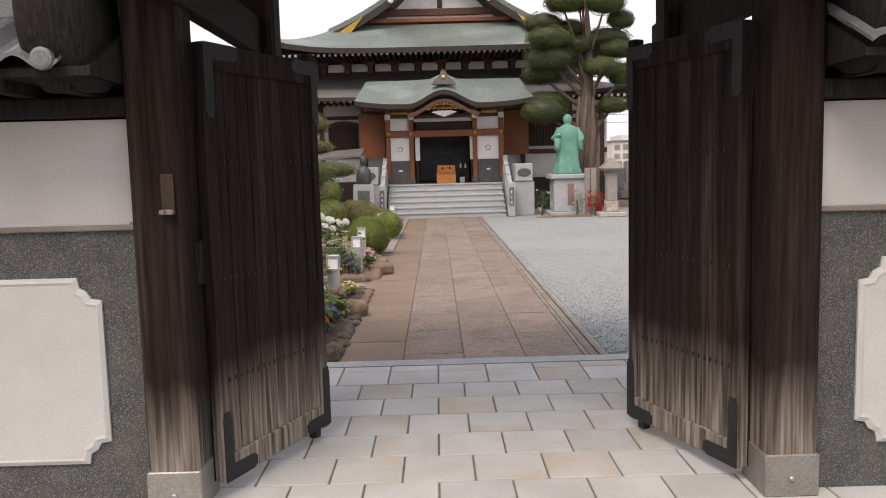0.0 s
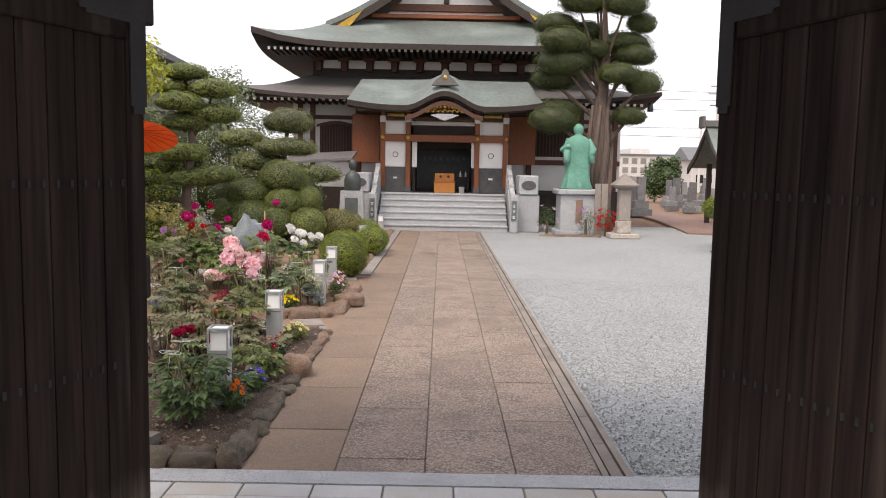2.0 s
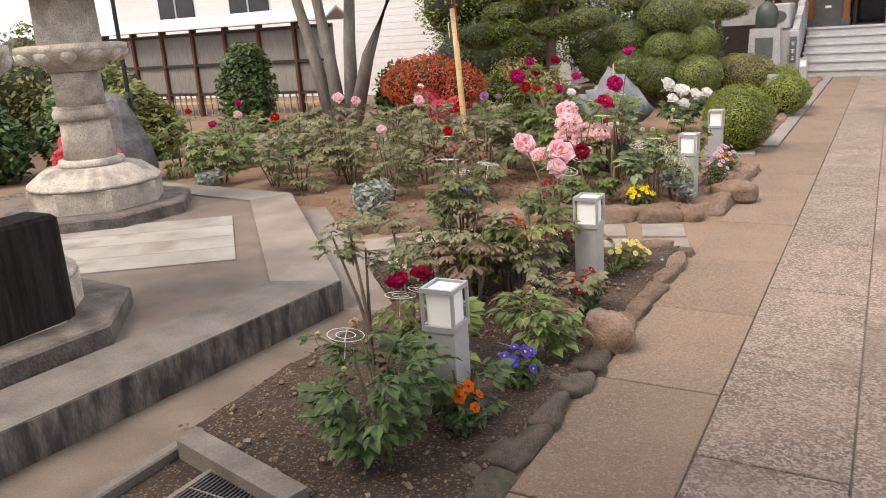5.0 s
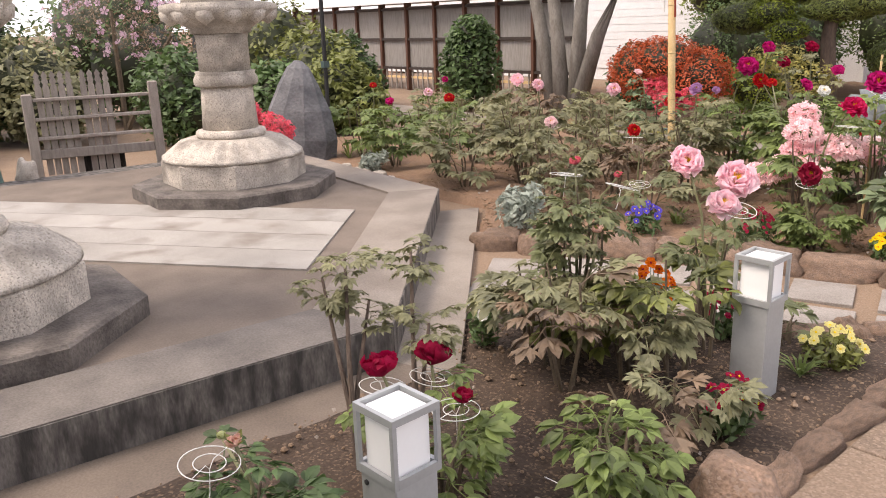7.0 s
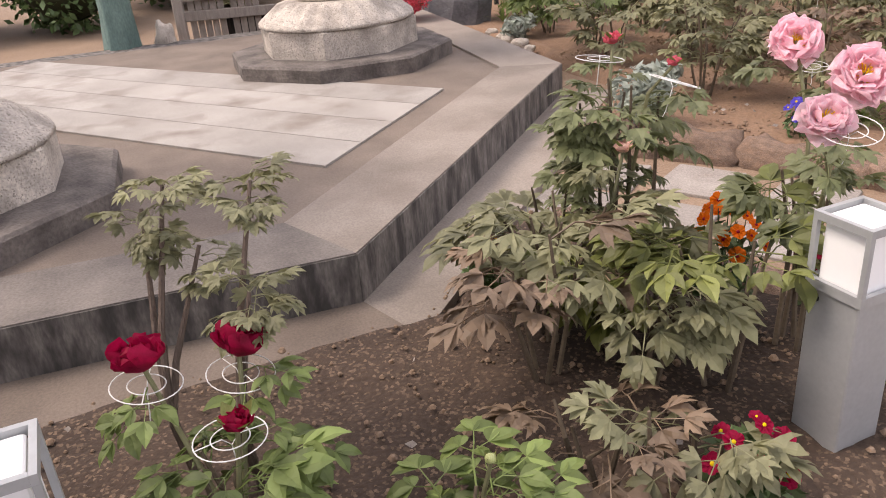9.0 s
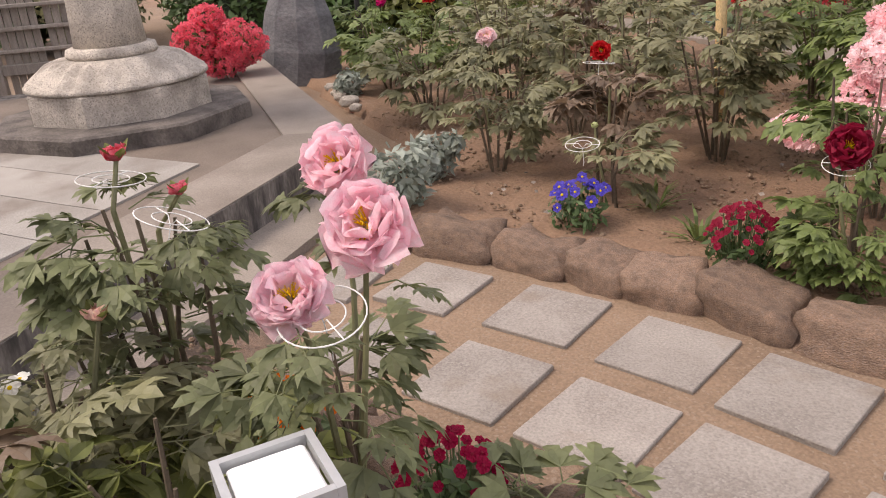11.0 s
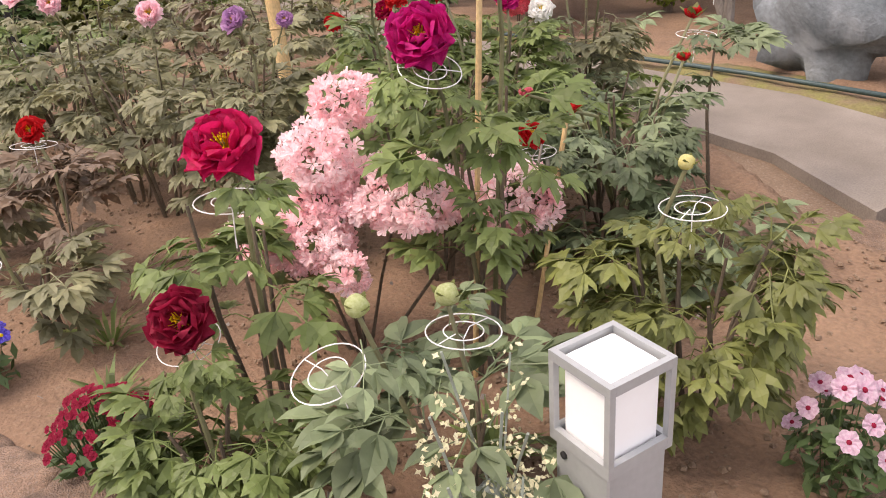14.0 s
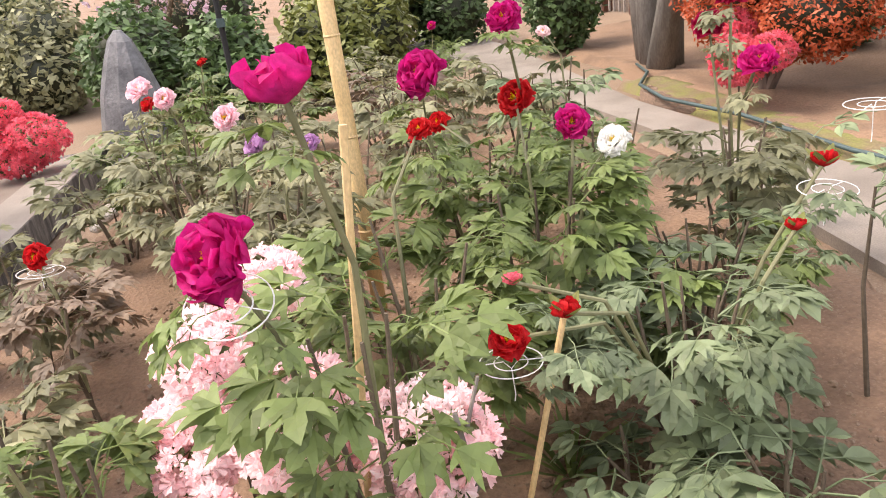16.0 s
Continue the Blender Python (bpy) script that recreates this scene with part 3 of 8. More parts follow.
def side_wall(name, xa, xb, near):
    """A plastered wall wing. near: its end at the gate post."""
    w = thing(name, "white plaster wall on a grey pebble-dash base with tiled coping", "wall", kind="structure")
    part("base", Mesh().box(xa, 6.85, 0, xb, 7.1, 1.47), "pebble_dash", w, "grey washed-pebble wall base")
    part("ledge", Mesh().box(xa, 6.825, 1.47, xb, 7.11, 1.5, 0.006), "concrete", w)
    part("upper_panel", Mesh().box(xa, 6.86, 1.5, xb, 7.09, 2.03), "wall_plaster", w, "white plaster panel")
    bd = Mesh()
    n0, n1 = (near - 0.035, near - 0.012) if near < 0 else (near + 0.012, near + 0.035)
    bd.box(n0, 6.852, 1.512, n1, 6.8595, 2.02)
    bd.box(min(xa, n1), 6.852, 1.5, max(n0, xb) if near > 0 else n0, 6.8595, 1.512)
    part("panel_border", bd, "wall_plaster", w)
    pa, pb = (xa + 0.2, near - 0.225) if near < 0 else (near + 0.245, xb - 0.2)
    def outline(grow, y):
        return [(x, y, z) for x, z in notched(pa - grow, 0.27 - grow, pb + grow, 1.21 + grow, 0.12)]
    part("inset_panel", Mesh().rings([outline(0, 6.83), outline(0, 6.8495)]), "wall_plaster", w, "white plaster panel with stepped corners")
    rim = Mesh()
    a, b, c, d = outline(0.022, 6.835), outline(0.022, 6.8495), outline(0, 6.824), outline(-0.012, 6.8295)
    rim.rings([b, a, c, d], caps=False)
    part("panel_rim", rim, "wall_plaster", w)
    part("wall_plate", Mesh().box(xa, 6.8, 2.04, xb, 7.14, 2.14, 0.01), "gate_wood_dark", w)
    for i in range(int((xb - xa) / 0.3)):
        x = xa + 0.1 + i * 0.3
        part("rafter", Mesh().box(x, 6.5, 2.14, x + 0.07, 7.45, 2.2), "gate_wood_dark", w)
    part("eave_board", Mesh().rings([[(x, 6.42, 2.2), (x, 6.42, 2.235), (x, 6.97, 2.5), (x, 7.52, 2.235), (x, 7.52, 2.2)] for x in (xa, xb)]), "gate_wood_dark", w)
    for i in range(int((xb - xa) / 0.26)):
        x = xa + 0.13 + i * 0.26
        for sgn in (-1, 1):
            for k in range(3):
                y0, z0 = 6.97 + sgn * (0.6 - k * 0.2), 2.24 + k * 0.095
                y1, z1 = 6.97 + sgn * (0.6 - (k + 1) * 0.2 - 0.03), 2.24 + (k + 1) * 0.095 + 0.02
                rows = []
                for yy, zz in ((y0, z0), (y1, z1)):
                    row = []
                    for j in range(9):
                        u = j / 8
                        row.append((x - 0.13 + 0.26 * u, yy, zz + 0.035 * math.sin(u * 2 * math.pi) + 0.03))
                    rows.append(row + [(px, py, pz - 0.018) for px, py, pz in reversed(row)])
                part("roof_tile", Mesh().rings(rows), "kawara", w)
            disc = Mesh().rings([[(x + 0.065 + r * math.cos(a * math.pi / 6), 6.97 + sgn * (0.6 + dd), 2.27 + r * math.sin(a * math.pi / 6)) for a in range(12)] for r, dd in ((0.05, -0.02), (0.05, 0.012), (0.035, 0.018))])
            part("eave_tile", disc, "kawara", w)
    part("ridge_tile", Mesh().rings([[(x, 6.97 + 0.1 * math.cos(a * math.pi / 6), 2.55 + 0.1 * math.sin(a * math.pi / 6)) for a in range(12)] for x in (xa, xb)]), "kawara", w)
    bx = near + 0.06 if near < 0 else near - 0.06
    log = Mesh()
    n = 18
    ex = (near - 0.3, near - 0.28, near - 0.03) if near < 0 else (near + 0.3, near + 0.28, near + 0.03)
    log.rings([[(x, 6.62 + 0.26 * s * math.cos(2 * math.pi * j / n), 2.5 + 0.36 * s * math.sin(2 * math.pi * j / n)) for j in range(n)] for x, s in zip(ex, (0.93, 1, 1))])
    part("barge_end", log, "gate_wood_dark", w, "thick rounded dark timber at the roof end", True)
    return w


side_wall("wall_west", -6.0, -1.2, -1.2)
side_wall("wall_east", 2.275, 8.0, 2.275)

# ---- temple ----
temple = thing("temple_hall", "two-roofed Japanese temple hall with curved porch gable", "temple")
CX = 0.66


def roof_skirt(hx, y0, y1, z_eave, z_top, hx_top, yt0, yt1, lift, thick):
    """A hipped roof whose corners rise and whose slopes sag inwards."""
    rows = []
    steps, around = 9, []
    def side(a, b, n):
        return [tuple(a[k] + (b[k] - a[k]) * i / n for k in range(2)) + (i / n,) for i in range(n)]
    lo = [(CX - hx, y0), (CX + hx, y0), (CX + hx, y1), (CX - hx, y1)]
    hi = [(CX - hx_top, yt0), (CX + hx_top, yt0), (CX + hx_top, yt1), (CX - hx_top, yt1)]
    n = 14
    for s in range(steps + 1):
        u = s / steps
        ring = []
        for k in range(4):
            for i in range(n):
                w = i / n
                ax, ay = lo[k][0] + (lo[(k + 1) % 4][0] - lo[k][0]) * w, lo[k][1] + (lo[(k + 1) % 4][1] - lo[k][1]) * w
                bx, by = hi[k][0] + (hi[(k + 1) % 4][0] - hi[k][0]) * w, hi[k][1] + (hi[(k + 1) % 4][1] - hi[k][1]) * w
                corner = (2 * abs(w - 0.5)) ** 5
                z = z_eave + (z_top - z_eave) * (0.62 * u + 0.38 * u * u) + lift * corner * (1 - u) ** 2
                ring.append((ax + (bx - ax) * u, ay + (by - ay) * u, z))
        rows.append(ring)
    top = Mesh().rings(rows, caps=False)
    under = [[(x, y, z - thick) for x, y, z in rows[0]]] + [rows[0]]
    edge = Mesh().rings(under, caps=False)
    inner = [(CX + (x - CX) * 0.72, (y0 + y1) / 2 + (y - (y0 + y1) / 2) * 0.72, z_eave + 0.15) for x, y, z in rows[0]]
    edge.rings([inner, under[0]], caps=False)
    return top, edge


low_top, low_edge = roof_skirt(7.3, 32.0, 46.0, 4.3, 5.35, 5.2, 35.5, 42.5, 0.32, 0.13)
part("lower_roof", low_top, "roof_grey", temple, "grey metal lower roof with raised corners", True)
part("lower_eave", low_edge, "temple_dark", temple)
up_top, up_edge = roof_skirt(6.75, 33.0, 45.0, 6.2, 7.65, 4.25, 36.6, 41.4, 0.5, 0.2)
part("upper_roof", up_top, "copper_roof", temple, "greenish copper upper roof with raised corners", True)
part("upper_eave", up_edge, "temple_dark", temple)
part("upper_core", Mesh().box(CX - 5.0, 35.5, 5.2, CX + 5.0, 42.5, 6.6), "temple_dark", temple)
# gable of the upper roof
gab = Mesh()
for sgn in (-1, 1):
    rows = []
    for yy in (36.0, 42.0):
        row = []
        for i in range(13):
            u = i / 12
            row.append((CX + sgn * 4.6 * (1 - u), yy, 7.45 + 3.0 * (0.6 * u + 0.4 * u * u)))
        rows.append(row + [(x, y, z - 0.28) for x, y, z in reversed(row)])
    gab.rings(rows)
part("gable_roof", gab, "copper_roof", temple, "copper-clad gable roof")
for sgn in (-1, 1):
    rows = []
    for yy in (35.86, 35.99):
        row = [(CX + sgn * 4.45 * (1 - i / 12), yy, 7.28 + 2.95 * (0.6 * i / 12 + 0.4 * (i / 12) ** 2)) for i in range(13)]
        rows.append(row + [(x, y, z - 0.32) for x, y, z in reversed(row)])
    part("barge_board", Mesh().rings(rows), "temple_dark", temple)
    tip = [(CX + sgn * (4.4 - 1.25 * u), 7.1 + 0.78 * u) for u in (0, 0.5, 1)]
    part("barge_gilding", Mesh().rings([[(x, yy, z) for x, z in [(tip[0][0], tip[0][1]), (tip[1][0], tip[1][1] + 0.02), (tip[2][0], tip[2][1]), (tip[1][0] - sgn * 0.15, tip[1][1] - 0.2), (tip[0][0] - sgn * 0.3, tip[0][1] - 0.12)]] for yy in (35.83, 35.855)]), "gold", temple, "gilded barge-board tip")
    part("gable_disc", Mesh().lathe([(0.12, 0), (0.12, 0.06), (0.05, 0.09)], 14), "plaster", temple, m=pose(CX + sgn * 2.0, 35.85, 8.5, 90, 0, 0))
part("gable_wall", Mesh().prism([(CX - 4, 36.7), (CX + 4, 36.7), (CX + 4, 36.9), (CX - 4, 36.9)], 7.5, 7.9), "temple_wood", temple)
part("gable_plaster", Mesh().rings([[(x, yy, z) for x, z in ((CX - 2.3, 7.9), (CX + 2.3, 7.9), (CX, 10.0))] for yy in (36.72, 36.9)]), "plaster", temple, "white plaster gable triangle")
part("gable_beam", Mesh().box(CX - 2.2, 36.58, 8.0, CX + 2.2, 36.715, 8.28, 0.02), "temple_wood", temple)
part("gable_beam", Mesh().box(CX - 2.9, 36.5, 7.72, CX + 2.9, 36.69, 7.88, 0.02), "temple_red", temple)
part("gable_strut", Mesh().box(CX - 0.1, 36.6, 8.3, CX + 0.1, 36.715, 9.4, 0.02), "temple_dark", temple)
part("gable_pendant", Mesh().rings([[(CX + x, yy, z) for x, z in ((-0.7, 9.75), (-0.3, 9.72), (-0.12, 9.5), (0, 9.68), (0.12, 9.5), (0.3, 9.72), (0.7, 9.75), (0.35, 9.95), (0, 10.12), (-0.35, 9.95))] for yy in (35.8, 35.86)]), "gold", temple, "gilded gable pendant")
# bracket zone under the upper roof
for i in range(11):
    x = CX - 4.75 + i * 0.95
    b = Mesh().box(x - 0.09, 35.2, 5.5, x + 0.09, 35.49, 6.1)
    b.box(x - 0.28, 35.25, 5.98, x + 0.28, 35.48, 6.1)
    b.box(x - 0.2, 35.0, 5.84, x + 0.2, 35.24, 5.97)
    part("bracket", b, "temple_wood", temple)
    if i < 10:
        part("frieze_panel", Mesh().box(x + 0.15, 35.44, 5.62, x + 0.8, 35.497, 5.92), "plaster", temple)
for zz, hx, yy in ((6.02, 6.2, 33.35), (4.18, 6.7, 32.3)):
    for i in range(58):
        x = CX - hx + 2 * hx * i / 57
        if zz < 5 and abs(x - CX) < 3.1:
            continue
        r = part("rafter_end", Mesh().box(x - 0.045, yy, zz - 0.045, x + 0.045, yy + 1.6, zz + 0.05), "temple_dark", temple)
        part("rafter_cap", Mesh().box(x - 0.047, yy - 0.012, zz - 0.048, x + 0.047, yy - 0.002, zz + 0.048), "plaster", r)
# body
part("body", Mesh().box(CX - 5.5, 34.2, 0, CX + 6.4, 43, 4.6), "plaster", temple, "white plaster hall walls")
part("hall_front", Mesh().box(CX - 5.3, 34.0, 1.1, CX - 2.3, 34.19, 4.2), "plaster", temple)
part("hall_front", Mesh().box(CX + 2.3, 34.0, 1.1, CX + 6.4, 34.19, 4.2), "plaster", temple)
for x in (-5.2, -4.75, -3.1, 3.1, 4.95, 6.2):
    part("pillar", Mesh().box(CX + x - 0.09, 33.9, 0.4, CX + x + 0.09, 33.995, 4.25, 0.01), "temple_wood", temple)
for z0, z1 in ((2.12, 2.3), (3.62, 3.76)):
    part("tie_rail", Mesh().box(CX - 5.3, 33.93, z0, CX - 2.4, 33.992, z1), "temple_wood", temple)
    part("tie_rail", Mesh().box(CX + 2.4, 33.93, z0, CX + 6.4, 33.992, z1), "temple_wood", temple)
for x0, x1 in ((-4.5, -3.28), (3.3, 4.75), (5.1, 6.05)):
    win = part("window", Mesh().box(CX + x0, 33.96, 2.42, CX + x1, 33.999, 3.45), "temple_dark", temple, "dark bell-topped window with wooden grille")
    for i in range(12):
        xx = CX + x0 + (x1 - x0) * (i + 0.5) / 12
        part("grille_bar", Mesh().box(xx - 0.018, 33.92, 2.42, xx + 0.018, 33.958, 3.4), "temple_wood", win)
    part("window_head", Mesh().rings([[(CX + x0 - 0.1 + (x1 - x0 + 0.2) * i / 10, yy, 3.42 + 0.14 * math.sin(math.pi * i / 10)) for i in range(11)] + [(CX + x1 + 0.1 - (x1 - x0 + 0.2) * i / 10, yy, 3.34 + 0.1 * math.sin(math.pi * i / 10)) for i in range(11)] for yy in (33.88, 33.957)]), "temple_wood", win)
for x0, x1 in ((-3.2, -2.25), (2.28, 3.2)):
    part("side_door", Mesh().box(CX + x0, 32.9, 2.1, CX + x1, 33.0, 3.75), "temple_red", temple, "reddish wooden side panel")
# near-black block; shade below the hall floor is put into its colour
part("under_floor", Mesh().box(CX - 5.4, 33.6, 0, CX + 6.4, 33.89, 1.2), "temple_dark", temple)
# porch
for dx in (-2.03, -1.19, 1.1, 2.05):
    c = part("porch_column", Mesh().box(CX + dx - 0.08, 31.5, 1.12, CX + dx + 0.08, 31.68, 3.75, 0.015), "temple_red", temple, "red-brown square porch column")
    part("column_cap", Mesh().box(CX + dx - 0.1, 31.45, 3.42, CX + dx + 0.1, 31.495, 3.62), "plaster", c)
    part("column_foot", Mesh().box(CX + dx - 0.11, 31.47, 1.12, CX + dx + 0.11, 31.71, 1.3, 0.01), "black_base", c)
    part("beam_knob", Mesh().lathe([(0.07, 0), (0.07, 0.05), (0.03, 0.08)], 12), "gold", c, m=pose(CX + dx, 31.44, 2.92, 90, 0, 0))
part("porch_beam", Mesh().box(CX - 2.1, 31.46, 2.79, CX + 2.15, 31.62, 3.03, 0.02), "temple_red", temple)
part("porch_beam", Mesh().box(CX - 2.1, 31.5, 3.48, CX + 2.15, 31.6, 3.6, 0.02), "temple_wood", temple)
part("lintel_panel", Mesh().box(CX - 1.0, 31.75, 3.05, CX + 1.0, 31.8, 3.34), "temple_dark", temple)
part("lintel_panel", Mesh().box(CX - 1.1, 31.75, 3.345, CX + 1.02, 31.8, 3.47), "plaster", temple)
for x0, x1 in ((-1.95, -1.28), (1.19, 1.96)):
    pn = part("porch_panel", Mesh().box(CX + x0, 31.62, 1.96, CX + x1, 31.66, 2.79), "plaster", temple, "white panel with a round crest")
    part("crest", Mesh().rings([[(r * math.cos(k * math.pi / 9), r * math.sin(k * math.pi / 9), z) for k in range(18)] for r, z in ((0.075, 0.0), (0.095, 0.0), (0.095, 0.008), (0.075, 0.008), (0.075, 0.0005))], caps=False), "temple_dark", pn, m=pose(CX + (x0 + x1) / 2, 31.618, 2.36, 90, 0, 0))
    part("porch_panel", Mesh().box(CX + x0, 31.62, 3.04, CX + x1, 31.66, 3.47), "plaster", temple)
    bp = part("porch_base", Mesh().box(CX + x0 - 0.05, 31.6, 1.12, CX + x1 + 0.05, 31.68, 1.95), "black_base", temple, "black lower panel")
    part("name_tag", Mesh().box(CX + (x0 + x1) / 2 - 0.07, 31.59, 1.56, CX + (x0 + x1) / 2 + 0.07, 31.598, 1.62), "plaster", bp)
for x in (-1.06, 0.92):
    part("door_jamb", Mesh().box(CX + x, 31.7, 1.95, CX + x + 0.16, 31.76, 2.79), "plaster", temple)
part("door_head", Mesh().box(CX - 1.02, 32.9, 2.62, CX + 1.0, 33.0, 3.0), "temple_dark", temple)
for sx in (-1, 1):
    part("porch_side", Mesh().box(CX + sx * 1.0 - 0.04, 31.8, 1.12, CX + sx * 1.0 + 0.04, 34.0, 3.5), "temple_dark", temple)
# flat black panel painted as the unlit hall behind the doorway
part("hall_inside", Mesh().box(CX - 1.2, 34.02, 1.1, CX + 1.2, 34.19, 3.6), "black_base", temple)
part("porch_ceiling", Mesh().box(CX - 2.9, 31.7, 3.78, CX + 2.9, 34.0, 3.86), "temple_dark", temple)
for k in range(8):
    x = CX - 0.68 + k * 0.195 + (0.05 if k > 3 else 0)
    part("hanging_letter", Mesh().box(x - 0.05, 33.92, 2.2 + 0.03 * (k % 2), x + 0.05, 33.96, 2.36), "slate", temple)
# porch roof with curved gable
def porch_z(x):
    d = abs(x - CX)
    swell = 0.46 * (0.5 + 0.5 * math.cos(math.pi * min(d / 1.25, 1)))
    return 3.72 + swell + (0.14 * max(0, (d - 1.4) / 1.6) ** 2)
rows_f, n = [], 44
for k in range(7):
    u = k / 6
    y = 30.0 + 2.6 * u
    half = 3.05 - 0.2 * u
    row = []
    for i in range(n + 1):
        x = CX - half + 2 * half * i / n
        z = porch_z(x) * (1 - u) + u * (4.78 + 0.05 * math.exp(-((x - CX) / 0.8) ** 2)) + 0.34 * math.exp(-((x - CX) / 0.72) ** 2) * math.sin(math.pi * min(1, u * 1.1)) + 0.14
        row.append((x, y, z))
    rows_f.append(row)
part("porch_roof", Mesh().grid(rows_f), "copper_roof", temple, "greenish copper porch roof with curved gable", True)
lip = Mesh()
lip.rings([[p, (p[0], p[1] + 0.01, p[2] - 0.16), (p[0], p[1] + 0.4, p[2] - 0.2), (p[0], p[1] + 0.4, p[2] - 0.03)] for p in rows_f[0]])
part("porch_eave", lip, "temple_dark", temple)
arch = Mesh()
for side_y in (30.02,):
    pts = [(CX - 1.2 + 2.4 * i / 20) for i in range(21)]
    arch.rings([[(x, y, porch_z(x) - 0.16 + o) for x in pts for o in (0.0,)] + [(x, y, porch_z(x) - 0.3) for x in reversed(pts)] for y in (30.06, 30.2)])
part("gable_arch", arch, "temple_wood", temple, "red-brown curved gable board")
crest = Mesh()
for i in range(15):
    a = math.pi * i / 14
    cx, cz, rr = CX + 0.56 * math.cos(a), 3.68 + 0.17 * math.sin(a), 0.05 + 0.018 * (i % 2)
    crest.rings([[(cx + rr * q * math.cos(k * math.pi / 4), yy, cz + rr * q * 0.8 * math.sin(k * math.pi / 4)) for k in range(8)] for q, yy in ((0.9, 30.15), (1.0, 30.12), (0.4, 30.09))])
for i in range(7):
    x = CX - 0.45 + 0.15 * i
    crest.tube([(x - 0.06, 30.12, 3.66), (x, 30.1, 3.74 + 0.03 * (i % 2)), (x + 0.07, 30.12, 3.68)], 0.022, 5)
part("gable_carving", crest, "gold", temple, "gilded carving under the curved gable")
part("gable_carving", Mesh().rings([[(CX + x, y, z) for x, z in ((-0.45, 3.58), (0, 3.4), (0.45, 3.58), (0.2, 3.62), (-0.2, 3.62))] for y in (30.1, 30.14)]), "granite", temple, "pale carved pendant")
for dx in (-1.6, 1.6):
    part("gilt_bracket", Mesh().box(CX + dx - 0.3, 31.3, 3.6, CX + dx + 0.3, 31.42, 3.7, 0.02), "gold", temple)
orn = Mesh().rings([[(CX + x, y, z) for x, z in ((-0.42, 4.5), (0.42, 4.5), (0.3, 4.66), (0.14, 4.78), (0.08, 4.95), (0, 5.0), (-0.08, 4.95), (-0.14, 4.78), (-0.3, 4.66))] for y in (30.05, 30.3)])
part("ridge_ornament", orn, "roof_grey", temple, "grey ridge-end ornament with a gilt boss")
part("ridge_boss", Mesh().lathe([(0.06, 0), (0.06, 0.02), (0.02, 0.035)], 12), "gold", temple, m=pose(CX, 30.05, 4.74, 90, 0, 0))
for sx in (-1, 1):
    bell = part("wind_bell", Mesh().lathe([(0.11, -0.32), (0.1, -0.15), (0.07, -0.03), (0.02, 0.0)], 12), "bronze_dark", temple, "hanging bronze wind bell", True, pose(CX + sx * 7.0, 32.3, 4.3))
# steps
steps = thing("stone_steps", "wide flight of grey granite steps before the hall", "steps", kind="structure")
for i in range(6):
    y = 29.3 + i * 0.3
    part("riser", Mesh().box(-1.34, y + 0.035, max(0, i * 0.185 - 0.06), 2.66, y + 0.36, (i + 1) * 0.185 - 0.052), "granite", steps)
    cuts = [-1.36, -0.1 + 0.45 * (i % 2), 1.0 + 0.5 * ((i + 1) % 2), 2.675]
    for a, b in zip(cuts, cuts[1:]):
        part("tread", Mesh().box(a + 0.003, y, (i + 1) * 0.185 - 0.05, b - 0.003, y + (0.335 if i < 5 else 0.5), (i + 1) * 0.185, 0.008), "granite", steps)
part("landing", Mesh().box(-1.5, 31.1, 0.6, 2.8, 33.9, 1.1), "granite", steps)
for sx, x in ((-1, -1.56), (1, 2.74)):
    part("cheek", Mesh().rings([[(xx, 29.35, 0), (xx, 29.35, 0.6), (xx, 31.3, 1.75), (xx, 31.3, 0)] for xx in (x - 0.02, x + 0.16)]), "granite", steps)
    rail = part("rail", Mesh().rings([[(xx, 29.3, 0.95), (xx, 29.3, 1.07), (xx, 31.3, 2.05), (xx, 31.3, 1.93)] for xx in (x, x + 0.14)]), "granite", steps)
    for k in range(4):
        y = 29.32 + k * 0.62
        z = 0.95 + 0.49 * k * 0.62
        part("baluster", Mesh().box(x - 0.01, y - 0.06, 0.0, x + 0.15, y + 0.08, z + 0.2, 0.012), "granite", steps)
    part("end_post", Mesh().box(x - 0.04, 29.02, 0, x + 0.2, 29.24, 1.12, 0.02), "granite", steps)
    pl = part("name_plate", Mesh().box(x + 0.0, 28.99, 0.38, x + 0.15, 29.019, 0.98, 0.004), "slate", steps, "dark plate with three carved characters")
    for k, zz in enumerate((0.82, 0.65, 0.48)):
        gl = Mesh()
        for (a, b, c, d) in ((-0.04, -0.035, 0.04, -0.025), (-0.03, 0.0, 0.03, 0.01), (-0.045, 0.03, 0.045, 0.04), (-0.006, -0.05, 0.006, 0.05)):
            gl.box(x + 0.075 + a, 28.984, zz + b, x + 0.075 + c, 28.9895, zz + d)
        part("glyph", gl, "plaster", pl)
    wb = x - 0.72 if sx < 0 else x + 0.2
    blk = part("side_block", Mesh().box(wb, 29.5, 0, wb + 0.7, 30.6, 1.15, 0.02), "granite", steps)
    part("water_basin", Mesh().box(wb + 0.05, 29.45, 1.15, wb + 0.65, 30.5, 1.75, 0.03), "granite", steps)
    part("basin_mark", Mesh().lathe([(0.19, 0), (0.19, 0.015), (0.15, 0.02)], 20), "black_base", steps, m=Matrix.LocRotScale((wb + 0.35, 29.448, 1.45), Euler((radians(90), 0, 0)), (1.2, 0.75, 1)))
box = thing("offering_box", "orange-brown wooden offering box in the hall entrance", "box", pose(0.7, 31.95, 1.1))
part("body", Mesh().box(-0.35, -0.2, 0, 0.35, 0.2, 0.36, 0.012), "orange_wood", box)
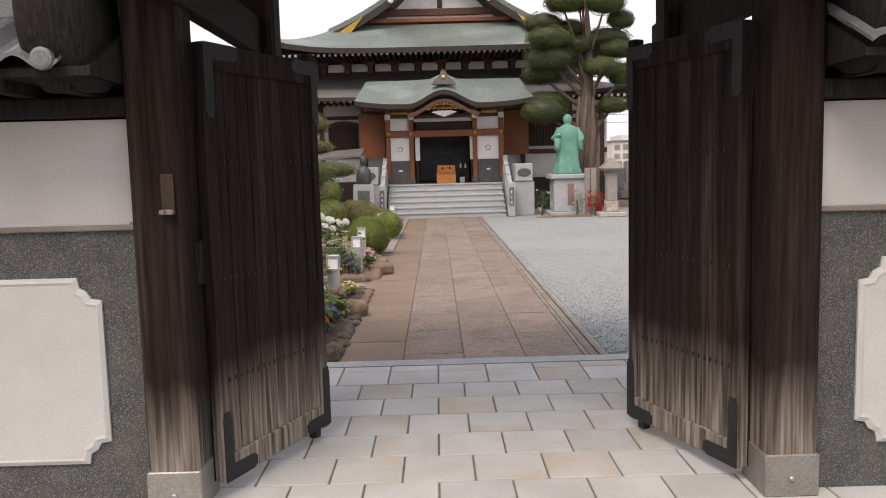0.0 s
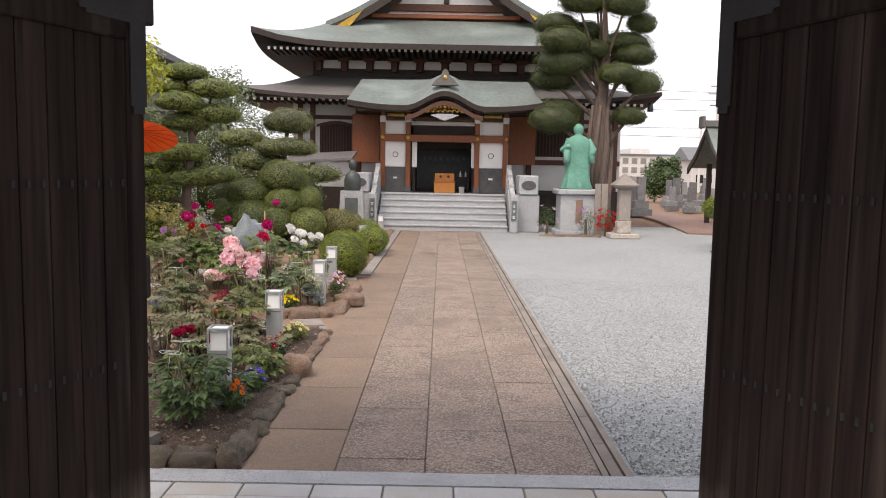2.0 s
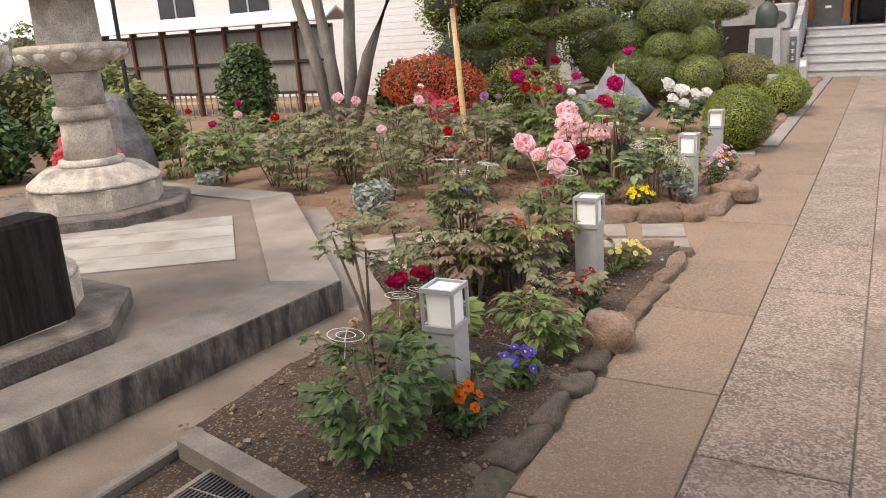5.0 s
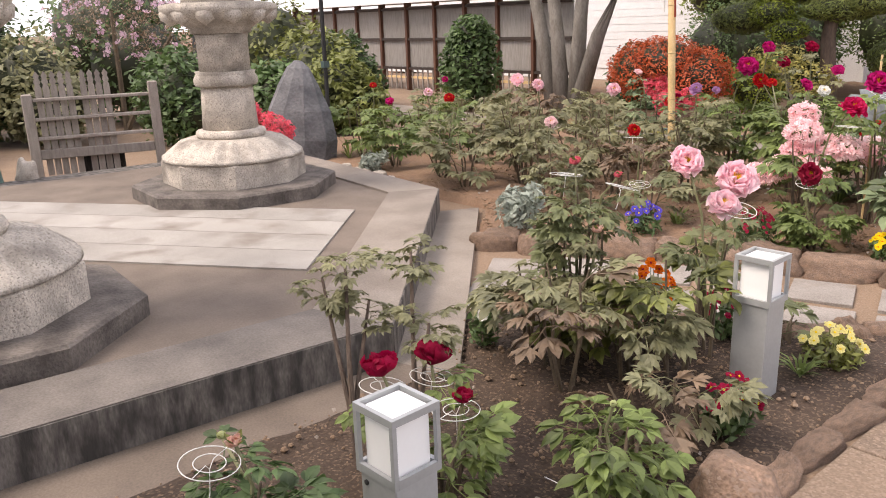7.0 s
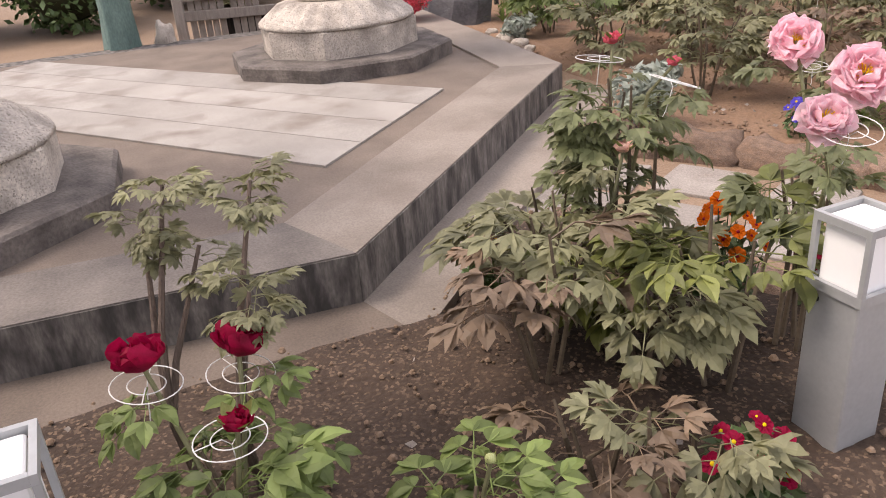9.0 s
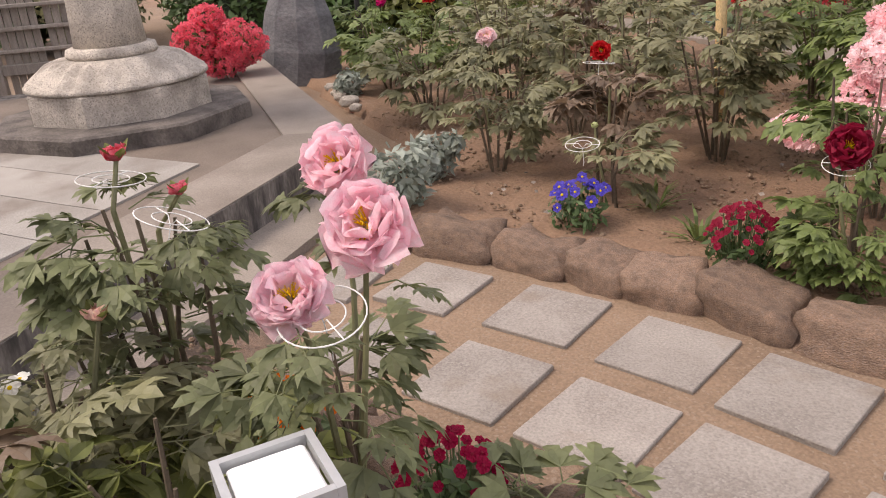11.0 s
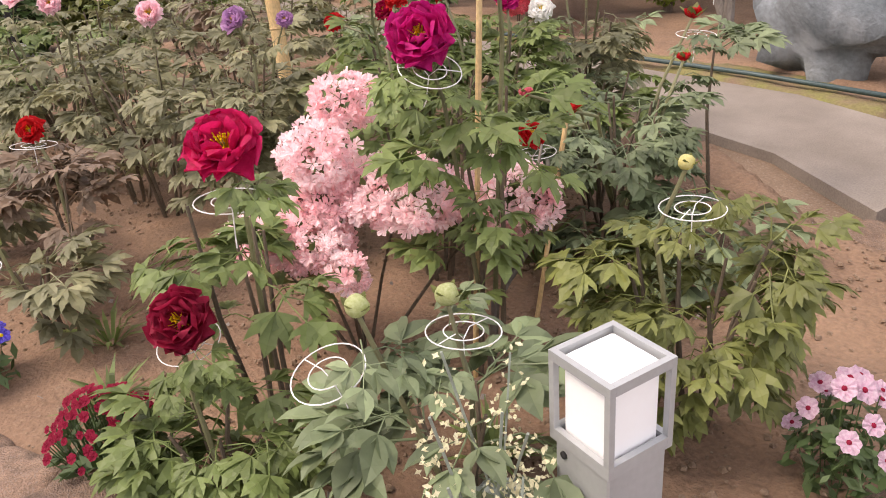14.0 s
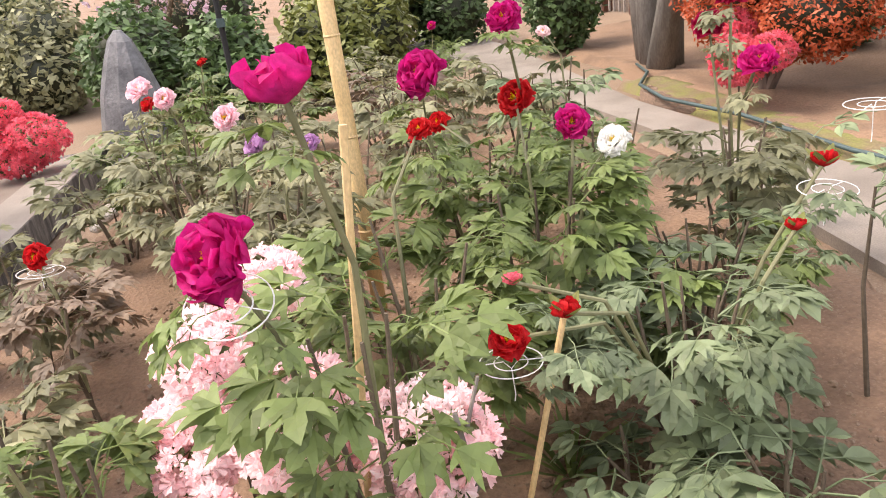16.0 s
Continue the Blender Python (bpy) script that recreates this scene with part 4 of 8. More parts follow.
part("upper", Mesh().box(-0.33, 0.0, 0.361, 0.33, 0.25, 0.66, 0.012), "orange_wood", box)
part("lid", Mesh().box(-0.37, -0.22, 0.362, 0.37, -0.01, 0.39, 0.006), "orange_wood", box)
for x in (-0.13, 0.13):
    part("crest", Mesh().lathe([(0.045, 0), (0.045, 0.006)], 12), "temple_dark", box, m=pose(x, -0.001, 0.55, 90, 0, 0))
solid("bucket", Mesh().lathe([(0.085, 0), (0.1, 0.22), (0.105, 0.22), (0.09, 0.215)], 14), "plaster", "small white bucket beside the offering box", "bucket", m=pose(1.28, 31.75, 1.1), smooth=True)
tbl = thing("side_table", "low dark table with two white bottles", "table", pose(1.3, 32.3, 1.1))
part("top", Mesh().box(-0.25, -0.15, 0.5, 0.25, 0.15, 0.54), "temple_dark", tbl)
for a in (-0.22, 0.18):
    for b in (-0.13, 0.09):
        part("leg", Mesh().box(a, b, 0, a + 0.04, b + 0.04, 0.5), "temple_dark", tbl)
for dx in (-0.06, 0.12):
    solid("bottle", Mesh().lathe([(0.035, 0), (0.035, 0.11), (0.015, 0.15), (0.015, 0.2), (0.02, 0.2)], 10), "plaster", "white ceramic bottle on the side table", "bottle", m=pose(1.3 + dx, 32.25, 1.642), smooth=True)

# ---- garden ground ----
M["earth"] = mat("earth", (0.27, 0.185, 0.125), (0.2, 0.135, 0.09), rough=0.97, scale=1.4, fine=90, bump=0.7, speck=(0.27, 0.2, 0.145), speck_scale=120, speck_size=0.8, vary=0)
M["moss"] = mat("moss", (0.19, 0.19, 0.055), (0.2, 0.135, 0.09), rough=0.97, scale=5, fine=60, bump=0.9, vary=0)


def inside(poly, x, y):
    hit = False
    for (x0, y0), (x1, y1) in zip(poly, poly[1:] + poly[:1]):
        if (y0 > y) != (y1 > y) and x < (x1 - x0) * (y - y0) / (y1 - y0) + x0:
            hit = not hit
    return hit


def earth_patch(name, poly, z, step, rough, material, label):
    """Uneven ground over a polygon."""
    xs, ys = [p[0] for p in poly], [p[1] for p in poly]
    mb, at = Mesh(), {}
    nx, ny = int((max(xs) - min(xs)) / step) + 1, int((max(ys) - min(ys)) / step) + 1
    def vid(i, j):
        if (i, j) not in at:
            x, y = min(xs) + i * step, min(ys) + j * step
            h = noise.noise((x * 1.3, y * 1.3, 4.0)) * rough + noise.noise((x * 6, y * 6, 9.0)) * rough * 0.5 + noise.noise((x * 19, y * 19, 2.0)) * rough * 0.28
            at[i, j] = len(mb.v)
            mb.v.append((x, y, z + h))
        return at[i, j]
    for i in range(nx):
        for j in range(ny):
            if inside(poly, min(xs) + (i + 0.5) * step, min(ys) + (j + 0.5) * step):
                mb.f.append((vid(i, j), vid(i + 1, j), vid(i + 1, j + 1), vid(i, j + 1)))
    used = [0] * len(mb.v)
    for f in mb.f:
        for q in f:
            used[q] += 1
    for q, k in enumerate(used):
        if k < 4 and z > 0:
            mb.v[q] = (mb.v[q][0], mb.v[q][1], -0.03)
    return solid(name, mb, material, label, "soil", "structure", smooth=True)


BED1 = [(-2.12, 10.44), (-1.24, 10.24), (-1.2, 10.02), (-0.66, 10.02), (-0.66, 14.05), (-0.95, 13.95), (-1.3, 13.55), (-1.9, 13.3), (-2.5, 13.1), (-2.8, 12.95), (-2.12, 12.2)]
BED2 = [(-0.72, 15.08), (-0.72, 17.35), (-1.6, 17.5), (-2.4, 17.95), (-4.0, 18.25), (-8.0, 18.6), (-9.0, 15.5), (-7.5, 14.75), (-4.4, 14.6), (-3.78, 13.96), (-3.5, 13.85), (-2.9, 14.32), (-2.35, 14.55), (-1.74, 14.82), (-1.28, 14.95)]
BED3 = [(-0.85, 18.95), (-0.85, 28.6), (-6, 29), (-12, 24), (-12, 19.9), (-7, 19.5), (-4.3, 19.25), (-2.6, 19.35)]
earth_patch("garden_ground", [(-0.62, 9.87), (-0.62, 29.2), (-20, 29.2), (-20, 9.87)], -0.012, 0.25, 0.008, "earth", "pale brown packed earth of the garden")
earth_patch("flower_bed", BED1, 0.055, 0.055, 0.03, "soil_dark", "dark brown tilled soil of a flower bed")
earth_patch("flower_bed", BED2, 0.07, 0.06, 0.04, "soil", "brown tilled soil of the peony bed")
earth_patch("flower_bed", BED3, 0.06, 0.12, 0.05, "soil", "brown mossy soil under clipped shrubs")
earth_patch("moss_strip", [(-2.2, 19.0), (-2.2, 19.4), (-4.3, 19.55), (-7.5, 19.75), (-7.5, 19.25), (-4.3, 19.12)], 0.06, 0.06, 0.03, "moss", "yellow-green moss along the garden path")
clods = Mesh()
for _ in range(24000):
    poly = BED1 if rng.random() < 0.35 else BED2
    x, y = rng.uniform(-5.5, -0.7), rng.uniform(10, 17.4)
    if inside(poly, x, y):
        r = rng.uniform(0.003, 0.007) + 0.011 * rng.random() ** 4
        a = rng.random() * 6
        clods.lathe([(r * 0.6, 0.0), (r, r * 0.5), (r * 0.5, r * 1.1)], 5, 0, 0, a)
        k = len(clods.v) - 15
        zz = (0.055 if poly is BED1 else 0.07) + 0.002
        for q in range(k, k + 15):
            vx, vy, vz = clods.v[q]
            clods.v[q] = (vx * rng.uniform(0.8, 1.2) + x, vy + y, vz + zz)
solid("soil_crumbs", clods, "earth", "small crumbs of soil and grit on the beds", "soil", "stuff")
litter = Mesh()
for _ in range(240):
    x, y = rng.uniform(-5, -0.7), rng.uniform(10, 17.4)
    if inside(BED1, x, y) or inside(BED2, x, y):
        a, s = rng.random() * 6, rng.uniform(0.008, 0.022)
        litter.add([(x + s * math.cos(a), y + s * math.sin(a), 0.1), (x + s * 0.5 * math.cos(a + 2), y + s * 0.5 * math.sin(a + 2), 0.092), (x - s * math.cos(a), y - s * math.sin(a), 0.1), (x + s * 0.5 * math.cos(a - 2), y + s * 0.5 * math.sin(a - 2), 0.106)], [(0, 1, 2, 3)])
solid("leaf_litter", litter, "rack_wood", "dry fallen petals and leaves on the soil", "litter", "stuff")
sheet("garden_path", [(-1.6, 17.75), (-2.3, 18.1), (-4.0, 18.35), (-5.7, 18.62), (-17, 18.5), (-17, 19.6), (-11, 19.5), (-6.6, 19.02), (-4.3, 19.05), (-2.8, 19.1), (-1.6, 18.8)], -0.03, 0.05, "concrete", "pale concrete garden path between the beds", "path")
hose_pts = [(-2.2, 19.2, 0.1), (-3.2, 19.2, 0.1), (-4.2, 19.12, 0.1), (-5.4, 19.2, 0.1), (-6.3, 19.1, 0.1), (-7.0, 19.25, 0.1), (-7.5, 19.6, 0.1), (-8.0, 19.75, 0.1)]
solid("garden_hose", Mesh().tube(hose_pts, 0.016, 8), "hose", "dark green garden hose lying along the path edge", "hose", smooth=True)

# ---- stone platform ----
plat = thing("platform", "low concrete platform with chamfered corner and weather stains", "platform", kind="structure")
OUT = [(-2.64, 8.3), (-2.35, 12.02), (-4.52, 14.19), (-8.0, 14.5), (-8.4, 8.3)]
INN = [(-3.06, 8.3), (-2.78, 11.86), (-4.72, 13.82), (-7.6, 14.12), (-8.0, 8.3)]
part("body", Mesh().prism(OUT[::1], 0, 0.19), "concrete_stained", plat, "grey concrete side streaked black")
part("floor", Mesh().prism(INN, 0.1901, 0.214), "concrete_brown", plat, "brown concrete floor")
for k in range(3):
    quad = [OUT[k], OUT[k + 1], INN[k + 1], INN[k]]
    part("curb", Mesh().prism(quad, 0.1902, 0.232), "concrete_dark" if k == 0 else "concrete", plat)
    (ax, ay), (bx, by) = OUT[k], OUT[k + 1]
    ux, uy = (bx - ax), (by - ay)
    ln = math.hypot(ux, uy)
    nx, ny = uy / ln * 0.006, -ux / ln * 0.006
    part("curb_face", Mesh().prism([(ax, ay), (ax + nx, ay + ny), (bx + nx, by + ny), (bx, by)], 0.002, 0.226), "concrete_stained", plat)
bu, bv = Vector((-0.81, -0.587, 0)), Vector((-0.697, 0.717, 0))
b0 = Vector((-3.39, 12.2, 0))
for k in range(4):
    w0, w1 = k * 0.375, k * 0.375 + (0.368 if k not in (0, 3) else 0.368)
    c = [b0 + bv * w0, b0 + bv * w1, b0 + bv * w1 + bu * 4.2, b0 + bv * w0 + bu * 4.2]
    part("paving_strip", Mesh().prism([(p.x, p.y) for p in c][::-1], 0.2141, 0.226), "strip_stone", plat, "pale granite paving strip")
part("apron", Mesh().prism([(-2.64, 9.6), (-2.05, 9.6), (-2.01, 12.12), (-2.36, 12.02)], -0.02, 0.035), "concrete_brown", plat)
part("apron", Mesh().prism([(-2.36, 12.021), (-2.01, 12.121), (-4.36, 14.5), (-4.52, 14.19)], -0.02, 0.035), "concrete", plat)


def stone_lantern(x, y, turn):
    d = thing("stone_lantern", "tall pale stone lantern on an octagonal lotus base", "lantern", pose(x, y, 0.214, 0, 0, turn), "pair of stone lanterns")
    part("plinth", Mesh().lathe([(0.86, 0), (0.86, 0.1), (0.84, 0.115)], 8), "plinth_stone", d, "dark octagonal plinth")
    part("base", Mesh().lathe([(0.6, 0.1151), (0.6, 0.3), (0.58, 0.315)], 8), "stone_pale", d)
    lotus = []
    for r, z, w in ((0.59, 0.316, 0), (0.58, 0.34, 0.025), (0.52, 0.38, 0.05), (0.43, 0.45, 0.05), (0.36, 0.475, 0.02), (0.3, 0.478, 0)):
        lotus.append([(r * (1 + w * (abs(math.cos(math.pi * j / 4)) - 0.6)) * math.cos(math.pi * j / 48), r * (1 + w * (abs(math.cos(math.pi * j / 4)) - 0.6)) * math.sin(math.pi * j / 48), z + w * 0.3 * (abs(math.cos(math.pi * j / 4)) - 0.6)) for j in range(96)])
    part("lotus_base", Mesh().rings(lotus), "stone_pale", d, smooth=True)
    part("collar", Mesh().lathe([(0.285, 0.479), (0.295, 0.5), (0.285, 0.535), (0.25, 0.545)], 24), "stone_pale", d, smooth=True)
    part("shaft", Mesh().lathe([(0.232, 0.546), (0.216, 0.82), (0.212, 0.9)], 24), "stone_pale", d, smooth=True)
    part("ring", Mesh().lathe([(0.25, 0.901), (0.262, 0.92), (0.262, 0.96), (0.248, 0.985), (0.24, 1.0), (0.25, 1.02)], 24), "stone_pale", d, smooth=True)
    part("shaft", Mesh().lathe([(0.21, 1.021), (0.208, 1.28), (0.22, 1.32)], 24), "stone_pale", d, smooth=True)
    lot = Mesh().lathe([(0.24, 1.321), (0.25, 1.36), (0.3, 1.39), (0.42, 1.45), (0.47, 1.5), (0.47, 1.545), (0.4, 1.56)], 32)
    part("lotus_tray", lot, "stone_pale", d, smooth=True)
    for k in range(12):
        a = 2 * math.pi * k / 12
        part("lotus_petal", Mesh().lathe([(0.001, -0.08), (0.07, -0.03), (0.08, 0.02), (0.04, 0.055)], 8), "stone_pale", d, m=pose(0.4 * math.cos(a), 0.4 * math.sin(a), 1.465, 0, 0, 0), smooth=True)
    part("fire_box", Mesh().lathe([(0.3, 1.561), (0.29, 1.95)], 6), "stone_pale", d)
    part("roof", Mesh().lathe([(0.3, 1.951), (0.62, 1.98), (0.64, 2.04), (0.4, 2.14), (0.2, 2.26), (0.1, 2.3)], 6), "stone_pale", d)
    part("jewel", Mesh().lathe([(0.1, 2.301), (0.16, 2.36), (0.14, 2.46), (0.03, 2.56)], 16), "stone_pale", d, smooth=True)
    return d


stone_lantern(-5.87, 13.04, 18.5)
stone_lantern(-3.73, 10.5, 18.5)


def blob_rock(seed, sx, sy, sz, boxy=0.55, rough=0.16):
    """A weathered boulder: a rounded block pushed about by noise."""
    mb, n, m = Mesh(), 13, 20
    rows = []
    for i in range(n):
        v = -math.pi / 2 + math.pi * i / (n - 1)
        row = []
        for j in range(m):
            u = 2 * math.pi * j / m
            def pw(c, e):
                return math.copysign(abs(c) ** e, c)
            x, y, z = pw(math.cos(v), boxy) * pw(math.cos(u), boxy), pw(math.cos(v), boxy) * pw(math.sin(u), boxy), pw(math.sin(v), boxy)
            k = 1 + rough * noise.noise((x * 1.4 + seed * 7.1, y * 1.4 + seed, z * 1.4)) * 1.6 + rough * 0.5 * noise.noise((x * 4 + seed, y * 4, z * 4 + seed)) + rough * 0.42 * noise.noise((x * 9 + seed, y * 9, z * 9 + seed))
            row.append((x * sx * k, y * sy * k, z * sz * k))
        rows.append(row)
    mb.rings(rows)
    return mb


dark_rock_meshes = [blob_rock(k + 20, 0.5, 0.5, 0.5, 0.5 + 0.08 * (k % 3), 0.26).mesh("edging_rock", "rock_dark", True) for k in range(6)]
rock_meshes = [blob_rock(k, 0.5, 0.5, 0.5, 0.5 + 0.08 * (k % 3), 0.2).mesh("edging_rock", "rock", True) for k in range(8)]


def rock_line(pts, size, depth, high, label, kinds=rock_meshes):
    """Edging stones set end to end along a line."""
    for (x0, y0), (x1, y1) in zip(pts, pts[1:]):
        ln, ang = math.hypot(x1 - x0, y1 - y0), math.degrees(math.atan2(y1 - y0, x1 - x0))
        at = 0.0
        while at < ln - 0.08:
            w = min(size * rng.uniform(0.75, 1.35), ln - at)
            u = (at + w / 2) / ln
            ob = new("edging_rock", rng.choice(kinds))
            hh = high * rng.uniform(0.8, 1.1)
            ob.matrix_basis = Matrix.LocRotScale((x0 + (x1 - x0) * u, y0 + (y1 - y0) * u, hh * -0.08), Euler((rng.uniform(-0.2, 0.2), rng.uniform(-0.16, 0.16), radians(ang) + rng.uniform(-0.2, 0.2))), (w * 1.12, depth * rng.uniform(0.85, 1.15), hh))
            tagged(ob, label, "rock", "edging rocks of the beds")
            at += w


LBL = "rounded brown stone edging a flower bed"
rock_line([(-0.7, 10.1), (-0.68, 12.0)], 0.3, 0.2, 0.14, "rounded dark mossy stone edging a flower bed", dark_rock_meshes)
rock_line([(-0.68, 12.2), (-0.66, 14.0)], 0.32, 0.16, 0.11, LBL)
rock_line([(-1.34, 9.97), (-0.62, 9.99)], 0.25, 0.22, 0.22, "rounded dark mossy stone edging a flower bed", dark_rock_meshes)
rock_line([(-2.6, 13.02), (-1.9, 13.24), (-1.32, 13.46), (-0.98, 13.86), (-0.8, 14.02)], 0.34, 0.22, 0.22, LBL)
rock_line([(-3.62, 13.74), (-3.2, 14.04), (-2.86, 14.27), (-2.3, 14.53), (-1.72, 14.77), (-1.28, 14.9), (-0.76, 15.06)], 0.38, 0.3, 0.27, "large flat-topped brown stone edging the peony bed")
rock_line([(-0.7, 15.2), (-0.7, 17.3)], 0.34, 0.2, 0.2, LBL)
rock_line([(-0.75, 17.4), (-1.6, 17.55)], 0.3, 0.2, 0.2, LBL)
rock_line([(-0.88, 18.95), (-0.88, 21.0), (-0.88, 28.5)], 0.35, 0.2, 0.18, LBL)
rock_line([(-0.98, 18.9), (-1.7, 18.95)], 0.3, 0.2, 0.2, LBL)
rock_line([(-4.6, 19.2), (-5.7, 19.34), (-6.6, 19.2), (-7.3, 19.45)], 0.4, 0.16, 0.16, LBL)
solid("boulder", blob_rock(3, 0.13, 0.12, 0.11, 0.75), "rock", "smooth rounded tan boulder at the bed's edge", "rock", m=pose(-0.66, 12.1, 0.08), smooth=True)
solid("boulder", blob_rock(5, 0.2, 0.15, 0.1, 0.75), "rock", "flat tan boulder beside a lamp", "rock", m=pose(-0.62, 15.75, 0.08), smooth=True)
solid("standing_stone", Mesh().rings([[(0.36 * s * math.cos(a * math.pi / 5 + w) * (1.0 + 0.12 * noise.noise((a, z, 3))), 0.2 * s * math.sin(a * math.pi / 5 + w), z) for a in range(10)] for z, s, w in ((0, 1, 0), (0.3, 0.98, 0.1), (0.62, 0.8, 0.1), (0.9, 0.52, 0.2), (1.08, 0.3, 0.3), (1.16, 0.1, 0.3))]), "stone_dark", "dark grey pointed standing stone among shrubs", "stone", m=pose(-7.8, 14.82, 0.0, 0, 4, 35)).scale = (1.3, 1.4, 1.03)
solid("grey_boulder", blob_rock(11, 0.5, 0.42, 0.5, 0.65, 0.42), "stone_grey", "large blue-grey slanted boulder in the peony garden", "rock", m=pose(-2.97, 19.62, 0.42, 0, -35, 20), smooth=True).scale = (0.74, 0.76, 0.86)

for x, y, r in ((-6.3, 14.72, 0.07), (-6.45, 14.74, 0.06), (-6.05, 14.7, 0.08), (-6.75, 14.78, 0.06), (-5.8, 14.66, 0.05)):
    solid("pale_pebble", blob_rock(int(r * 900), r, r * 0.8, r * 0.6, 0.8, 0.14), "stone_pale", "small pale rounded stone beside the platform", "rock", m=pose(x, y, 0.08, 0, 0, 40), smooth=True)

# stepping stones
stone_mesh = Mesh().box(-0.17, -0.184, -0.04, 0.17, 0.184, 0.004, 0.003).mesh("stepping_stone", "step_stone")
for x, y, turn in ((-3.04, 13.56, 38), (-2.71, 13.86, 31), (-2.27, 14.115, 27), (-1.83, 14.3, 24), (-1.42, 14.43, 19), (-0.97, 14.56, 16),
                   (-2.83, 13.2, 34), (-2.425, 13.465, 30), (-2.015, 13.69, 27), (-1.625, 13.87, 23), (-1.25, 14.0, 19), (-0.84, 14.13, 16)):
    ob = new("stepping_stone", stone_mesh)
    ob.matrix_basis = pose(x, y, rng.uniform(-0.004, 0.003), rng.uniform(-0.6, 0.6), rng.uniform(-0.6, 0.6), turn + rng.uniform(-1.5, 1.5))
    tagged(ob, "square grey stepping stone set in packed earth", "paving", "stepping stones")
for k in range(2):
    ob = new("stepping_stone", Mesh().box(-0.4, -0.16, -0.03, 0.4, 0.16, 0.02, 0.006).mesh("stepping_stone", "step_stone"))
    ob.matrix_basis = pose(-1.2 - 0.6 * k, 18.35 + 0.25 * k, 0, 0, 0, 8)
    tagged(ob, "long pale stepping stone between the beds", "paving")

# drain pit with a grate
pit = thing("drain_pit", "shallow concrete drain pit with a slotted steel grate", "drain")
part("rim", Mesh().rings([[(-1.97, 10.3, z), (-1.25, 10.13, z), (-1.22, 10.24, z), (-1.97, 10.42, z)] for z in (-0.02, 0.1)]), "concrete_dark", pit)
part("pit_ground", Mesh().box(-1.979, 9.89, -0.02, -0.9, 10.435, 0.012), "soil_dark", pit)
part("rim", Mesh().box(-2.04, 9.87, -0.02, -1.98, 10.4, 0.06, 0.008), "concrete_dark", pit)
gf = Mesh()
gf.box(-0.185, -0.2, 0.0, 0.185, -0.175, 0.03)
gf.box(-0.185, 0.175, 0.0, 0.185, 0.2, 0.03)
gf.box(-0.185, -0.1745, 0.0, -0.16, 0.1745, 0.03)
gf.box(0.16, -0.1745, 0.0, 0.185, 0.1745, 0.03)
for gy in (-0.06, 0.055):
    gf.box(-0.1595, gy, 0.008, 0.1595, gy + 0.006, 0.0275)
part("grate_frame", gf, "concrete_dark", pit, m=pose(-1.555, 10.055, 0.02, 0, 0, -1))
part("pit_floor", Mesh().box(-1.75, 9.86, -0.01, -1.36, 10.25, 0.018), "black_base", pit)
for i in range(16):
    part("grate_bar", Mesh().box(-0.157 + i * 0.02, -0.1745, 0.006, -0.148 + i * 0.02, 0.1745, 0.026), "grate_steel", pit, m=pose(-1.555, 10.055, 0.02, 0, 0, -1))


# ---- path lamps ----
def path_lamp():
    d = thing("path_lamp", "square grey metal garden lamp with white lit-box panes", "lamp", group="path lamps")
    part("body", Mesh().box(-0.0715, -0.0715, 0, 0.0715, 0.0715, 0.455, 0.004), "lamp_metal", d)
    part("screw", Mesh().lathe([(0.008, 0), (0.008, 0.004), (0.004, 0.006)], 10), "iron", d, m=pose(-0.045, -0.0715, 0.43, 90, 0, 0))
    s, t = 0.0785, 0.013
    for z0, z1 in ((0.456, 0.482), (0.63, 0.65)):
        fr = Mesh()
        fr.box(-s, -s, z0, s, -s + t, z1)
        fr.box(-s, s - t, z0, s, s, z1)
        fr.box(-s, -s + t + 0.0003, z0, -s + t, s - t - 0.0003, z1)
        fr.box(s - t, -s + t + 0.0003, z0, s, s - t - 0.0003, z1)
        part("lamp_frame", fr, "lamp_metal", d, "grey metal lamp frame")
    for sx in (-1, 1):
        for sy in (-1, 1):
            xa, ya = -s if sx < 0 else s - t, -s if sy < 0 else s - t
            part("corner_bar", Mesh().box(xa, ya, 0.4823, xa + t, ya + t, 0.6297), "lamp_metal", d)
    q = s - t - 0.006
    part("diffuser", Mesh().box(-q, -q, 0.46, q, q, 0.642, 0.004), "lamp_white", d, "white acrylic lamp box")
    return d


lamp = path_lamp()
lamp.matrix_basis = pose(-1.05, 11.05, 0.0, 0, 0, 2)
for x, y, a, tilt in ((-1.02, 12.87, 1, 0), (-0.985, 15.54, -3, 0), (-1.08, 17.35, 2, 0), (-1.06, 22.0, 0, 0), (-1.0, 26.2, 1, 0)):
    copy_thing(lamp, pose(x, y, 0.0, tilt, 0, a))

# ---- umbrella ----
um = thing("paper_umbrella", "open red-orange paper umbrella tied to a bamboo pole", "umbrella", pose(-3.55, 16.15, 0.05, 0, -3, 0))
part("bamboo_pole", Mesh().tube([(0, 0, 0), (0.0, 0, 0.6), (0.0, 0, 1.2), (0, 0, 1.85)], 0.032, 12), "bamboo", um, "pale bamboo pole", True)
for z in (0.4, 0.8, 1.2, 1.6):
    part("bamboo_node", Mesh().lathe([(0.0325, -0.006), (0.0355, 0), (0.0325, 0.006)], 12), "bamboo", um, m=pose(0, 0, z))
part("shaft", Mesh().tube([(0.03, 0, 1.5), (0.03, 0, 2.27)], 0.011, 8), "umbrella_rib", um)
can = Mesh()
rows = []
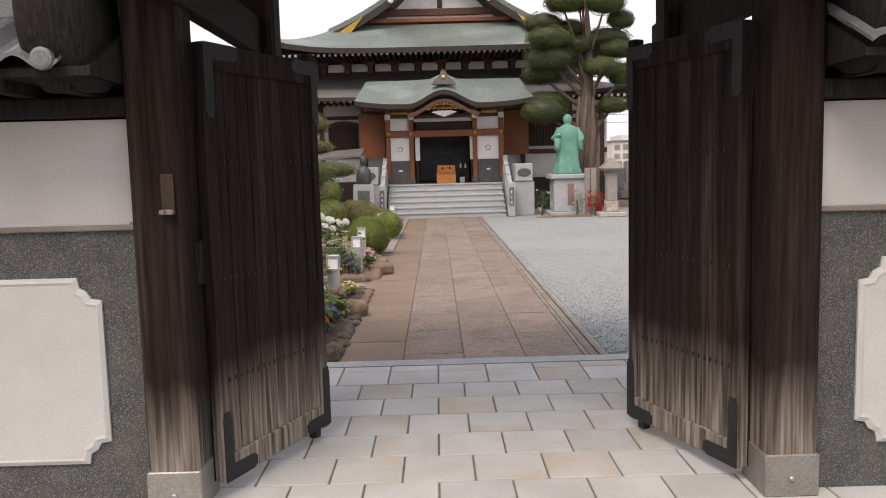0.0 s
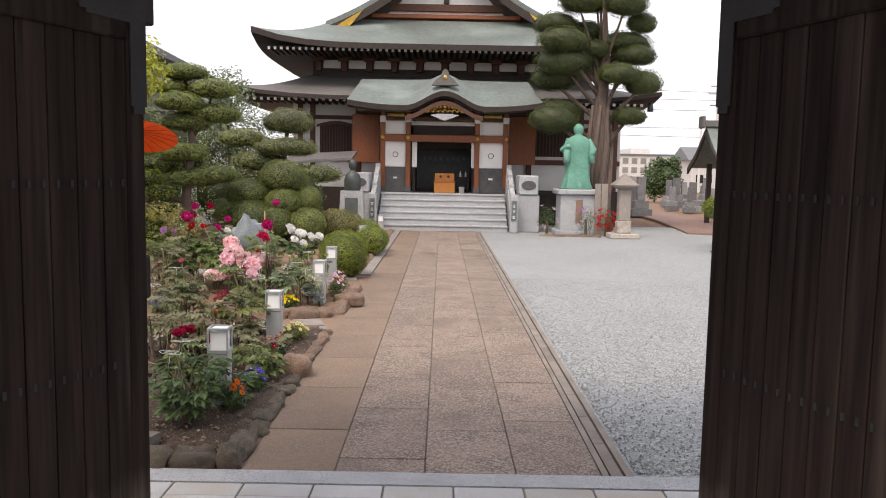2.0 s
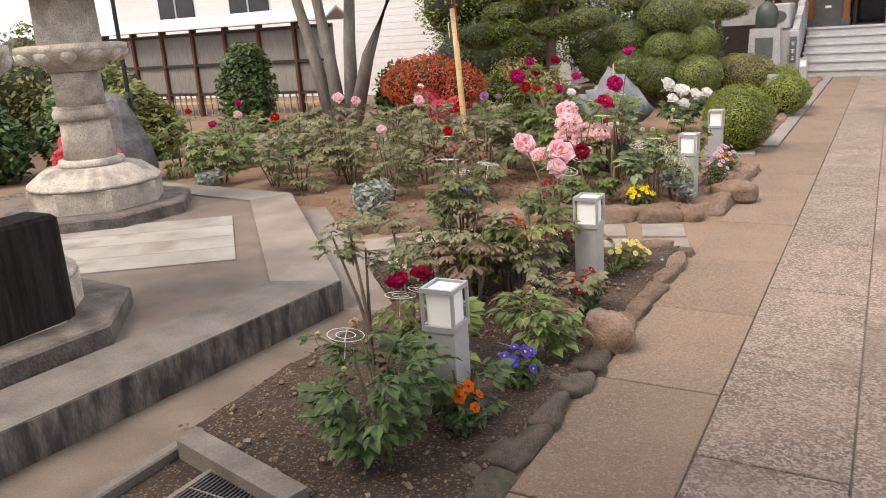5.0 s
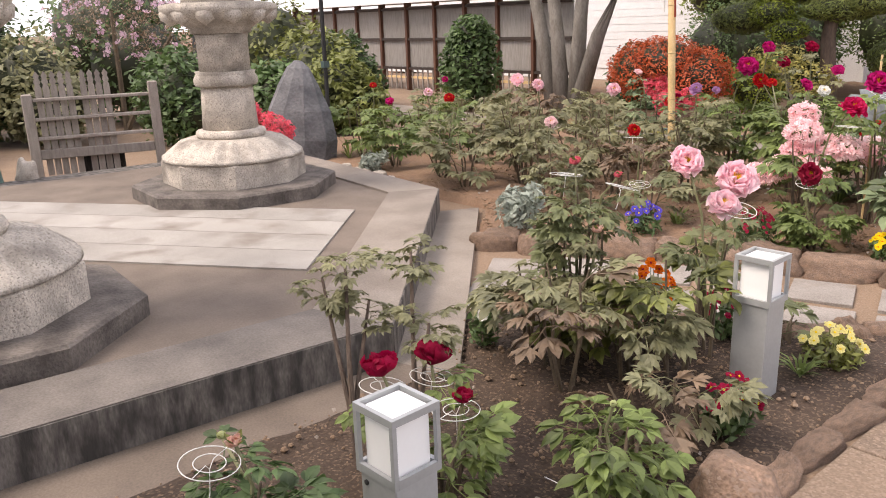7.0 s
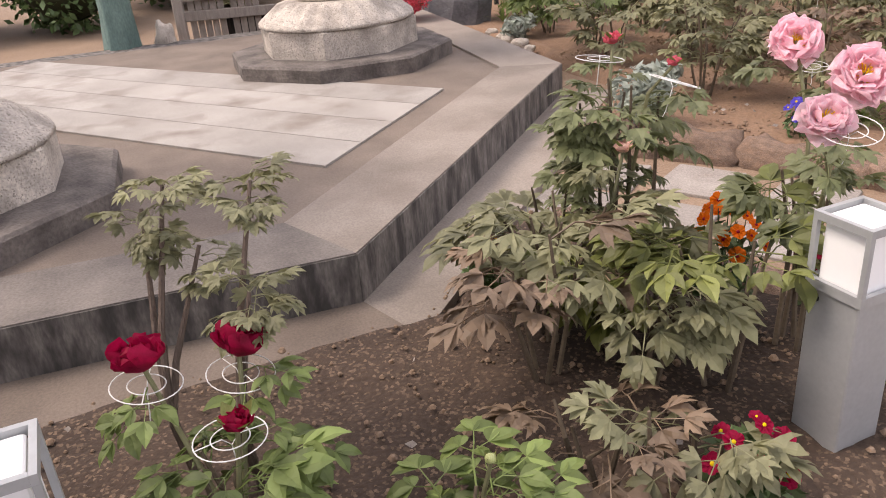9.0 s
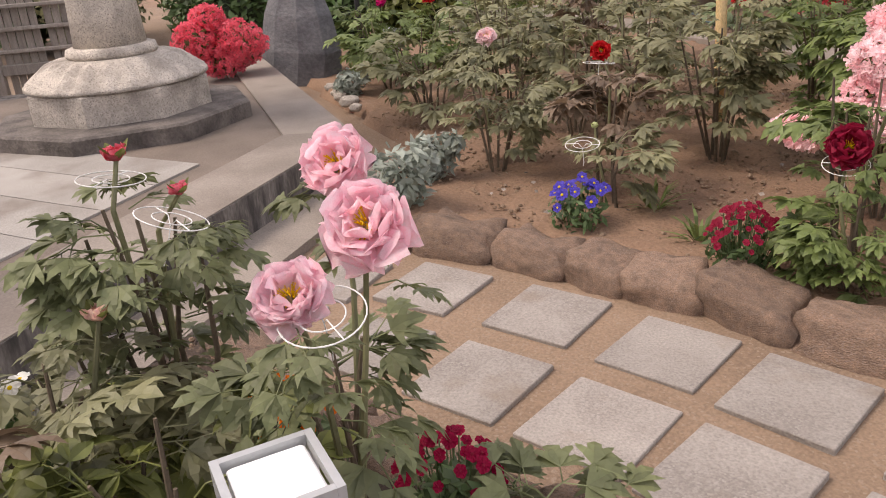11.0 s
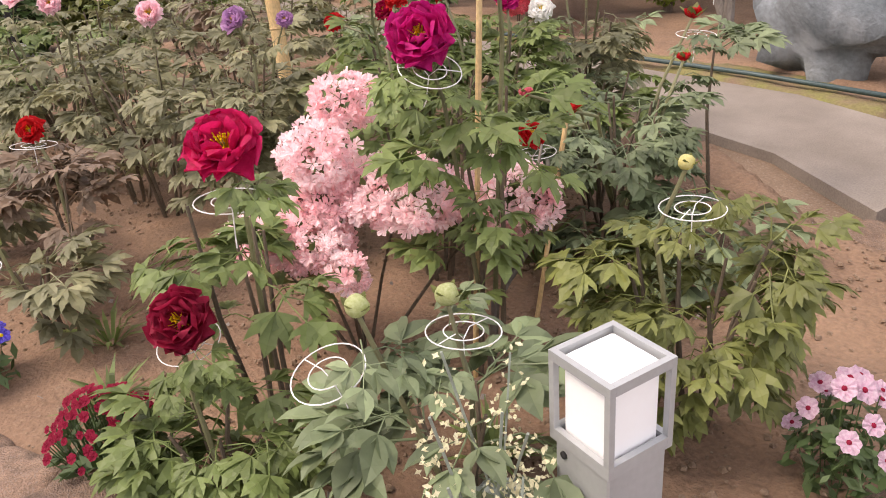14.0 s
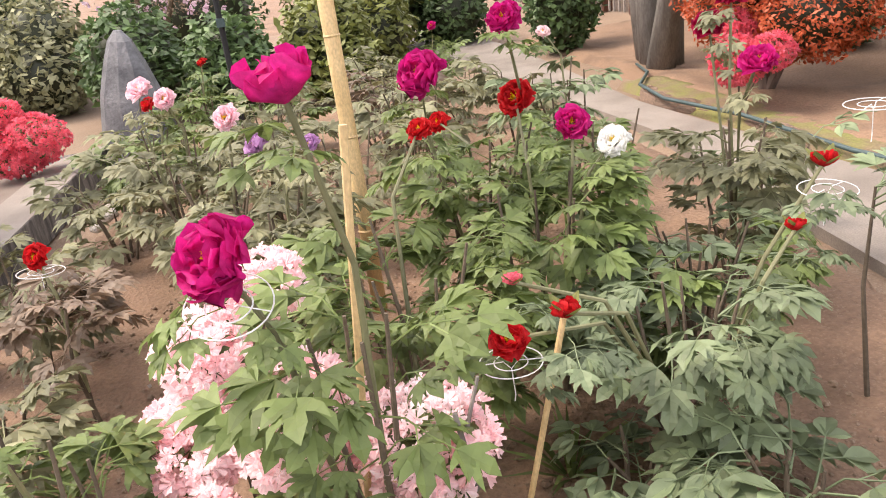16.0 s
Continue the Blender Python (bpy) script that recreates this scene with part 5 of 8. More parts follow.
for k in range(6):
    u = k / 5
    rows.append([((0.03 + 0.5 * u) * math.cos(2 * math.pi * j / 36) * (0.985 if j % 2 else 1), (0.03 + 0.5 * u) * math.sin(2 * math.pi * j / 36) * (0.985 if j % 2 else 1), 2.4 - 0.1 * u ** 1.25 + (0.006 if j % 2 else 0)) for j in range(36)])
can.rings(rows, caps=False)
TIP = Matrix.Translation((0.03, 0, 2.2)) @ pose(0, 0, 0, -22, 2, 4) @ Matrix.Diagonal((1.07, 1.07, 1.0, 1)) @ Matrix.Translation((0, 0, -2.3))
part("canopy", can, "umbrella_red", um, "red-orange pleated paper canopy", m=TIP)
for j in range(18):
    a = 2 * math.pi * j / 18
    part("rib", Mesh().tube([(0.0, 0, 2.385), (0.29 * math.cos(a), 0.29 * math.sin(a), 2.345), (0.525 * math.cos(a), 0.525 * math.sin(a), 2.294)], 0.0045, 4), "umbrella_rib", um, m=TIP)
part("cap", Mesh().lathe([(0.05, 2.395), (0.04, 2.43), (0.012, 2.45)], 10), "umbrella_rib", um, m=TIP)
part("rope", Mesh().tube([(0.035, -0.03, 1.75), (-0.05, -0.04, 1.7), (-0.055, -0.03, 1.55)], 0.006, 5), "wire_white", um)


# ---- foliage helpers ----
def leaf_cloud(blobs, n, size, seed, flat=0.6, hang=0.0, shell=0.75, shape=0.45, lumpy=1.0):
    """Many small pointed leaves over one or more ellipsoids (x, y, z, rx, ry, rz), with an uneven outline."""
    g = np.random.default_rng(seed)
    total = sum((b[3] * b[4] + b[4] * b[5] + b[3] * b[5]) for b in blobs)
    vs, fs = [], []
    for b in blobs:
        k = max(8, int(n * (b[3] * b[4] + b[4] * b[5] + b[3] * b[5]) / total))
        d = g.normal(size=(k, 3))
        d /= np.linalg.norm(d, axis=1)[:, None]
        lump = 1 + lumpy * 0.1 * np.sin(d[:, 0] * 7 + seed) * np.sin(d[:, 1] * 6 + seed * 2) + lumpy * 0.07 * np.sin(d[:, 2] * 11 + d[:, 0] * 9)
        r = (shell + (1.03 - shell) * g.random(k) ** 0.6) * lump
        c = d * r[:, None] * np.array(b[3:6]) + np.array(b[:3])
        nrm = d * (1 - flat) + g.normal(size=(k, 3)) * (0.45 if flat > 0.2 else 0.3) + np.array([0, 0, flat])
        nrm /= np.linalg.norm(nrm, axis=1)[:, None]
        t = np.cross(nrm, g.normal(size=(k, 3)))
        t[:, 2] -= hang
        t /= np.linalg.norm(t, axis=1)[:, None] + 1e-9
        s = np.cross(nrm, t)
        L = size * (0.65 + 0.7 * g.random(k))[:, None]
        q = np.stack([c - t * L * 0.5, c + s * L * shape * 0.5, c + t * L * 0.5, c - s * L * shape * 0.5], axis=1).reshape(-1, 3)
        off = len(vs)
        vs.extend(map(tuple, q.tolist()))
        fs.extend((off + 4 * i, off + 4 * i + 1, off + 4 * i + 2, off + 4 * i + 3) for i in range(k))
    mb = Mesh()
    mb.v, mb.f = vs, fs
    return mb


# dark ellipsoids inside the leaf clouds; their colour paints the inner shade
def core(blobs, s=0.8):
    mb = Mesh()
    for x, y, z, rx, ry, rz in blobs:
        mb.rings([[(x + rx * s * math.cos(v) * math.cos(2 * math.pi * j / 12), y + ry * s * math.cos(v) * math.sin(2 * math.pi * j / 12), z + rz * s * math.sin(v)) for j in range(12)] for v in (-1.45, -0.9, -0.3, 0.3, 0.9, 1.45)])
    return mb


shrub_seed = [100]


def shrub(name, x, y, blobs, n, size, material, label, category="shrub", trunk=True, bark="bark", group="", shape=0.45, flat=0.6, shell=0.78, solid_core=True, lumpy=1.0):
    if category == "hedge":
        shell, lumpy, flat = 0.93, 0.3, 0.08
    shrub_seed[0] += 1
    d = thing(name, label, category, pose(x, y, 0), group)
    f = part("foliage", leaf_cloud(blobs, n, size, shrub_seed[0], shape=shape, flat=flat, shell=shell, lumpy=lumpy), material, d)
    tagged(f, kind="stuff")
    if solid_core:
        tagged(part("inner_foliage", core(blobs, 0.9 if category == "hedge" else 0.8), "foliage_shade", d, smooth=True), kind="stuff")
    if trunk:
        for b in blobs:
            part("trunk", Mesh().tube([(0, 0, 0.0), (b[0] * 0.5, b[1] * 0.5, b[2] * 0.55), (b[0], b[1], b[2])], [0.05, 0.04, 0.03] if b[3] > 0.25 else [0.007, 0.005, 0.003], 6), bark, d)
    return d

# ---- clipped shrubs left of the path ----
TOP = "rounded clipped evergreen shrub in the temple garden"
shrub("ball_hedge", -1.05, 18.6, [(0, 0, 0.4, 0.42, 0.42, 0.41)], 13000, 0.029, "hedge_bright", "bright green ball-clipped box hedge beside the path", "hedge")
shrub("mound_hedge", -1.0, 21.4, [(0.1, 0.6, 0.34, 0.36, 0.42, 0.32), (0.14, 1.5, 0.28, 0.3, 0.4, 0.26)], 10000, 0.031, "hedge_bright", "bright green clipped mound hedge beside the path", "hedge")
shrub("mound_hedge", -1.2, 24.2, [(0, 0, 0.34, 0.36, 0.45, 0.32)], 5000, 0.033, "hedge_bright", "small bright green clipped hedge near the steps", "hedge")
shrub("olive_hedge", -1.85, 24.0, [(0, 0, 0.48, 0.62, 0.6, 0.42)], 9000, 0.037, "hedge_olive", "olive-brown clipped mound hedge", "hedge")
cloudy = thing("topiary", "dark green topiary of stacked cushions", "topiary", pose(-3.0, 23.0, 0), "topiary")
for i, (x, z, rx, rz, dy) in enumerate(((-2.99, 1.63, 0.57, 0.34, 0.1), (-2.93, 1.09, 0.4, 0.26, -0.2), (-2.45, 1.14, 0.34, 0.26, 0.1), (-2.41, 0.62, 0.44, 0.3, -0.2), (-3.75, 1.26, 0.55, 0.3, 0.1), (-3.62, 0.74, 0.56, 0.33, -0.3), (-4.25, 0.85, 0.36, 0.25, 0.0), (-3.08, 0.66, 0.42, 0.3, -0.35))):
    b = [(x + 3.0, dy, z, rx, rx * 0.9, rz * 1.18)]
    tagged(part("cushion", leaf_cloud(b, 8500, 0.032, 300 + i, shell=0.93, lumpy=0.3, flat=0.08), "hedge_dark", cloudy), kind="stuff")
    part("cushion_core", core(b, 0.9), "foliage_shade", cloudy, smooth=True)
    part("branch", Mesh().tube([(0, 0, 0), ((x + 3) * 0.6, dy, z * 0.6), (x + 3, dy, z)], [0.07, 0.05, 0.03], 7), "bark", cloudy)


def pad_tree(name, x, y, pads, n, size, material, label, trunk_pts, trunk_r, limbs, bark="bark", category="tree", seed=400, shape=0.3, smooth_core=0.88):
    """A cloud-pruned tree: a tapered trunk, limbs and flat pads of foliage."""
    d = thing(name, label, category, pose(x, y, 0))
    part("trunk", Mesh().tube(trunk_pts, trunk_r, 12), bark, d, smooth=True)
    for pts, r in limbs:
        part("limb", Mesh().tube(pts, [r, r * 0.75, r * 0.45][: len(pts)] if len(pts) < 4 else [r, r * 0.8, r * 0.6, r * 0.4], 8), bark, d, smooth=True)
    for i, b in enumerate(pads):
        sub = [b, (b[0] + b[3] * 0.45, b[1], b[2] - b[5] * 0.18, b[3] * 0.55, b[4] * 0.6, b[5] * 0.7), (b[0] - b[3] * 0.45, b[1] - b[4] * 0.3, b[2] - b[5] * 0.12, b[3] * 0.55, b[4] * 0.6, b[5] * 0.72)]
        p = tagged(part("foliage_pad", leaf_cloud(sub, int(n * 1.5), size * 0.85, seed + i, shape=shape, flat=0.1, shell=0.92, lumpy=0.7), material, d), kind="stuff")
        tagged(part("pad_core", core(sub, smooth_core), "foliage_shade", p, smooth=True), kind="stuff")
    return d


R = [(5.55, 7.85, 0.62, 0.34), (4.72, 7.15, 0.55, 0.38), (4.12, 6.5, 0.66, 0.36), (5.07, 6.38, 0.62, 0.31), (6.17, 7.12, 0.62, 0.42), (6.8, 6.6, 0.42, 0.3), (6.38, 6.03, 0.8, 0.37), (4.3, 5.95, 0.75, 0.37), (4.42, 5.35, 0.85, 0.48),
     (4.15, 4.9, 0.66, 0.38), (6.05, 4.95, 0.6, 0.31), (6.92, 4.75, 0.55, 0.38), (4.25, 3.87, 0.82, 0.36), (4.05, 3.52, 0.72, 0.42), (6.64, 5.6, 0.6, 0.31), (5.48, 7.25, 0.5, 0.26), (6.42, 3.66, 0.46, 0.26), (5.3, 5.75, 0.5, 0.3)]
pads = [(x - 5.6, (0.5 if i % 3 == 0 else -0.45 if i % 3 == 1 else 0.05), z, rx * 1.12, rx * 1.05, rz * 1.1) for i, (x, z, rx, rz) in enumerate(R)]
limbs = []
for i, b in enumerate(pads):
    z0 = max(2.6, b[2] * 0.7)
    limbs.append(([(0.02 * i - 0.1, 0, z0), (b[0] * 0.55, b[1] * 0.5, b[2] * 0.85), (b[0], b[1], b[2] - b[5] * 0.3)], 0.085 if b[2] < 6 else 0.06))
pad_tree("pruned_tree", 5.6, 30.5, pads, 4200, 0.06, "pine_tree", "tall cloud-pruned evergreen tree with a twisted pale trunk", [(0, 0, 0), (-0.02, 0, 0.6), (0.02, 0.05, 2.3), (0.0, 0, 3.8), (0.12, 0, 5.4), (0.0, 0, 7.6)], [0.5, 0.36, 0.34, 0.24, 0.13, 0.05], limbs, "bark", seed=500, shape=0.35)
for k in range(6):
    a = k * 1.05
    part("trunk_strand", Mesh().tube([(5.6 + 0.42 * math.cos(a), 30.5 + 0.42 * math.sin(a), 0.0), (5.6 + 0.36 * math.cos(a + 0.5), 30.5 + 0.36 * math.sin(a + 0.5), 1.2), (5.62 + 0.36 * math.cos(a + 1.0), 30.53 + 0.34 * math.sin(a + 1.0), 2.6), (5.6 + 0.27 * math.cos(a + 1.4), 30.5 + 0.27 * math.sin(a + 1.4), 4.0)], [0.13, 0.11, 0.1, 0.05], 7), "bark", None, smooth=True)
    ob = scene.collection.objects[-1]
    ob.parent = bpy.data.objects["pruned_tree"]
    ob.matrix_basis = pose(-5.6, -30.5, 0)
pad_tree("pine_tree", -3.4, 25.6, [(0.05, 0, 3.04, 0.66, 0.6, 0.36), (0.05, -0.2, 2.38, 0.8, 0.7, 0.26), (0.72, -0.1, 1.72, 0.72, 0.6, 0.25), (-0.7, 0.1, 2.02, 0.72, 0.6, 0.3), (-1.2, 0.2, 2.6, 0.6, 0.5, 0.25)], 3600, 0.085, "pine",
         "garden pine with flat clipped needle pads", [(0, 0, 0), (0.15, 0, 0.9), (-0.1, 0, 1.9), (0.05, 0, 3.0)], [0.12, 0.1, 0.08, 0.04], [([(0.1, 0, 1.1), (0.4, -0.05, 1.5), (0.72, -0.1, 1.7)], 0.05), ([(0, 0, 1.5), (-0.4, 0.05, 1.8), (-0.7, 0.1, 2.0)], 0.05), ([(0, 0, 2.0), (-0.7, 0.1, 2.4), (-1.2, 0.2, 2.58)], 0.04)], seed=600, shape=0.12)
pad_tree("pine_tree", -4.8, 22.2, [(-0.1, 0, 3.84, 0.48, 0.45, 0.18), (-0.14, -0.2, 3.2, 0.5, 0.5, 0.22), (-0.1, 0.1, 2.79, 0.5, 0.5, 0.2), (-0.1, -0.1, 2.15, 0.5, 0.5, 0.19), (0.5, 0, 3.5, 0.5, 0.45, 0.22), (0.42, 0.2, 3.0, 0.62, 0.5, 0.22), (-0.4, 0, 3.52, 0.38, 0.35, 0.15), (0.05, 0, 1.6, 0.5, 0.5, 0.2), (-1.4, -0.1, 1.5, 0.45, 0.45, 0.26), (0.5, 0, 1.68, 0.5, 0.45, 0.2), (-1.0, 0.3, 2.5, 0.6, 0.5, 0.25), (-0.9, 0.3, 1.9, 0.6, 0.5, 0.25)], 3000, 0.07, "hedge_dark",
         "layered dark evergreen with clipped pads", [(0, 0, 0), (-0.1, 0, 1.2), (0.05, 0, 2.4), (-0.1, 0, 3.8)], [0.13, 0.1, 0.08, 0.03], [([(0, 0, 1.0), (-0.7, 0, 1.3), (-1.4, -0.1, 1.45)], 0.05), ([(0, 0, 2.4), (0.3, 0, 2.8), (0.5, 0, 3.4)], 0.05)], seed=650, shape=0.25)
shrub("garden_shrub", -5.6, 21.9, [(0, 0, 1.55, 0.36, 0.35, 0.22), (0.3, -0.2, 1.3, 0.3, 0.3, 0.16)], 2600, 0.05, "hedge_bright", "yellow-green clipped cushion shrub on thin stems")
shrub("garden_shrub", -4.4, 20.6, [(0, 0, 0.7, 0.4, 0.4, 0.25), (-0.5, 0.1, 0.95, 0.45, 0.4, 0.2)], 1500, 0.06, "hedge_olive", "small olive shrub with bare pale stems", bark="bark_grey", shell=0.5, solid_core=False)
shrub("broadleaf_tree", -5.2, 27.2, [(-0.2, 0, 3.84, 0.75, 0.7, 0.75), (0.1, 0, 2.8, 1.0, 0.9, 0.85), (0.5, 0.3, 2.0, 0.9, 0.8, 0.8), (-0.9, 0.2, 2.6, 0.9, 0.8, 0.9)], 9000, 0.1, "leaf_blue", "loose-crowned green broadleaf tree behind the pines", "tree", shell=0.4, solid_core=False)
shrub("evergreen_shrub", -4.6, 26.2, [(0, 0, 0.9, 1.0, 0.8, 0.9), (1.2, 0.2, 0.7, 0.8, 0.7, 0.7)], 7000, 0.07, "leaf_deep", "dark green dense shrub beside the hall")
shrub("evergreen_shrub", -6.6, 24.2, [(0, 0, 1.0, 1.1, 0.9, 1.0), (-1.2, 0.2, 0.9, 0.9, 0.7, 0.9)], 7000, 0.075, "leaf_deep", "dark green dense shrub in the garden")
shrub("bright_shrub", -5.3, 20.9, [(0, 0, 0.55, 0.4, 0.4, 0.4)], 2600, 0.055, "hedge_bright", "bright green rounded shrub behind the peonies")
shrub("camellia_bush", -10.2, 19.9, [(0, 0, 0.75, 0.55, 0.5, 0.72), (0.05, 0, 1.25, 0.42, 0.4, 0.42)], 4200, 0.11, "leaf_deep", "upright dark green glossy-leaved bush", "bush", shape=0.5)
for x, y, s, m_, lb in ((-11.4, 17.4, 1.0, "leaf_bright", "bright green leafy hedge at the garden's edge"), (-9.8, 16.8, 0.75, "leaf_bright", "bright green leafy bush near the standing stone"), (-10.6, 14.6, 0.85, "leaf_deep", "dark leafy bush behind the wooden rack"), (-9.7, 15.7, 0.7, "leaf_deep", "dark green bush behind the standing stone"), (-12.6, 13.2, 1.0, "leaf_dull", "loose brownish shrub behind the rack"),
                        (-13.0, 19.0, 0.9, "leaf_deep", "dark green shrub before the reed fence"), (-7.6, 21.4, 0.7, "leaf_deep", "dark shrub below the maple"), (-12.0, 11.0, 1.2, "leaf_deep", "dark leafy bush at the garden's edge"), (-14.0, 12.4, 1.7, "leaf_deep", "tall dark hedge closing the garden"), (-14.6, 15.2, 1.8, "leaf_deep", "tall dark hedge closing the garden"), (-13.4, 17.6, 1.4, "leaf_bright", "tall bright hedge closing the garden"), (-12.6, 9.2, 1.6, "leaf_deep", "tall dark hedge closing the garden")):
    shrub("leafy_bush", x, y, [(0, 0, 0.8 * s, 0.85 * s, 0.7 * s, 0.8 * s), (0.5 * s, 0.1, 0.55 * s, 0.6 * s, 0.6 * s, 0.55 * s)], 4200, 0.12, m_, lb, "bush", shape=0.5, shell=0.55)


def azalea(name, x, y, blobs, nl, nf, size, colour, label, leaf="azalea_leaf"):
    """A bush all but covered with small ruffled blossoms."""
    d = shrub(name, x, y, blobs, nl, 0.045, leaf, label, "azalea", bark="stem", solid_core=False, shell=0.3)
    shrub_seed[0] += 1
    g = np.random.default_rng(shrub_seed[0])
    mb = Mesh()
    for b in blobs:
        k = int(nf * (b[3] * b[4] + b[3] * b[5]) / sum(q[3] * q[4] + q[3] * q[5] for q in blobs))
        for _ in range(k):
            v = Vector(g.normal(size=3)).normalized()
            c = Vector(b[:3]) + Vector((v.x * b[3], v.y * b[4], v.z * b[5])) * float(g.uniform(0.78, 1.14))
            nr = (v + Vector(g.normal(size=3)) * 0.35 + Vector((0, 0, 0.3))).normalized()
            t = nr.cross(Vector((0.3, 0.5, 0.8))).normalized()
            s = nr.cross(t)
            r = size * float(g.uniform(0.7, 1.25))
            cup = float(g.uniform(0.15, 0.75))
            ang = float(g.uniform(0, 6))
            for p in range(5):
                a0 = ang + p * 1.2566
                def at(a, q, up):
                    return c + (t * math.cos(a) + s * math.sin(a)) * q + nr * up
                mb.add([at(a0, r * 0.08, 0), at(a0 - 0.52, r * 0.7, r * (cup + 0.2)), at(a0 - 0.15, r, r * cup), at(a0 + 0.2, r * 0.95, r * (cup + 0.25)), at(a0 + 0.52, r * 0.7, r * (cup - 0.1))], [(0, 1, 2), (0, 2, 3), (0, 3, 4)])
    f = part("blossom_cover", mb, colour, d)
    tagged(f, kind="stuff")
    return d


azalea("azalea_bush", -7.2, 14.02, [(0, 0.1, 0.5, 0.24, 0.24, 0.17), (0.0, -0.24, 0.56, 0.17, 0.17, 0.14), (-0.1, -0.1, 0.72, 0.15, 0.14, 0.1), (0.05, -0.05, 0.36, 0.16, 0.2, 0.1)], 900, 1500, 0.026, "fl_coral", "coral-red azalea in full bloom beside the platform")
azalea("azalea_bush", -5.72, 19.4, [(0, 0, 0.42, 0.2, 0.2, 0.16), (0.25, 0.1, 0.5, 0.14, 0.14, 0.12), (-0.32, 0.2, 0.62, 0.18, 0.16, 0.14)], 500, 1100, 0.028, "fl_coral", "coral-red azalea in full bloom under the maple")
shrub("nandina_bush", -6.15, 19.95, [(-0.35, 0, 0.82, 0.55, 0.5, 0.42), (0.4, 0.1, 0.72, 0.5, 0.5, 0.4), (0.05, -0.1, 0.95, 0.5, 0.45, 0.34)], 15000, 0.042, "nandina_red", "orange-red leaved nandina bush", shape=0.5)
azalea("azalea_bush", -2.1, 15.62, [(-0.11, 0.1, 0.85, 0.09, 0.09, 0.07), (-0.03, -0.05, 0.74, 0.11, 0.1, 0.08), (-0.04, -0.02, 0.6, 0.13, 0.1, 0.07), (0.12, 0.12, 0.62, 0.2, 0.14, 0.075), (0.28, 0.37, 0.58, 0.15, 0.13, 0.09), (-0.24, -0.18, 0.44, 0.13, 0.1, 0.06), (-0.06, -0.12, 0.5, 0.16, 0.12, 0.07), (0.16, -0.1, 0.45, 0.05, 0.05, 0.05)], 420, 2300, 0.021, "fl_pale_pink", "pale pink azalea in full bloom in the peony bed", "azalea_leaf")
shrub("broadleaf_tree", -7.4, 25.4, [(0, 0, 2.6, 1.1, 0.9, 0.9), (1.1, 0.1, 2.1, 1.0, 0.8, 0.9), (-1.1, 0, 2.2, 1.0, 0.8, 0.9), (0.6, -0.2, 1.2, 1.0, 0.7, 0.8)], 11000, 0.1, "hedge_dark", "leafy dark green tree filling the garden behind", "tree", shell=0.45)
shrub("garden_shrub", -3.9, 24.4, [(0, 0, 0.8, 0.8, 0.6, 0.75), (0.9, 0.4, 1.2, 0.7, 0.6, 0.6), (-0.9, 0.2, 1.2, 0.8, 0.6, 0.8)], 8000, 0.075, "azalea_leaf", "dense dark shrub behind the topiary", shell=0.5)
azalea("rhododendron", -12.8, 14.6, [(0, 0, 1.9, 1.0, 0.9, 0.7), (0.8, 0.6, 1.5, 0.8, 0.7, 0.6)], 3500, 120, 0.06, "fl_mauve", "tall shrub with scattered pink blossoms", "leaf_bronze")

# maple with several grey trunks
mp = thing("maple_tree", "multi-trunked maple with fresh yellow-green leaves", "tree", pose(-8.1, 20.0, 0))
for pts in ([(0, 0, 0), (-0.15, 0, 1.4), (-0.5, 0.1, 3.0), (-0.8, 0, 4.0)], [(0.15, 0.1, 0), (0.25, 0.1, 1.6), (0.5, 0, 3.2), (0.7, -0.2, 4.2)], [(-0.25, 0.1, 0), (-0.6, 0.1, 1.5), (-1.1, 0.2, 3.0), (-1.5, 0.2, 3.8)], [(0.3, -0.1, 0), (0.75, -0.1, 1.3), (1.4, 0, 2.6), (2.2, -0.1, 3.3)]):
    part("trunk", Mesh().tube(pts, [0.15, 0.11, 0.08, 0.03], 10), "bark_grey", mp, smooth=True)
tagged(part("crown", leaf_cloud([(0.6, -0.2, 3.6, 1.3, 1.1, 0.6), (1.9, -0.1, 3.3, 1.1, 0.9, 0.5), (-0.9, 0.1, 3.8, 1.2, 1.0, 0.6), (2.75, -0.1, 3.6, 0.85, 0.8, 0.7), (0.5, 0, 2.9, 0.9, 0.8, 0.35), (0.2, 0.2, 4.5, 1.4, 1.2, 0.6)], 27000, 0.09, 777, shell=0.25, shape=0.6), "maple_yellow", mp), kind="stuff")

# ---- reed fence and house behind ----
fence = thing("reed_fence", "weathered grey reed fence under a pale board roof", "fence", kind="structure")
for i in range(10):
    x = -20.0 + i * 1.02
    part("panel", Mesh().box(x, 22.3, 0.55, x + 0.98, 22.36, 1.95, 0.01), "reed", fence)
    part("post", Mesh().box(x - 0.05, 22.22, 0, x + 0.03, 22.4, 2.15, 0.01), "temple_wood", fence)
    part("lattice", Mesh().box(x + 0.05, 22.3, 0.28, x + 0.9, 22.33, 0.33), "bamboo", fence)
    for k in range(5):
        part("lattice_bar", Mesh().box(x + 0.08 + k * 0.19, 22.29, 0.02, x + 0.11 + k * 0.19, 22.32, 0.5), "rack_wood", fence)
for z in (0.52, 1.2, 1.9):
    part("rail", Mesh().box(-20, 22.24, z - 0.03, -9.84, 22.296, z + 0.03), "temple_dark", fence)
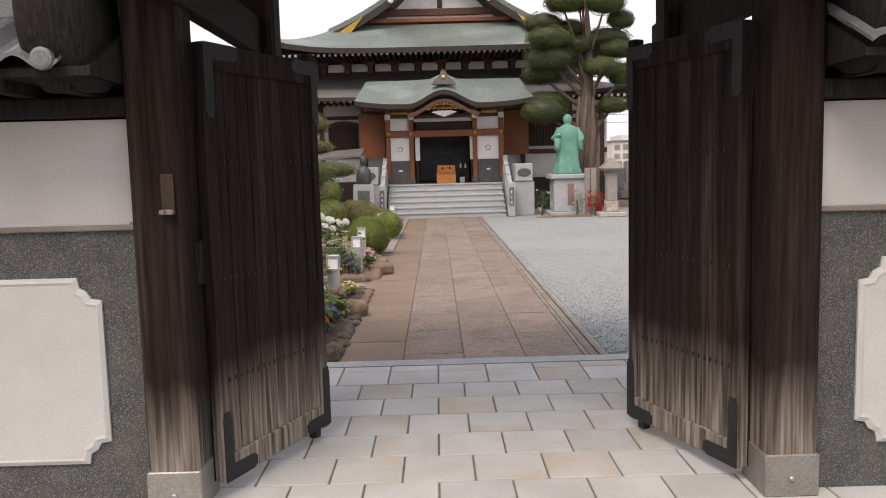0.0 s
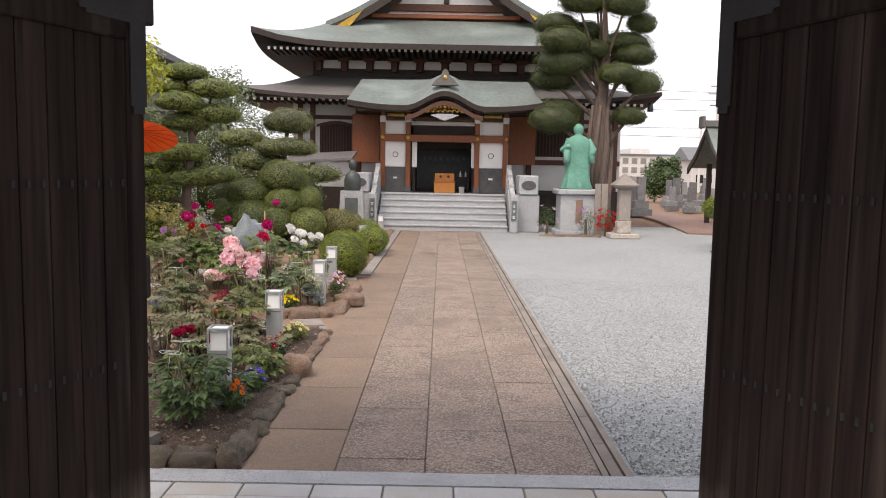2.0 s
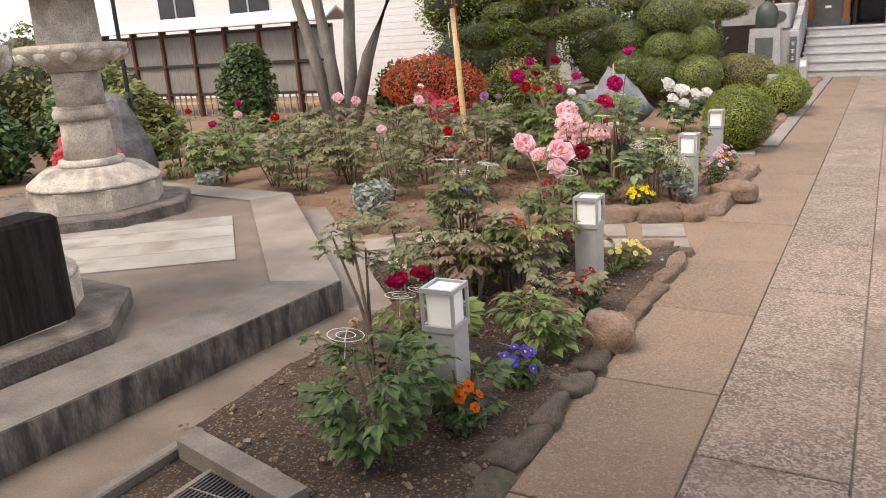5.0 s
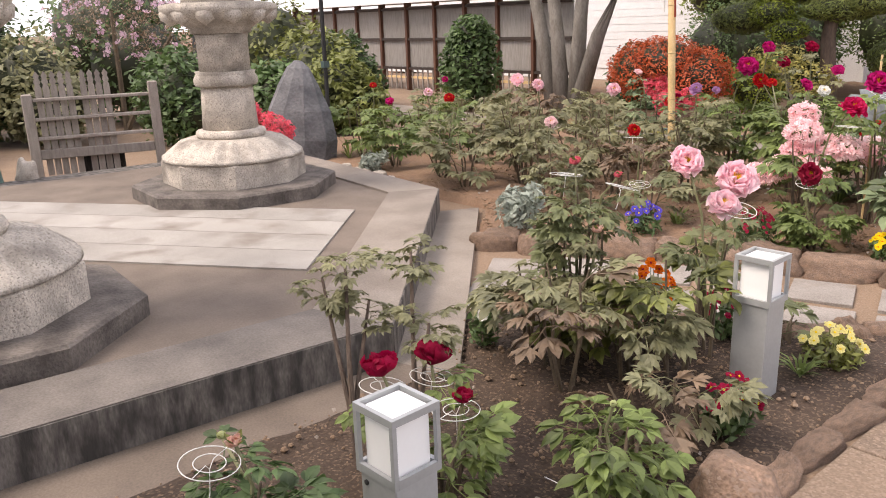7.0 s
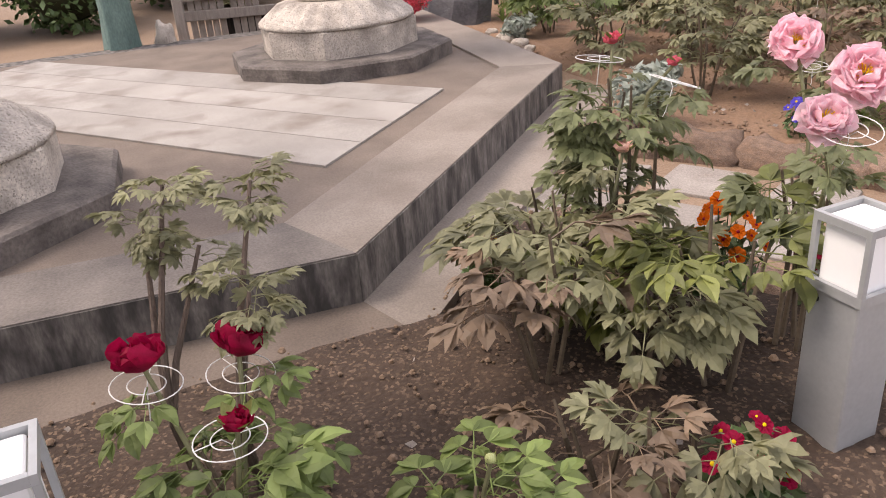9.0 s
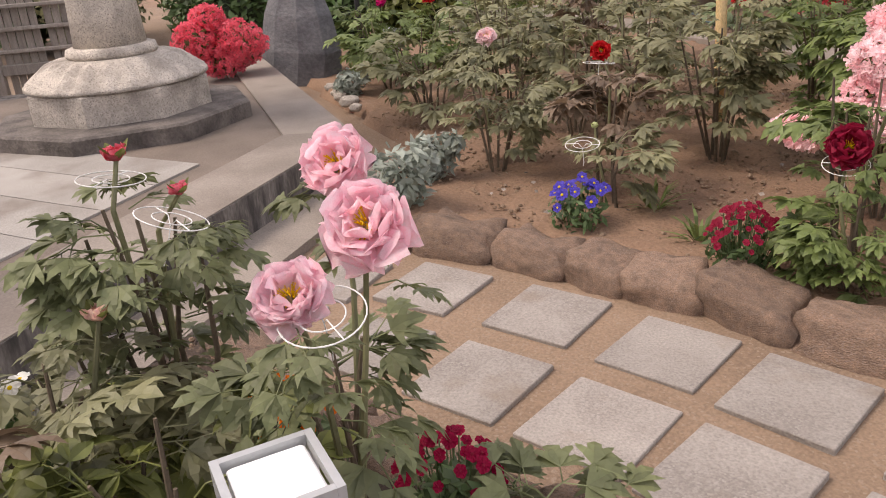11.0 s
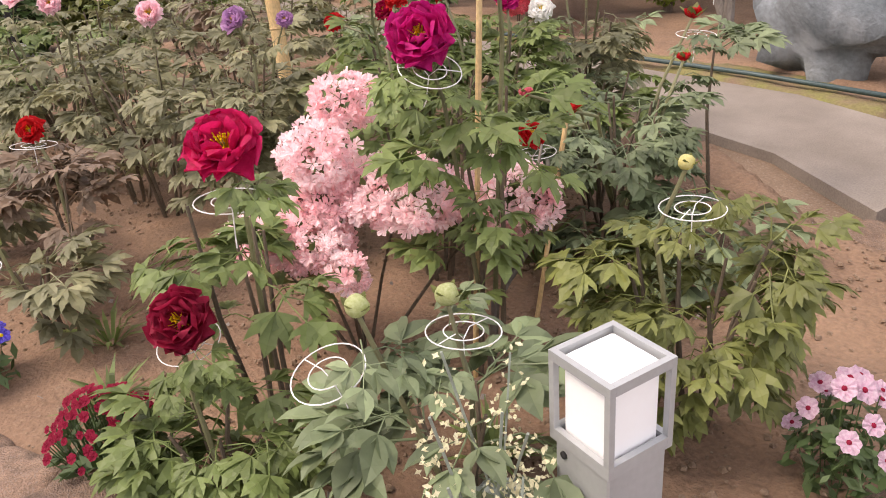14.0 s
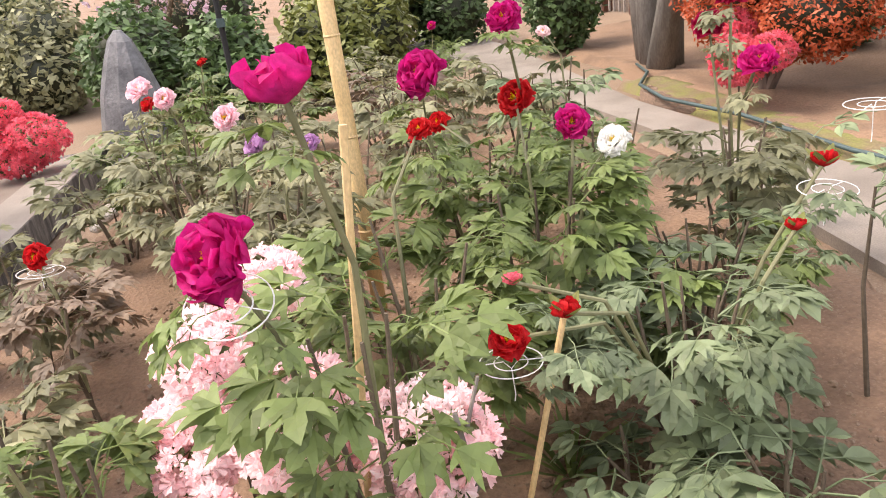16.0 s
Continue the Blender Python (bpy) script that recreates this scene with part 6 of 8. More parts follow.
part("roof_board", Mesh().rings([[(x, 21.9, 2.02), (x, 21.9, 2.06), (x, 22.33, 2.3), (x, 22.8, 2.06), (x, 22.8, 2.02), (x, 22.33, 2.25)] for x in (-20.2, -9.7)]), "white_wall", fence, "pale board fence roof")
house = thing("house", "white boarded house with a dark roof behind the garden", "house")
part("wall", Mesh().box(-22, 27, 0, -8.4, 34, 4.9), "white_wall", house)
part("gable", Mesh().rings([[(-22, y, 4.9), (-8.4, y, 4.9), (-15, y, 8.2)] for y in (27.0, 34.0)]), "white_wall", house)
part("wall", Mesh().box(-8.3, 28.5, 0, -6.8, 33, 3.4), "white_wall", house)
for sx in (-1, 1):
    part("roof", Mesh().rings([[(-15 + sx * 7.4, y, 5.0), (-15, y, 8.75), (-15, y, 8.5), (-15 + sx * 7.4, y, 4.78)] for y in (26.2, 34.8)]), "iron", house, "dark sloping roof")
    part("barge_board", Mesh().rings([[(-15 + sx * 7.4, y, 4.94), (-15, y, 8.66), (-15, y, 8.3), (-15 + sx * 7.4, y, 4.66)] for y in (26.12, 26.19)]), "iron", house)
part("roof", Mesh().rings([[(x, 28.0, 3.4), (x, 30.7, 4.4), (x, 33.4, 3.4)] for x in (-8.2, -6.4)]), "kawara", house)
for x in (-20, -17):
    for z in (0.9, 2.4):
        w = part("window", Mesh().box(x, 26.95, z, x + 1.5, 26.99, z + 1.1), "glass_dark", house)
        part("window_frame", Mesh().box(x - 0.05, 26.94, z - 0.05, x + 1.55, 26.985, z - 0.002), "lamp_metal", w)
        part("window_frame", Mesh().box(x + 0.72, 26.93, z, x + 0.78, 26.948, z + 1.1), "lamp_metal", w)
for i in range(26):
    z = 0.3 + i * 0.18
    part("board", Mesh().box(-14.0, 26.975, z, -8.4, 26.999, z + 0.172), "white_wall", house)
part("drain_pipe", Mesh().tube([(-9.65, 26.93, 0), (-9.65, 26.93, 3.9)], 0.05, 8), "iron", house)
bg = thing("bamboo_gate", "black framed gate with vertical bamboo slats", "gate", pose(-17.4, 18.7, 0, 0, 0, 90))
for x0, x1, z0, z1 in ((-0.75, -0.68, 0, 1.6), (0.68, 0.75, 0, 1.6), (-0.68, 0.68, 0.05, 0.13), (-0.68, 0.68, 1.5, 1.6)):
    part("frame", Mesh().box(x0, -0.03, z0, x1, 0.03, z1), "black_base", bg)
for i in range(16):
    x = -0.64 + i * 0.0845
    part("slat", Mesh().tube([(x, 0, 0.131), (x, 0, 1.499)], 0.022, 6), "bamboo", bg)

# wooden rack with grave boards, bronze figure, black pole, spot lamp
rk = thing("tablet_rack", "weathered grey wooden rack holding tall grave boards", "rack", pose(-8.45, 12.75, 0, 0, 0, 73))
for x in (-0.62, 0.62):
    part("post", Mesh().box(x - 0.05, -0.05, 0, x + 0.05, 0.05, 1.05 if x > 0 else 0.98, 0.01), "rack_wood", rk)
for z, h in ((0.3, 0.1), (0.5, 0.035), (0.7, 0.035), (0.9, 0.035)):
    part("rail", Mesh().box(-0.569, -0.03, z, 0.569, 0.02, z + h, 0.006), "rack_wood", rk)
for i in range(9):
    x = -0.5 + i * 0.075 + (0.06 if i > 4 else 0)
    prof = [(-0.032, 0.0), (0.032, 0.0), (0.032, 1.0), (0.02, 1.03), (0.034, 1.06), (0.02, 1.1), (0.03, 1.13), (0, 1.18), (-0.03, 1.13), (-0.02, 1.1), (-0.034, 1.06), (-0.02, 1.03), (-0.032, 1.0)]
    part("grave_board", Mesh().rings([[(x + a, yy, 0.12 + z * 0.92) for a, z in prof] for yy in (0.03, 0.045)]), "rack_wood", rk)
part("stump", Mesh().box(-0.2, 0.1, 0, 0.25, 0.35, 0.35, 0.02), "gate_wood_dark", rk)


def robed_figure(name, x, y, z, h, material, label, turn=0):
    """A robed standing statue as one plain shape."""
    mb, n = Mesh(), 28
    prof = [(0.0, 0.19, 0.17), (0.02, 0.2, 0.175), (0.1, 0.175, 0.155), (0.25, 0.155, 0.135), (0.4, 0.165, 0.135), (0.5, 0.17, 0.135), (0.62, 0.17, 0.135), (0.7, 0.165, 0.13), (0.765, 0.145, 0.115), (0.8, 0.095, 0.085), (0.825, 0.048, 0.05), (0.845, 0.046, 0.05), (0.862, 0.056, 0.06), (0.9, 0.066, 0.07), (0.945, 0.064, 0.068), (0.98, 0.04, 0.045), (1.0, 0.008, 0.008)]
    rows = []
    for t, rx, ry in prof:
        row = []
        for j in range(n):
            a = 2 * math.pi * j / n
            fold = 1 + (0.15 * math.sin(a * 7 + t * 4) * (1 - t / 0.85) if t < 0.82 else 0)
            row.append((rx * h * fold * math.cos(a), ry * h * fold * math.sin(a), t * h))
        rows.append(row)
    mb.rings(rows)
    for sx in (-1, 1):
        mb.tube([(sx * 0.12 * h, 0, 0.76 * h), (sx * 0.19 * h, -0.02 * h, 0.6 * h), (sx * 0.16 * h, -0.13 * h, (0.66 if sx < 0 else 0.53) * h)], [0.05 * h, 0.06 * h, 0.032 * h], 10)
        mb.rings([[(sx * 0.165 * h + 0.045 * h * math.cos(a), -0.06 * h + 0.07 * h * math.sin(a), zz * h) for a in [2 * math.pi * k / 8 for k in range(8)]] for zz in (0.4, 0.5, 0.6)])
    return solid(name, mb, material, label, "statue", m=pose(x, y, z, 0, 0, turn), smooth=True)


pd = thing("statue_pedestal", "pale stone pedestal with a dark plate", "pedestal", pose(4.77, 29.5, 0))
part("block", Mesh().box(-0.55, -0.5, 0.12, 0.55, 0.5, 1.2, 0.02), "granite", pd)
part("foot", Mesh().box(-0.72, -0.65, 0, 0.72, 0.65, 0.119, 0.02), "granite", pd)
part("top_slab", Mesh().box(-0.66, -0.6, 1.201, 0.66, 0.6, 1.36, 0.03), "granite", pd)
part("plate", Mesh().box(-0.09, -0.52, 0.35, 0.11, -0.501, 1.05, 0.006), "brick_red", pd)
robed_figure("monk_statue", 4.77, 29.5, 1.36, 2.0, "bronze_green", "green patinated bronze statue of a robed figure on the pedestal", 10).scale = (1.18, 1, 1)
robed_figure("bronze_figure", -8.25, 11.55, 0.0, 2.1, "bronze_grey", "blue-green bronze robed figure behind the platform").scale = (0.5, 0.5, 1)
solid("stone_animal", blob_rock(21, 0.12, 0.1, 0.2, 0.9, 0.25), "stone_pale", "small pale carved stone animal", "figurine", m=pose(-8.2, 11.95, 0.19), smooth=True)
bp = thing("bust_pedestal", "pale stone pedestal with a dark plate beside the steps", "pedestal", pose(-2.0, 28.3, 0))
part("block", Mesh().rings([[(-0.36 * s, -0.3 * s, z), (0.36 * s, -0.3 * s, z), (0.36 * s, 0.3 * s, z), (-0.36 * s, 0.3 * s, z)] for z, s in ((0, 1.05), (1.22, 0.88))]), "granite", bp)
part("plate", Mesh().box(-0.19, -0.3, 0.55, 0.19, -0.285, 1.02, 0.004), "slate", bp)
bm_ = Mesh().lathe([(0.25, 0), (0.28, 0.1), (0.28, 0.3), (0.24, 0.46), (0.15, 0.54), (0.075, 0.58), (0.075, 0.61), (0.115, 0.66), (0.135, 0.74), (0.125, 0.83), (0.075, 0.9), (0.01, 0.915)], 18)
solid("bust", bm_, "bronze_dark", "dark bronze bust on the stone pedestal", "statue", m=pose(-2.0, 28.3, 1.22), smooth=True).scale = (0.88, 0.75, 1)
part("side_roof", Mesh().rings([[(x, 29.9, z), (x, 31.4, z + 0.25), (x, 31.4, z + 0.17), (x, 29.9, z - 0.08)] for x, z in ((-5.2, 1.8), (-4.4, 1.98), (-3.4, 2.12), (-2.2, 2.2))]), "roof_grey", temple, "low grey side roof beside the steps")
for x in (-5.0, -2.3):
    part("side_post", Mesh().box(x, 30.5, 0, x + 0.12, 30.62, 2.0), "temple_dark", temple)
pole = thing("lamp_pole", "thin black metal garden pole", "pole", pose(-8.45, 15.7, 0))
part("shaft", Mesh().tube([(0, 0, 0), (0, 0, 2.6)], 0.028, 8), "iron", pole)
part("clamp", Mesh().box(-0.04, -0.04, 1.05, 0.04, 0.04, 1.13), "hose", pole)
spot = thing("spot_lamp", "small grey metal ground spot lamp", "lamp", pose(-7.25, 15.6, 0.05))
part("stand", Mesh().box(-0.03, -0.03, 0, 0.03, 0.03, 0.2), "iron", spot)
part("head", Mesh().lathe([(0.07, 0), (0.1, 0.06), (0.1, 0.2), (0.06, 0.24)], 14), "lamp_metal", spot, m=pose(0, 0, 0.18, 25, 0, 30), smooth=True)

# ---- right of the yard ----
sl = thing("small_lantern", "small weathered stone lantern with a curved roof", "lantern", pose(5.9, 28.0, 0))
part("base", Mesh().box(-0.42, -0.35, 0, 0.42, 0.35, 0.14, 0.02), "stone_pale", sl)
part("foot", Mesh().box(-0.2, -0.18, 0.141, 0.2, 0.18, 0.5, 0.02), "stone_pale", sl)
part("house", Mesh().box(-0.17, -0.16, 0.501, 0.17, 0.16, 1.4, 0.02), "rack_wood", sl)
part("roof", Mesh().lathe([(0.2, 1.401), (0.48, 1.5), (0.5, 1.54), (0.3, 1.66), (0.1, 1.82), (0.03, 1.86)], 4, turn=math.pi / 4), "rack_wood", sl)
for x in (5.3, 5.5):
    solid("wooden_marker", Mesh().box(-0.09, -0.03, 0, 0.09, 0.03, 1.55, 0.01), "rack_wood", "grey wooden marker board beside the tree", "marker", m=pose(x, 28.8, 0, 0, 0, 0))
for x, lab, col in ((5.5, "red rose bush at the statue's foot", "fl_scarlet"), (3.75, "thin rose bush with pale buds", "fl_mauve"), (4.9, "low green rose bush", "fl_lilac")):
    b = azalea("rose_bush", x, 28.45, [(0, 0, 0.5, 0.3, 0.25, 0.4)], 600, 26 if col == "fl_scarlet" else 7, 0.075, col, lab, "leaf_deep")
rock_line([(3.5, 28.2), (5.3, 28.15)], 0.3, 0.15, 0.14, "small stone edging round the statue bed")
shrub("round_hedge", 8.0, 24.9, [(0.1, 0.2, 1.05, 0.85, 0.75, 0.42)], 7000, 0.045, "hedge_bright", "yellow-green clipped round shrub on the gravel", "hedge")
shrub("round_hedge", 8.5, 24.2, [(0.1, 0, 0.58, 0.8, 0.6, 0.42)], 7000, 0.045, "hedge_olive", "olive clipped mound shrub on the gravel", "hedge")
bf = thing("bamboo_fence", "low pale bamboo fence beside the clipped shrubs", "fence", pose(9.15, 25.0, 0))
for i in range(9):
    part("picket", Mesh().tube([(0.1 * i, -0.06 * i, 0), (0.1 * i, -0.06 * i, 0.86)], 0.018, 6), "bamboo", bf)
for z in (0.2, 0.48, 0.76):
    part("rail", Mesh().tube([(-0.05, 0.06, z), (0.9, -0.51, z)], 0.02, 6), "bamboo", bf)
rock_line([(7.2, 24.2), (8.2, 23.9), (9.4, 24.0)], 0.4, 0.2, 0.16, "low stone edging round a clipped shrub")
hut = thing("bell_hut", "small open pavilion with a green copper gable roof", "pavilion", pose(11.6, 33.0, 0))
for x in (-0.9, 1.6):
    for y in (-0.2, 2.2):
        part("post", Mesh().box(x, y, 0, x + 0.16, y + 0.16, 2.3), "temple_dark", hut)
part("beam", Mesh().box(-1.1, -0.2, 2.2, 2.0, 0.0, 2.4), "temple_dark", hut)
for sgn in (-1, 1):
    part("roof_slope", Mesh().rings([[(x, 1.1 + sgn * 1.9 * (1 - u), 2.25 + 1.4 * (0.6 * u + 0.4 * u * u) - (0.0 if k else 0)) for u in (0, 0.25, 0.5, 0.75, 1)] + [(x, 1.1 + sgn * 1.9 * (1 - u), 2.13 + 1.4 * (0.6 * u + 0.4 * u * u)) for u in (1, 0.75, 0.5, 0.25, 0)] for k, x in enumerate((-1.4, 3.0))]), "copper_roof", hut, "green copper roof slope")
part("ridge", Mesh().box(-1.5, 0.95, 3.6, 3.1, 1.25, 3.85, 0.03), "roof_grey", hut)
part("ridge_end", Mesh().box(-1.62, 0.85, 3.55, -1.505, 1.35, 4.0, 0.04), "roof_grey", hut)
for sgn in (-1, 1):
    part("barge_board", Mesh().rings([[(x, 1.1 + sgn * 1.9 * (1 - u), 2.12 + 1.4 * (0.6 * u + 0.4 * u * u)) for u in (0, 0.5, 1)] + [(x, 1.1 + sgn * 1.9 * (1 - u), 1.9 + 1.4 * (0.6 * u + 0.4 * u * u)) for u in (1, 0.5, 0)] for x in (-1.45, -1.38)]), "temple_dark", hut)
shrine = thing("stone_shrine", "black polished shrine with a pale flat roof in the graveyard", "shrine", pose(12.0, 30.0, 0))
part("base", Mesh().box(-0.75, -0.5, 0, 0.75, 0.6, 0.5, 0.03), "tomb", shrine)
part("body", Mesh().box(-0.5, -0.3, 0.501, 0.5, 0.4, 2.62, 0.02), "black_base", shrine)
part("door", Mesh().box(-0.24, -0.33, 0.7, 0.24, -0.302, 2.2, 0.01), "iron", shrine)
part("roof", Mesh().rings([[(-0.8 * k, -0.6 * k, z), (0.8 * k, -0.6 * k, z), (0.8 * k, 0.7 * k, z), (-0.8 * k, 0.7 * k, z)] for z, k in ((2.621, 0.9), (2.7, 1.0), (2.76, 1.0), (2.86, 0.72))]), "granite", shrine, "pale stone slab roof")
part("finial", Mesh().lathe([(0.14, 2.861), (0.16, 2.92), (0.08, 3.0), (0.02, 3.05)], 12), "granite", shrine)
sheet("cemetery_walk", [(9.4, 29.6), (11.4, 34.2), (11.2, 44), (9.6, 44), (9.2, 36), (8.4, 30)], -0.02, 0.05, "brick_red", "low reddish paved walk into the graveyard", "pavement")
grave = thing("gravestone", "grey polished family gravestone", "gravestone", pose(9.4, 40, 0), "gravestones")
part("plinth", Mesh().box(-0.45, -0.4, 0, 0.45, 0.4, 0.35, 0.02), "tomb", grave)
part("step", Mesh().box(-0.32, -0.3, 0.351, 0.32, 0.3, 0.7, 0.02), "tomb", grave)
part("shaft", Mesh().box(-0.18, -0.17, 0.701, 0.18, 0.17, 1.75, 0.02), "tomb", grave)
gr = random.Random(5)
for i in range(46):
    x, y = gr.uniform(8.8, 22), gr.uniform(37, 60)
    if 9.2 < x < 11.3 and y < 45:
        continue
    s = gr.uniform(0.65, 1.05)
    copy_thing(grave, Matrix.LocRotScale((x, y, 0), Euler((0, 0, gr.uniform(-0.1, 0.1))), (1, 1, 1))).scale = (s * gr.uniform(0.8, 1.2), s, s)
far = thing("apartment_building", "pale far apartment block with rows of windows", "building", pose(32, 118, 0))
part("wall", Mesh().box(-6, 0, 0, 3.3, 10, 4.5), "building", far)
part("roof", Mesh().box(-6.2, -0.2, 4.5, 3.5, 10, 4.7), "tomb", far)
part("tower", Mesh().box(-4.4, 1, 4.7, -1.6, 9, 5.5), "building", far)
for i in range(7):
    for k in range(3):
        part("window", Mesh().box(-5.7 + i * 1.28, -0.05, 0.7 + k * 1.3, -4.9 + i * 1.28, -0.005, 1.5 + k * 1.3), "post_cover", far)
hr = random.Random(3)
for i in range(16):
    x, y = hr.uniform(12, 90), hr.uniform(70, 110)
    w, hh = hr.uniform(4, 8), hr.uniform(2.4, 4.2)
    hs = thing("far_house", "small distant house with a grey roof", "house", pose(x, y, 0), "far houses")
    part("wall", Mesh().box(-w / 2, 0, 0, w / 2, 6, hh), "building", hs)
    part("roof", Mesh().rings([[(xx, -0.5, hh), (xx, 3, hh + 1.5), (xx, 6.5, hh)] for xx in (-w / 2 - 0.4, w / 2 + 0.4)]), "kawara", hs)
    for k in range(3):
        part("window", Mesh().box(-w / 2 + 0.6 + k * w / 3.4, -0.05, 1.0, -w / 2 + 1.4 + k * w / 3.4, -0.005, 1.9), "glass_dark", hs)
for i in range(9):
    x, y = hr.uniform(14, 40), hr.uniform(48, 66)
    shrub("distant_tree", x, y, [(0, 0, 1.5, 0.9, 0.9, 1.3), (0.3, 0, 2.4, 0.5, 0.5, 0.7)], 1400, 0.22, hr.choice(["leaf_deep", "hedge_bright", "hedge_dark"]), "small green tree beyond the graveyard", "tree")
up = thing("utility_pole", "concrete utility pole with crossarms", "pole", pose(29.8, 90, 0))
part("shaft", Mesh().tube([(0, 0, 0), (0, 0, 12.4)], [0.2, 0.13], 10), "building", up)
for z, w in ((11.2, 0.9), (10.4, 1.1), (9.2, 0.9), (7.4, 0.7)):
    part("crossarm", Mesh().box(-w, -0.2, z, w, -0.14, z + 0.12), "tomb", up)
part("transformer", Mesh().lathe([(0.25, 8.2), (0.28, 8.3), (0.28, 9.0), (0.22, 9.1)], 12), "tomb", up, m=pose(0.4, 0, 0))
up2 = thing("utility_pole", "thinner distant utility pole", "pole", pose(27.5, 88, 0))
part("shaft", Mesh().tube([(0, 0, 0), (0, 0, 8.0)], [0.14, 0.1], 8), "building", up2)
for k, (z, dz) in enumerate(((11.2, 0), (10.4, -0.5), (9.3, -0.6), (7.5, -1.0), (6.5, -0.5))):
    pts = [(x, 90 + (x - 31.6) * 0.05, z + dz * (31.6 - x) / 40 - 1.2 * math.sin(math.pi * ((x - 8) % 47) / 47) * 0.5) for x in range(0, 96, 4)]
    solid("power_line", Mesh().tube(pts, 0.02, 4), "iron", "black overhead power line", "cable", group="power lines")

# ---- peonies ----
def leaflet(mb, base, along, across, up, ln, wd, lobes):
    """One leaflet folded along its midrib; lobes: cut deeply into three points."""
    def at(u, v, w):
        return base + along * (u * ln) + across * (v * wd) + up * w * ln
    if lobes:
        mid = [at(0, 0, 0), at(0.34, 0, -0.01), at(0.5, 0, 0), at(0.75, 0, -0.02), at(1.0, 0, -0.13)]
        half = ((0.14, 0.13, 0.03), (0.32, 0.28, 0.06), (0.54, 0.45, 0.04), (0.8, 0.5, -0.07), (0.64, 0.31, 0.04), (0.54, 0.17, 0.05), (0.75, 0.19, 0.02))
        fs = [(0, 5, 1), (5, 6, 1), (6, 7, 9, 10), (7, 8, 9), (1, 6, 10), (1, 10, 2), (2, 10, 11), (2, 11, 3), (3, 11, 4)]
    else:
        mid = [at(0, 0, 0), at(0.3, 0, -0.01), at(0.65, 0, -0.01), at(1.0, 0, -0.14)]
        half = ((0.14, 0.14, 0.04), (0.36, 0.27, 0.07), (0.58, 0.27, 0.06), (0.8, 0.15, 0.0))
        fs = [(0, 4, 1), (4, 5, 1), (1, 5, 6), (1, 6, 2), (2, 6, 7), (2, 7, 3)]
    for s in (-1, 1):
        mb.add(mid + [at(u, s * v, w) for u, v, w in half], [f if s > 0 else f[::-1] for f in fs])


def peony_leaf(seed, lobes, droop):
    """A compound leaf of nine leaflets along a bending stalk; it grows along x."""
    r = random.Random(seed)
    mb = Mesh()
    pts = [Vector((0, 0, 0)), Vector((0.07, 0, 0.025)), Vector((0.13, 0, 0.028 - droop * 0.02))]
    mb.tube(pts, [0.0028, 0.0024, 0.002], 4)
    arms = [(pts[2], 0.0, 0.055), (pts[1] + (pts[2] - pts[1]) * 0.4, 50, 0.05), (pts[1] + (pts[2] - pts[1]) * 0.4, -50, 0.05)]
    for root, ang, ln in arms:
        a = radians(ang + r.uniform(-8, 8))
        d = Vector((math.cos(a), math.sin(a), -0.15 * droop)).normalized()
        tip = root + d * ln
        mb.tube([root, tip], [0.002, 0.0015], 3)
        for k, da in enumerate((0, 48, -48)):
            b = a + radians(da + r.uniform(-10, 10))
            al = Vector((math.cos(b), math.sin(b), -0.25 * droop + r.uniform(-0.25, 0.15))).normalized()
            ac = Vector((-math.sin(b), math.cos(b), r.uniform(-0.35, 0.35))).normalized()
            upv = al.cross(ac).normalized()
            L = r.uniform(0.088, 0.112) if k == 0 else r.uniform(0.066, 0.09)
            leaflet(mb, tip - al * 0.003, al, ac, upv, L, L * (1.0 if lobes else 0.95), lobes)
    return mb


LEAVES = {}


def leaf_mesh(material, lobes, k, droop):
    key = (material, lobes, k, droop)
    if key not in LEAVES:
        LEAVES[key] = peony_leaf(k * 13 + (5 if lobes else 1), lobes, droop).mesh("leaf", material)
    return LEAVES[key]


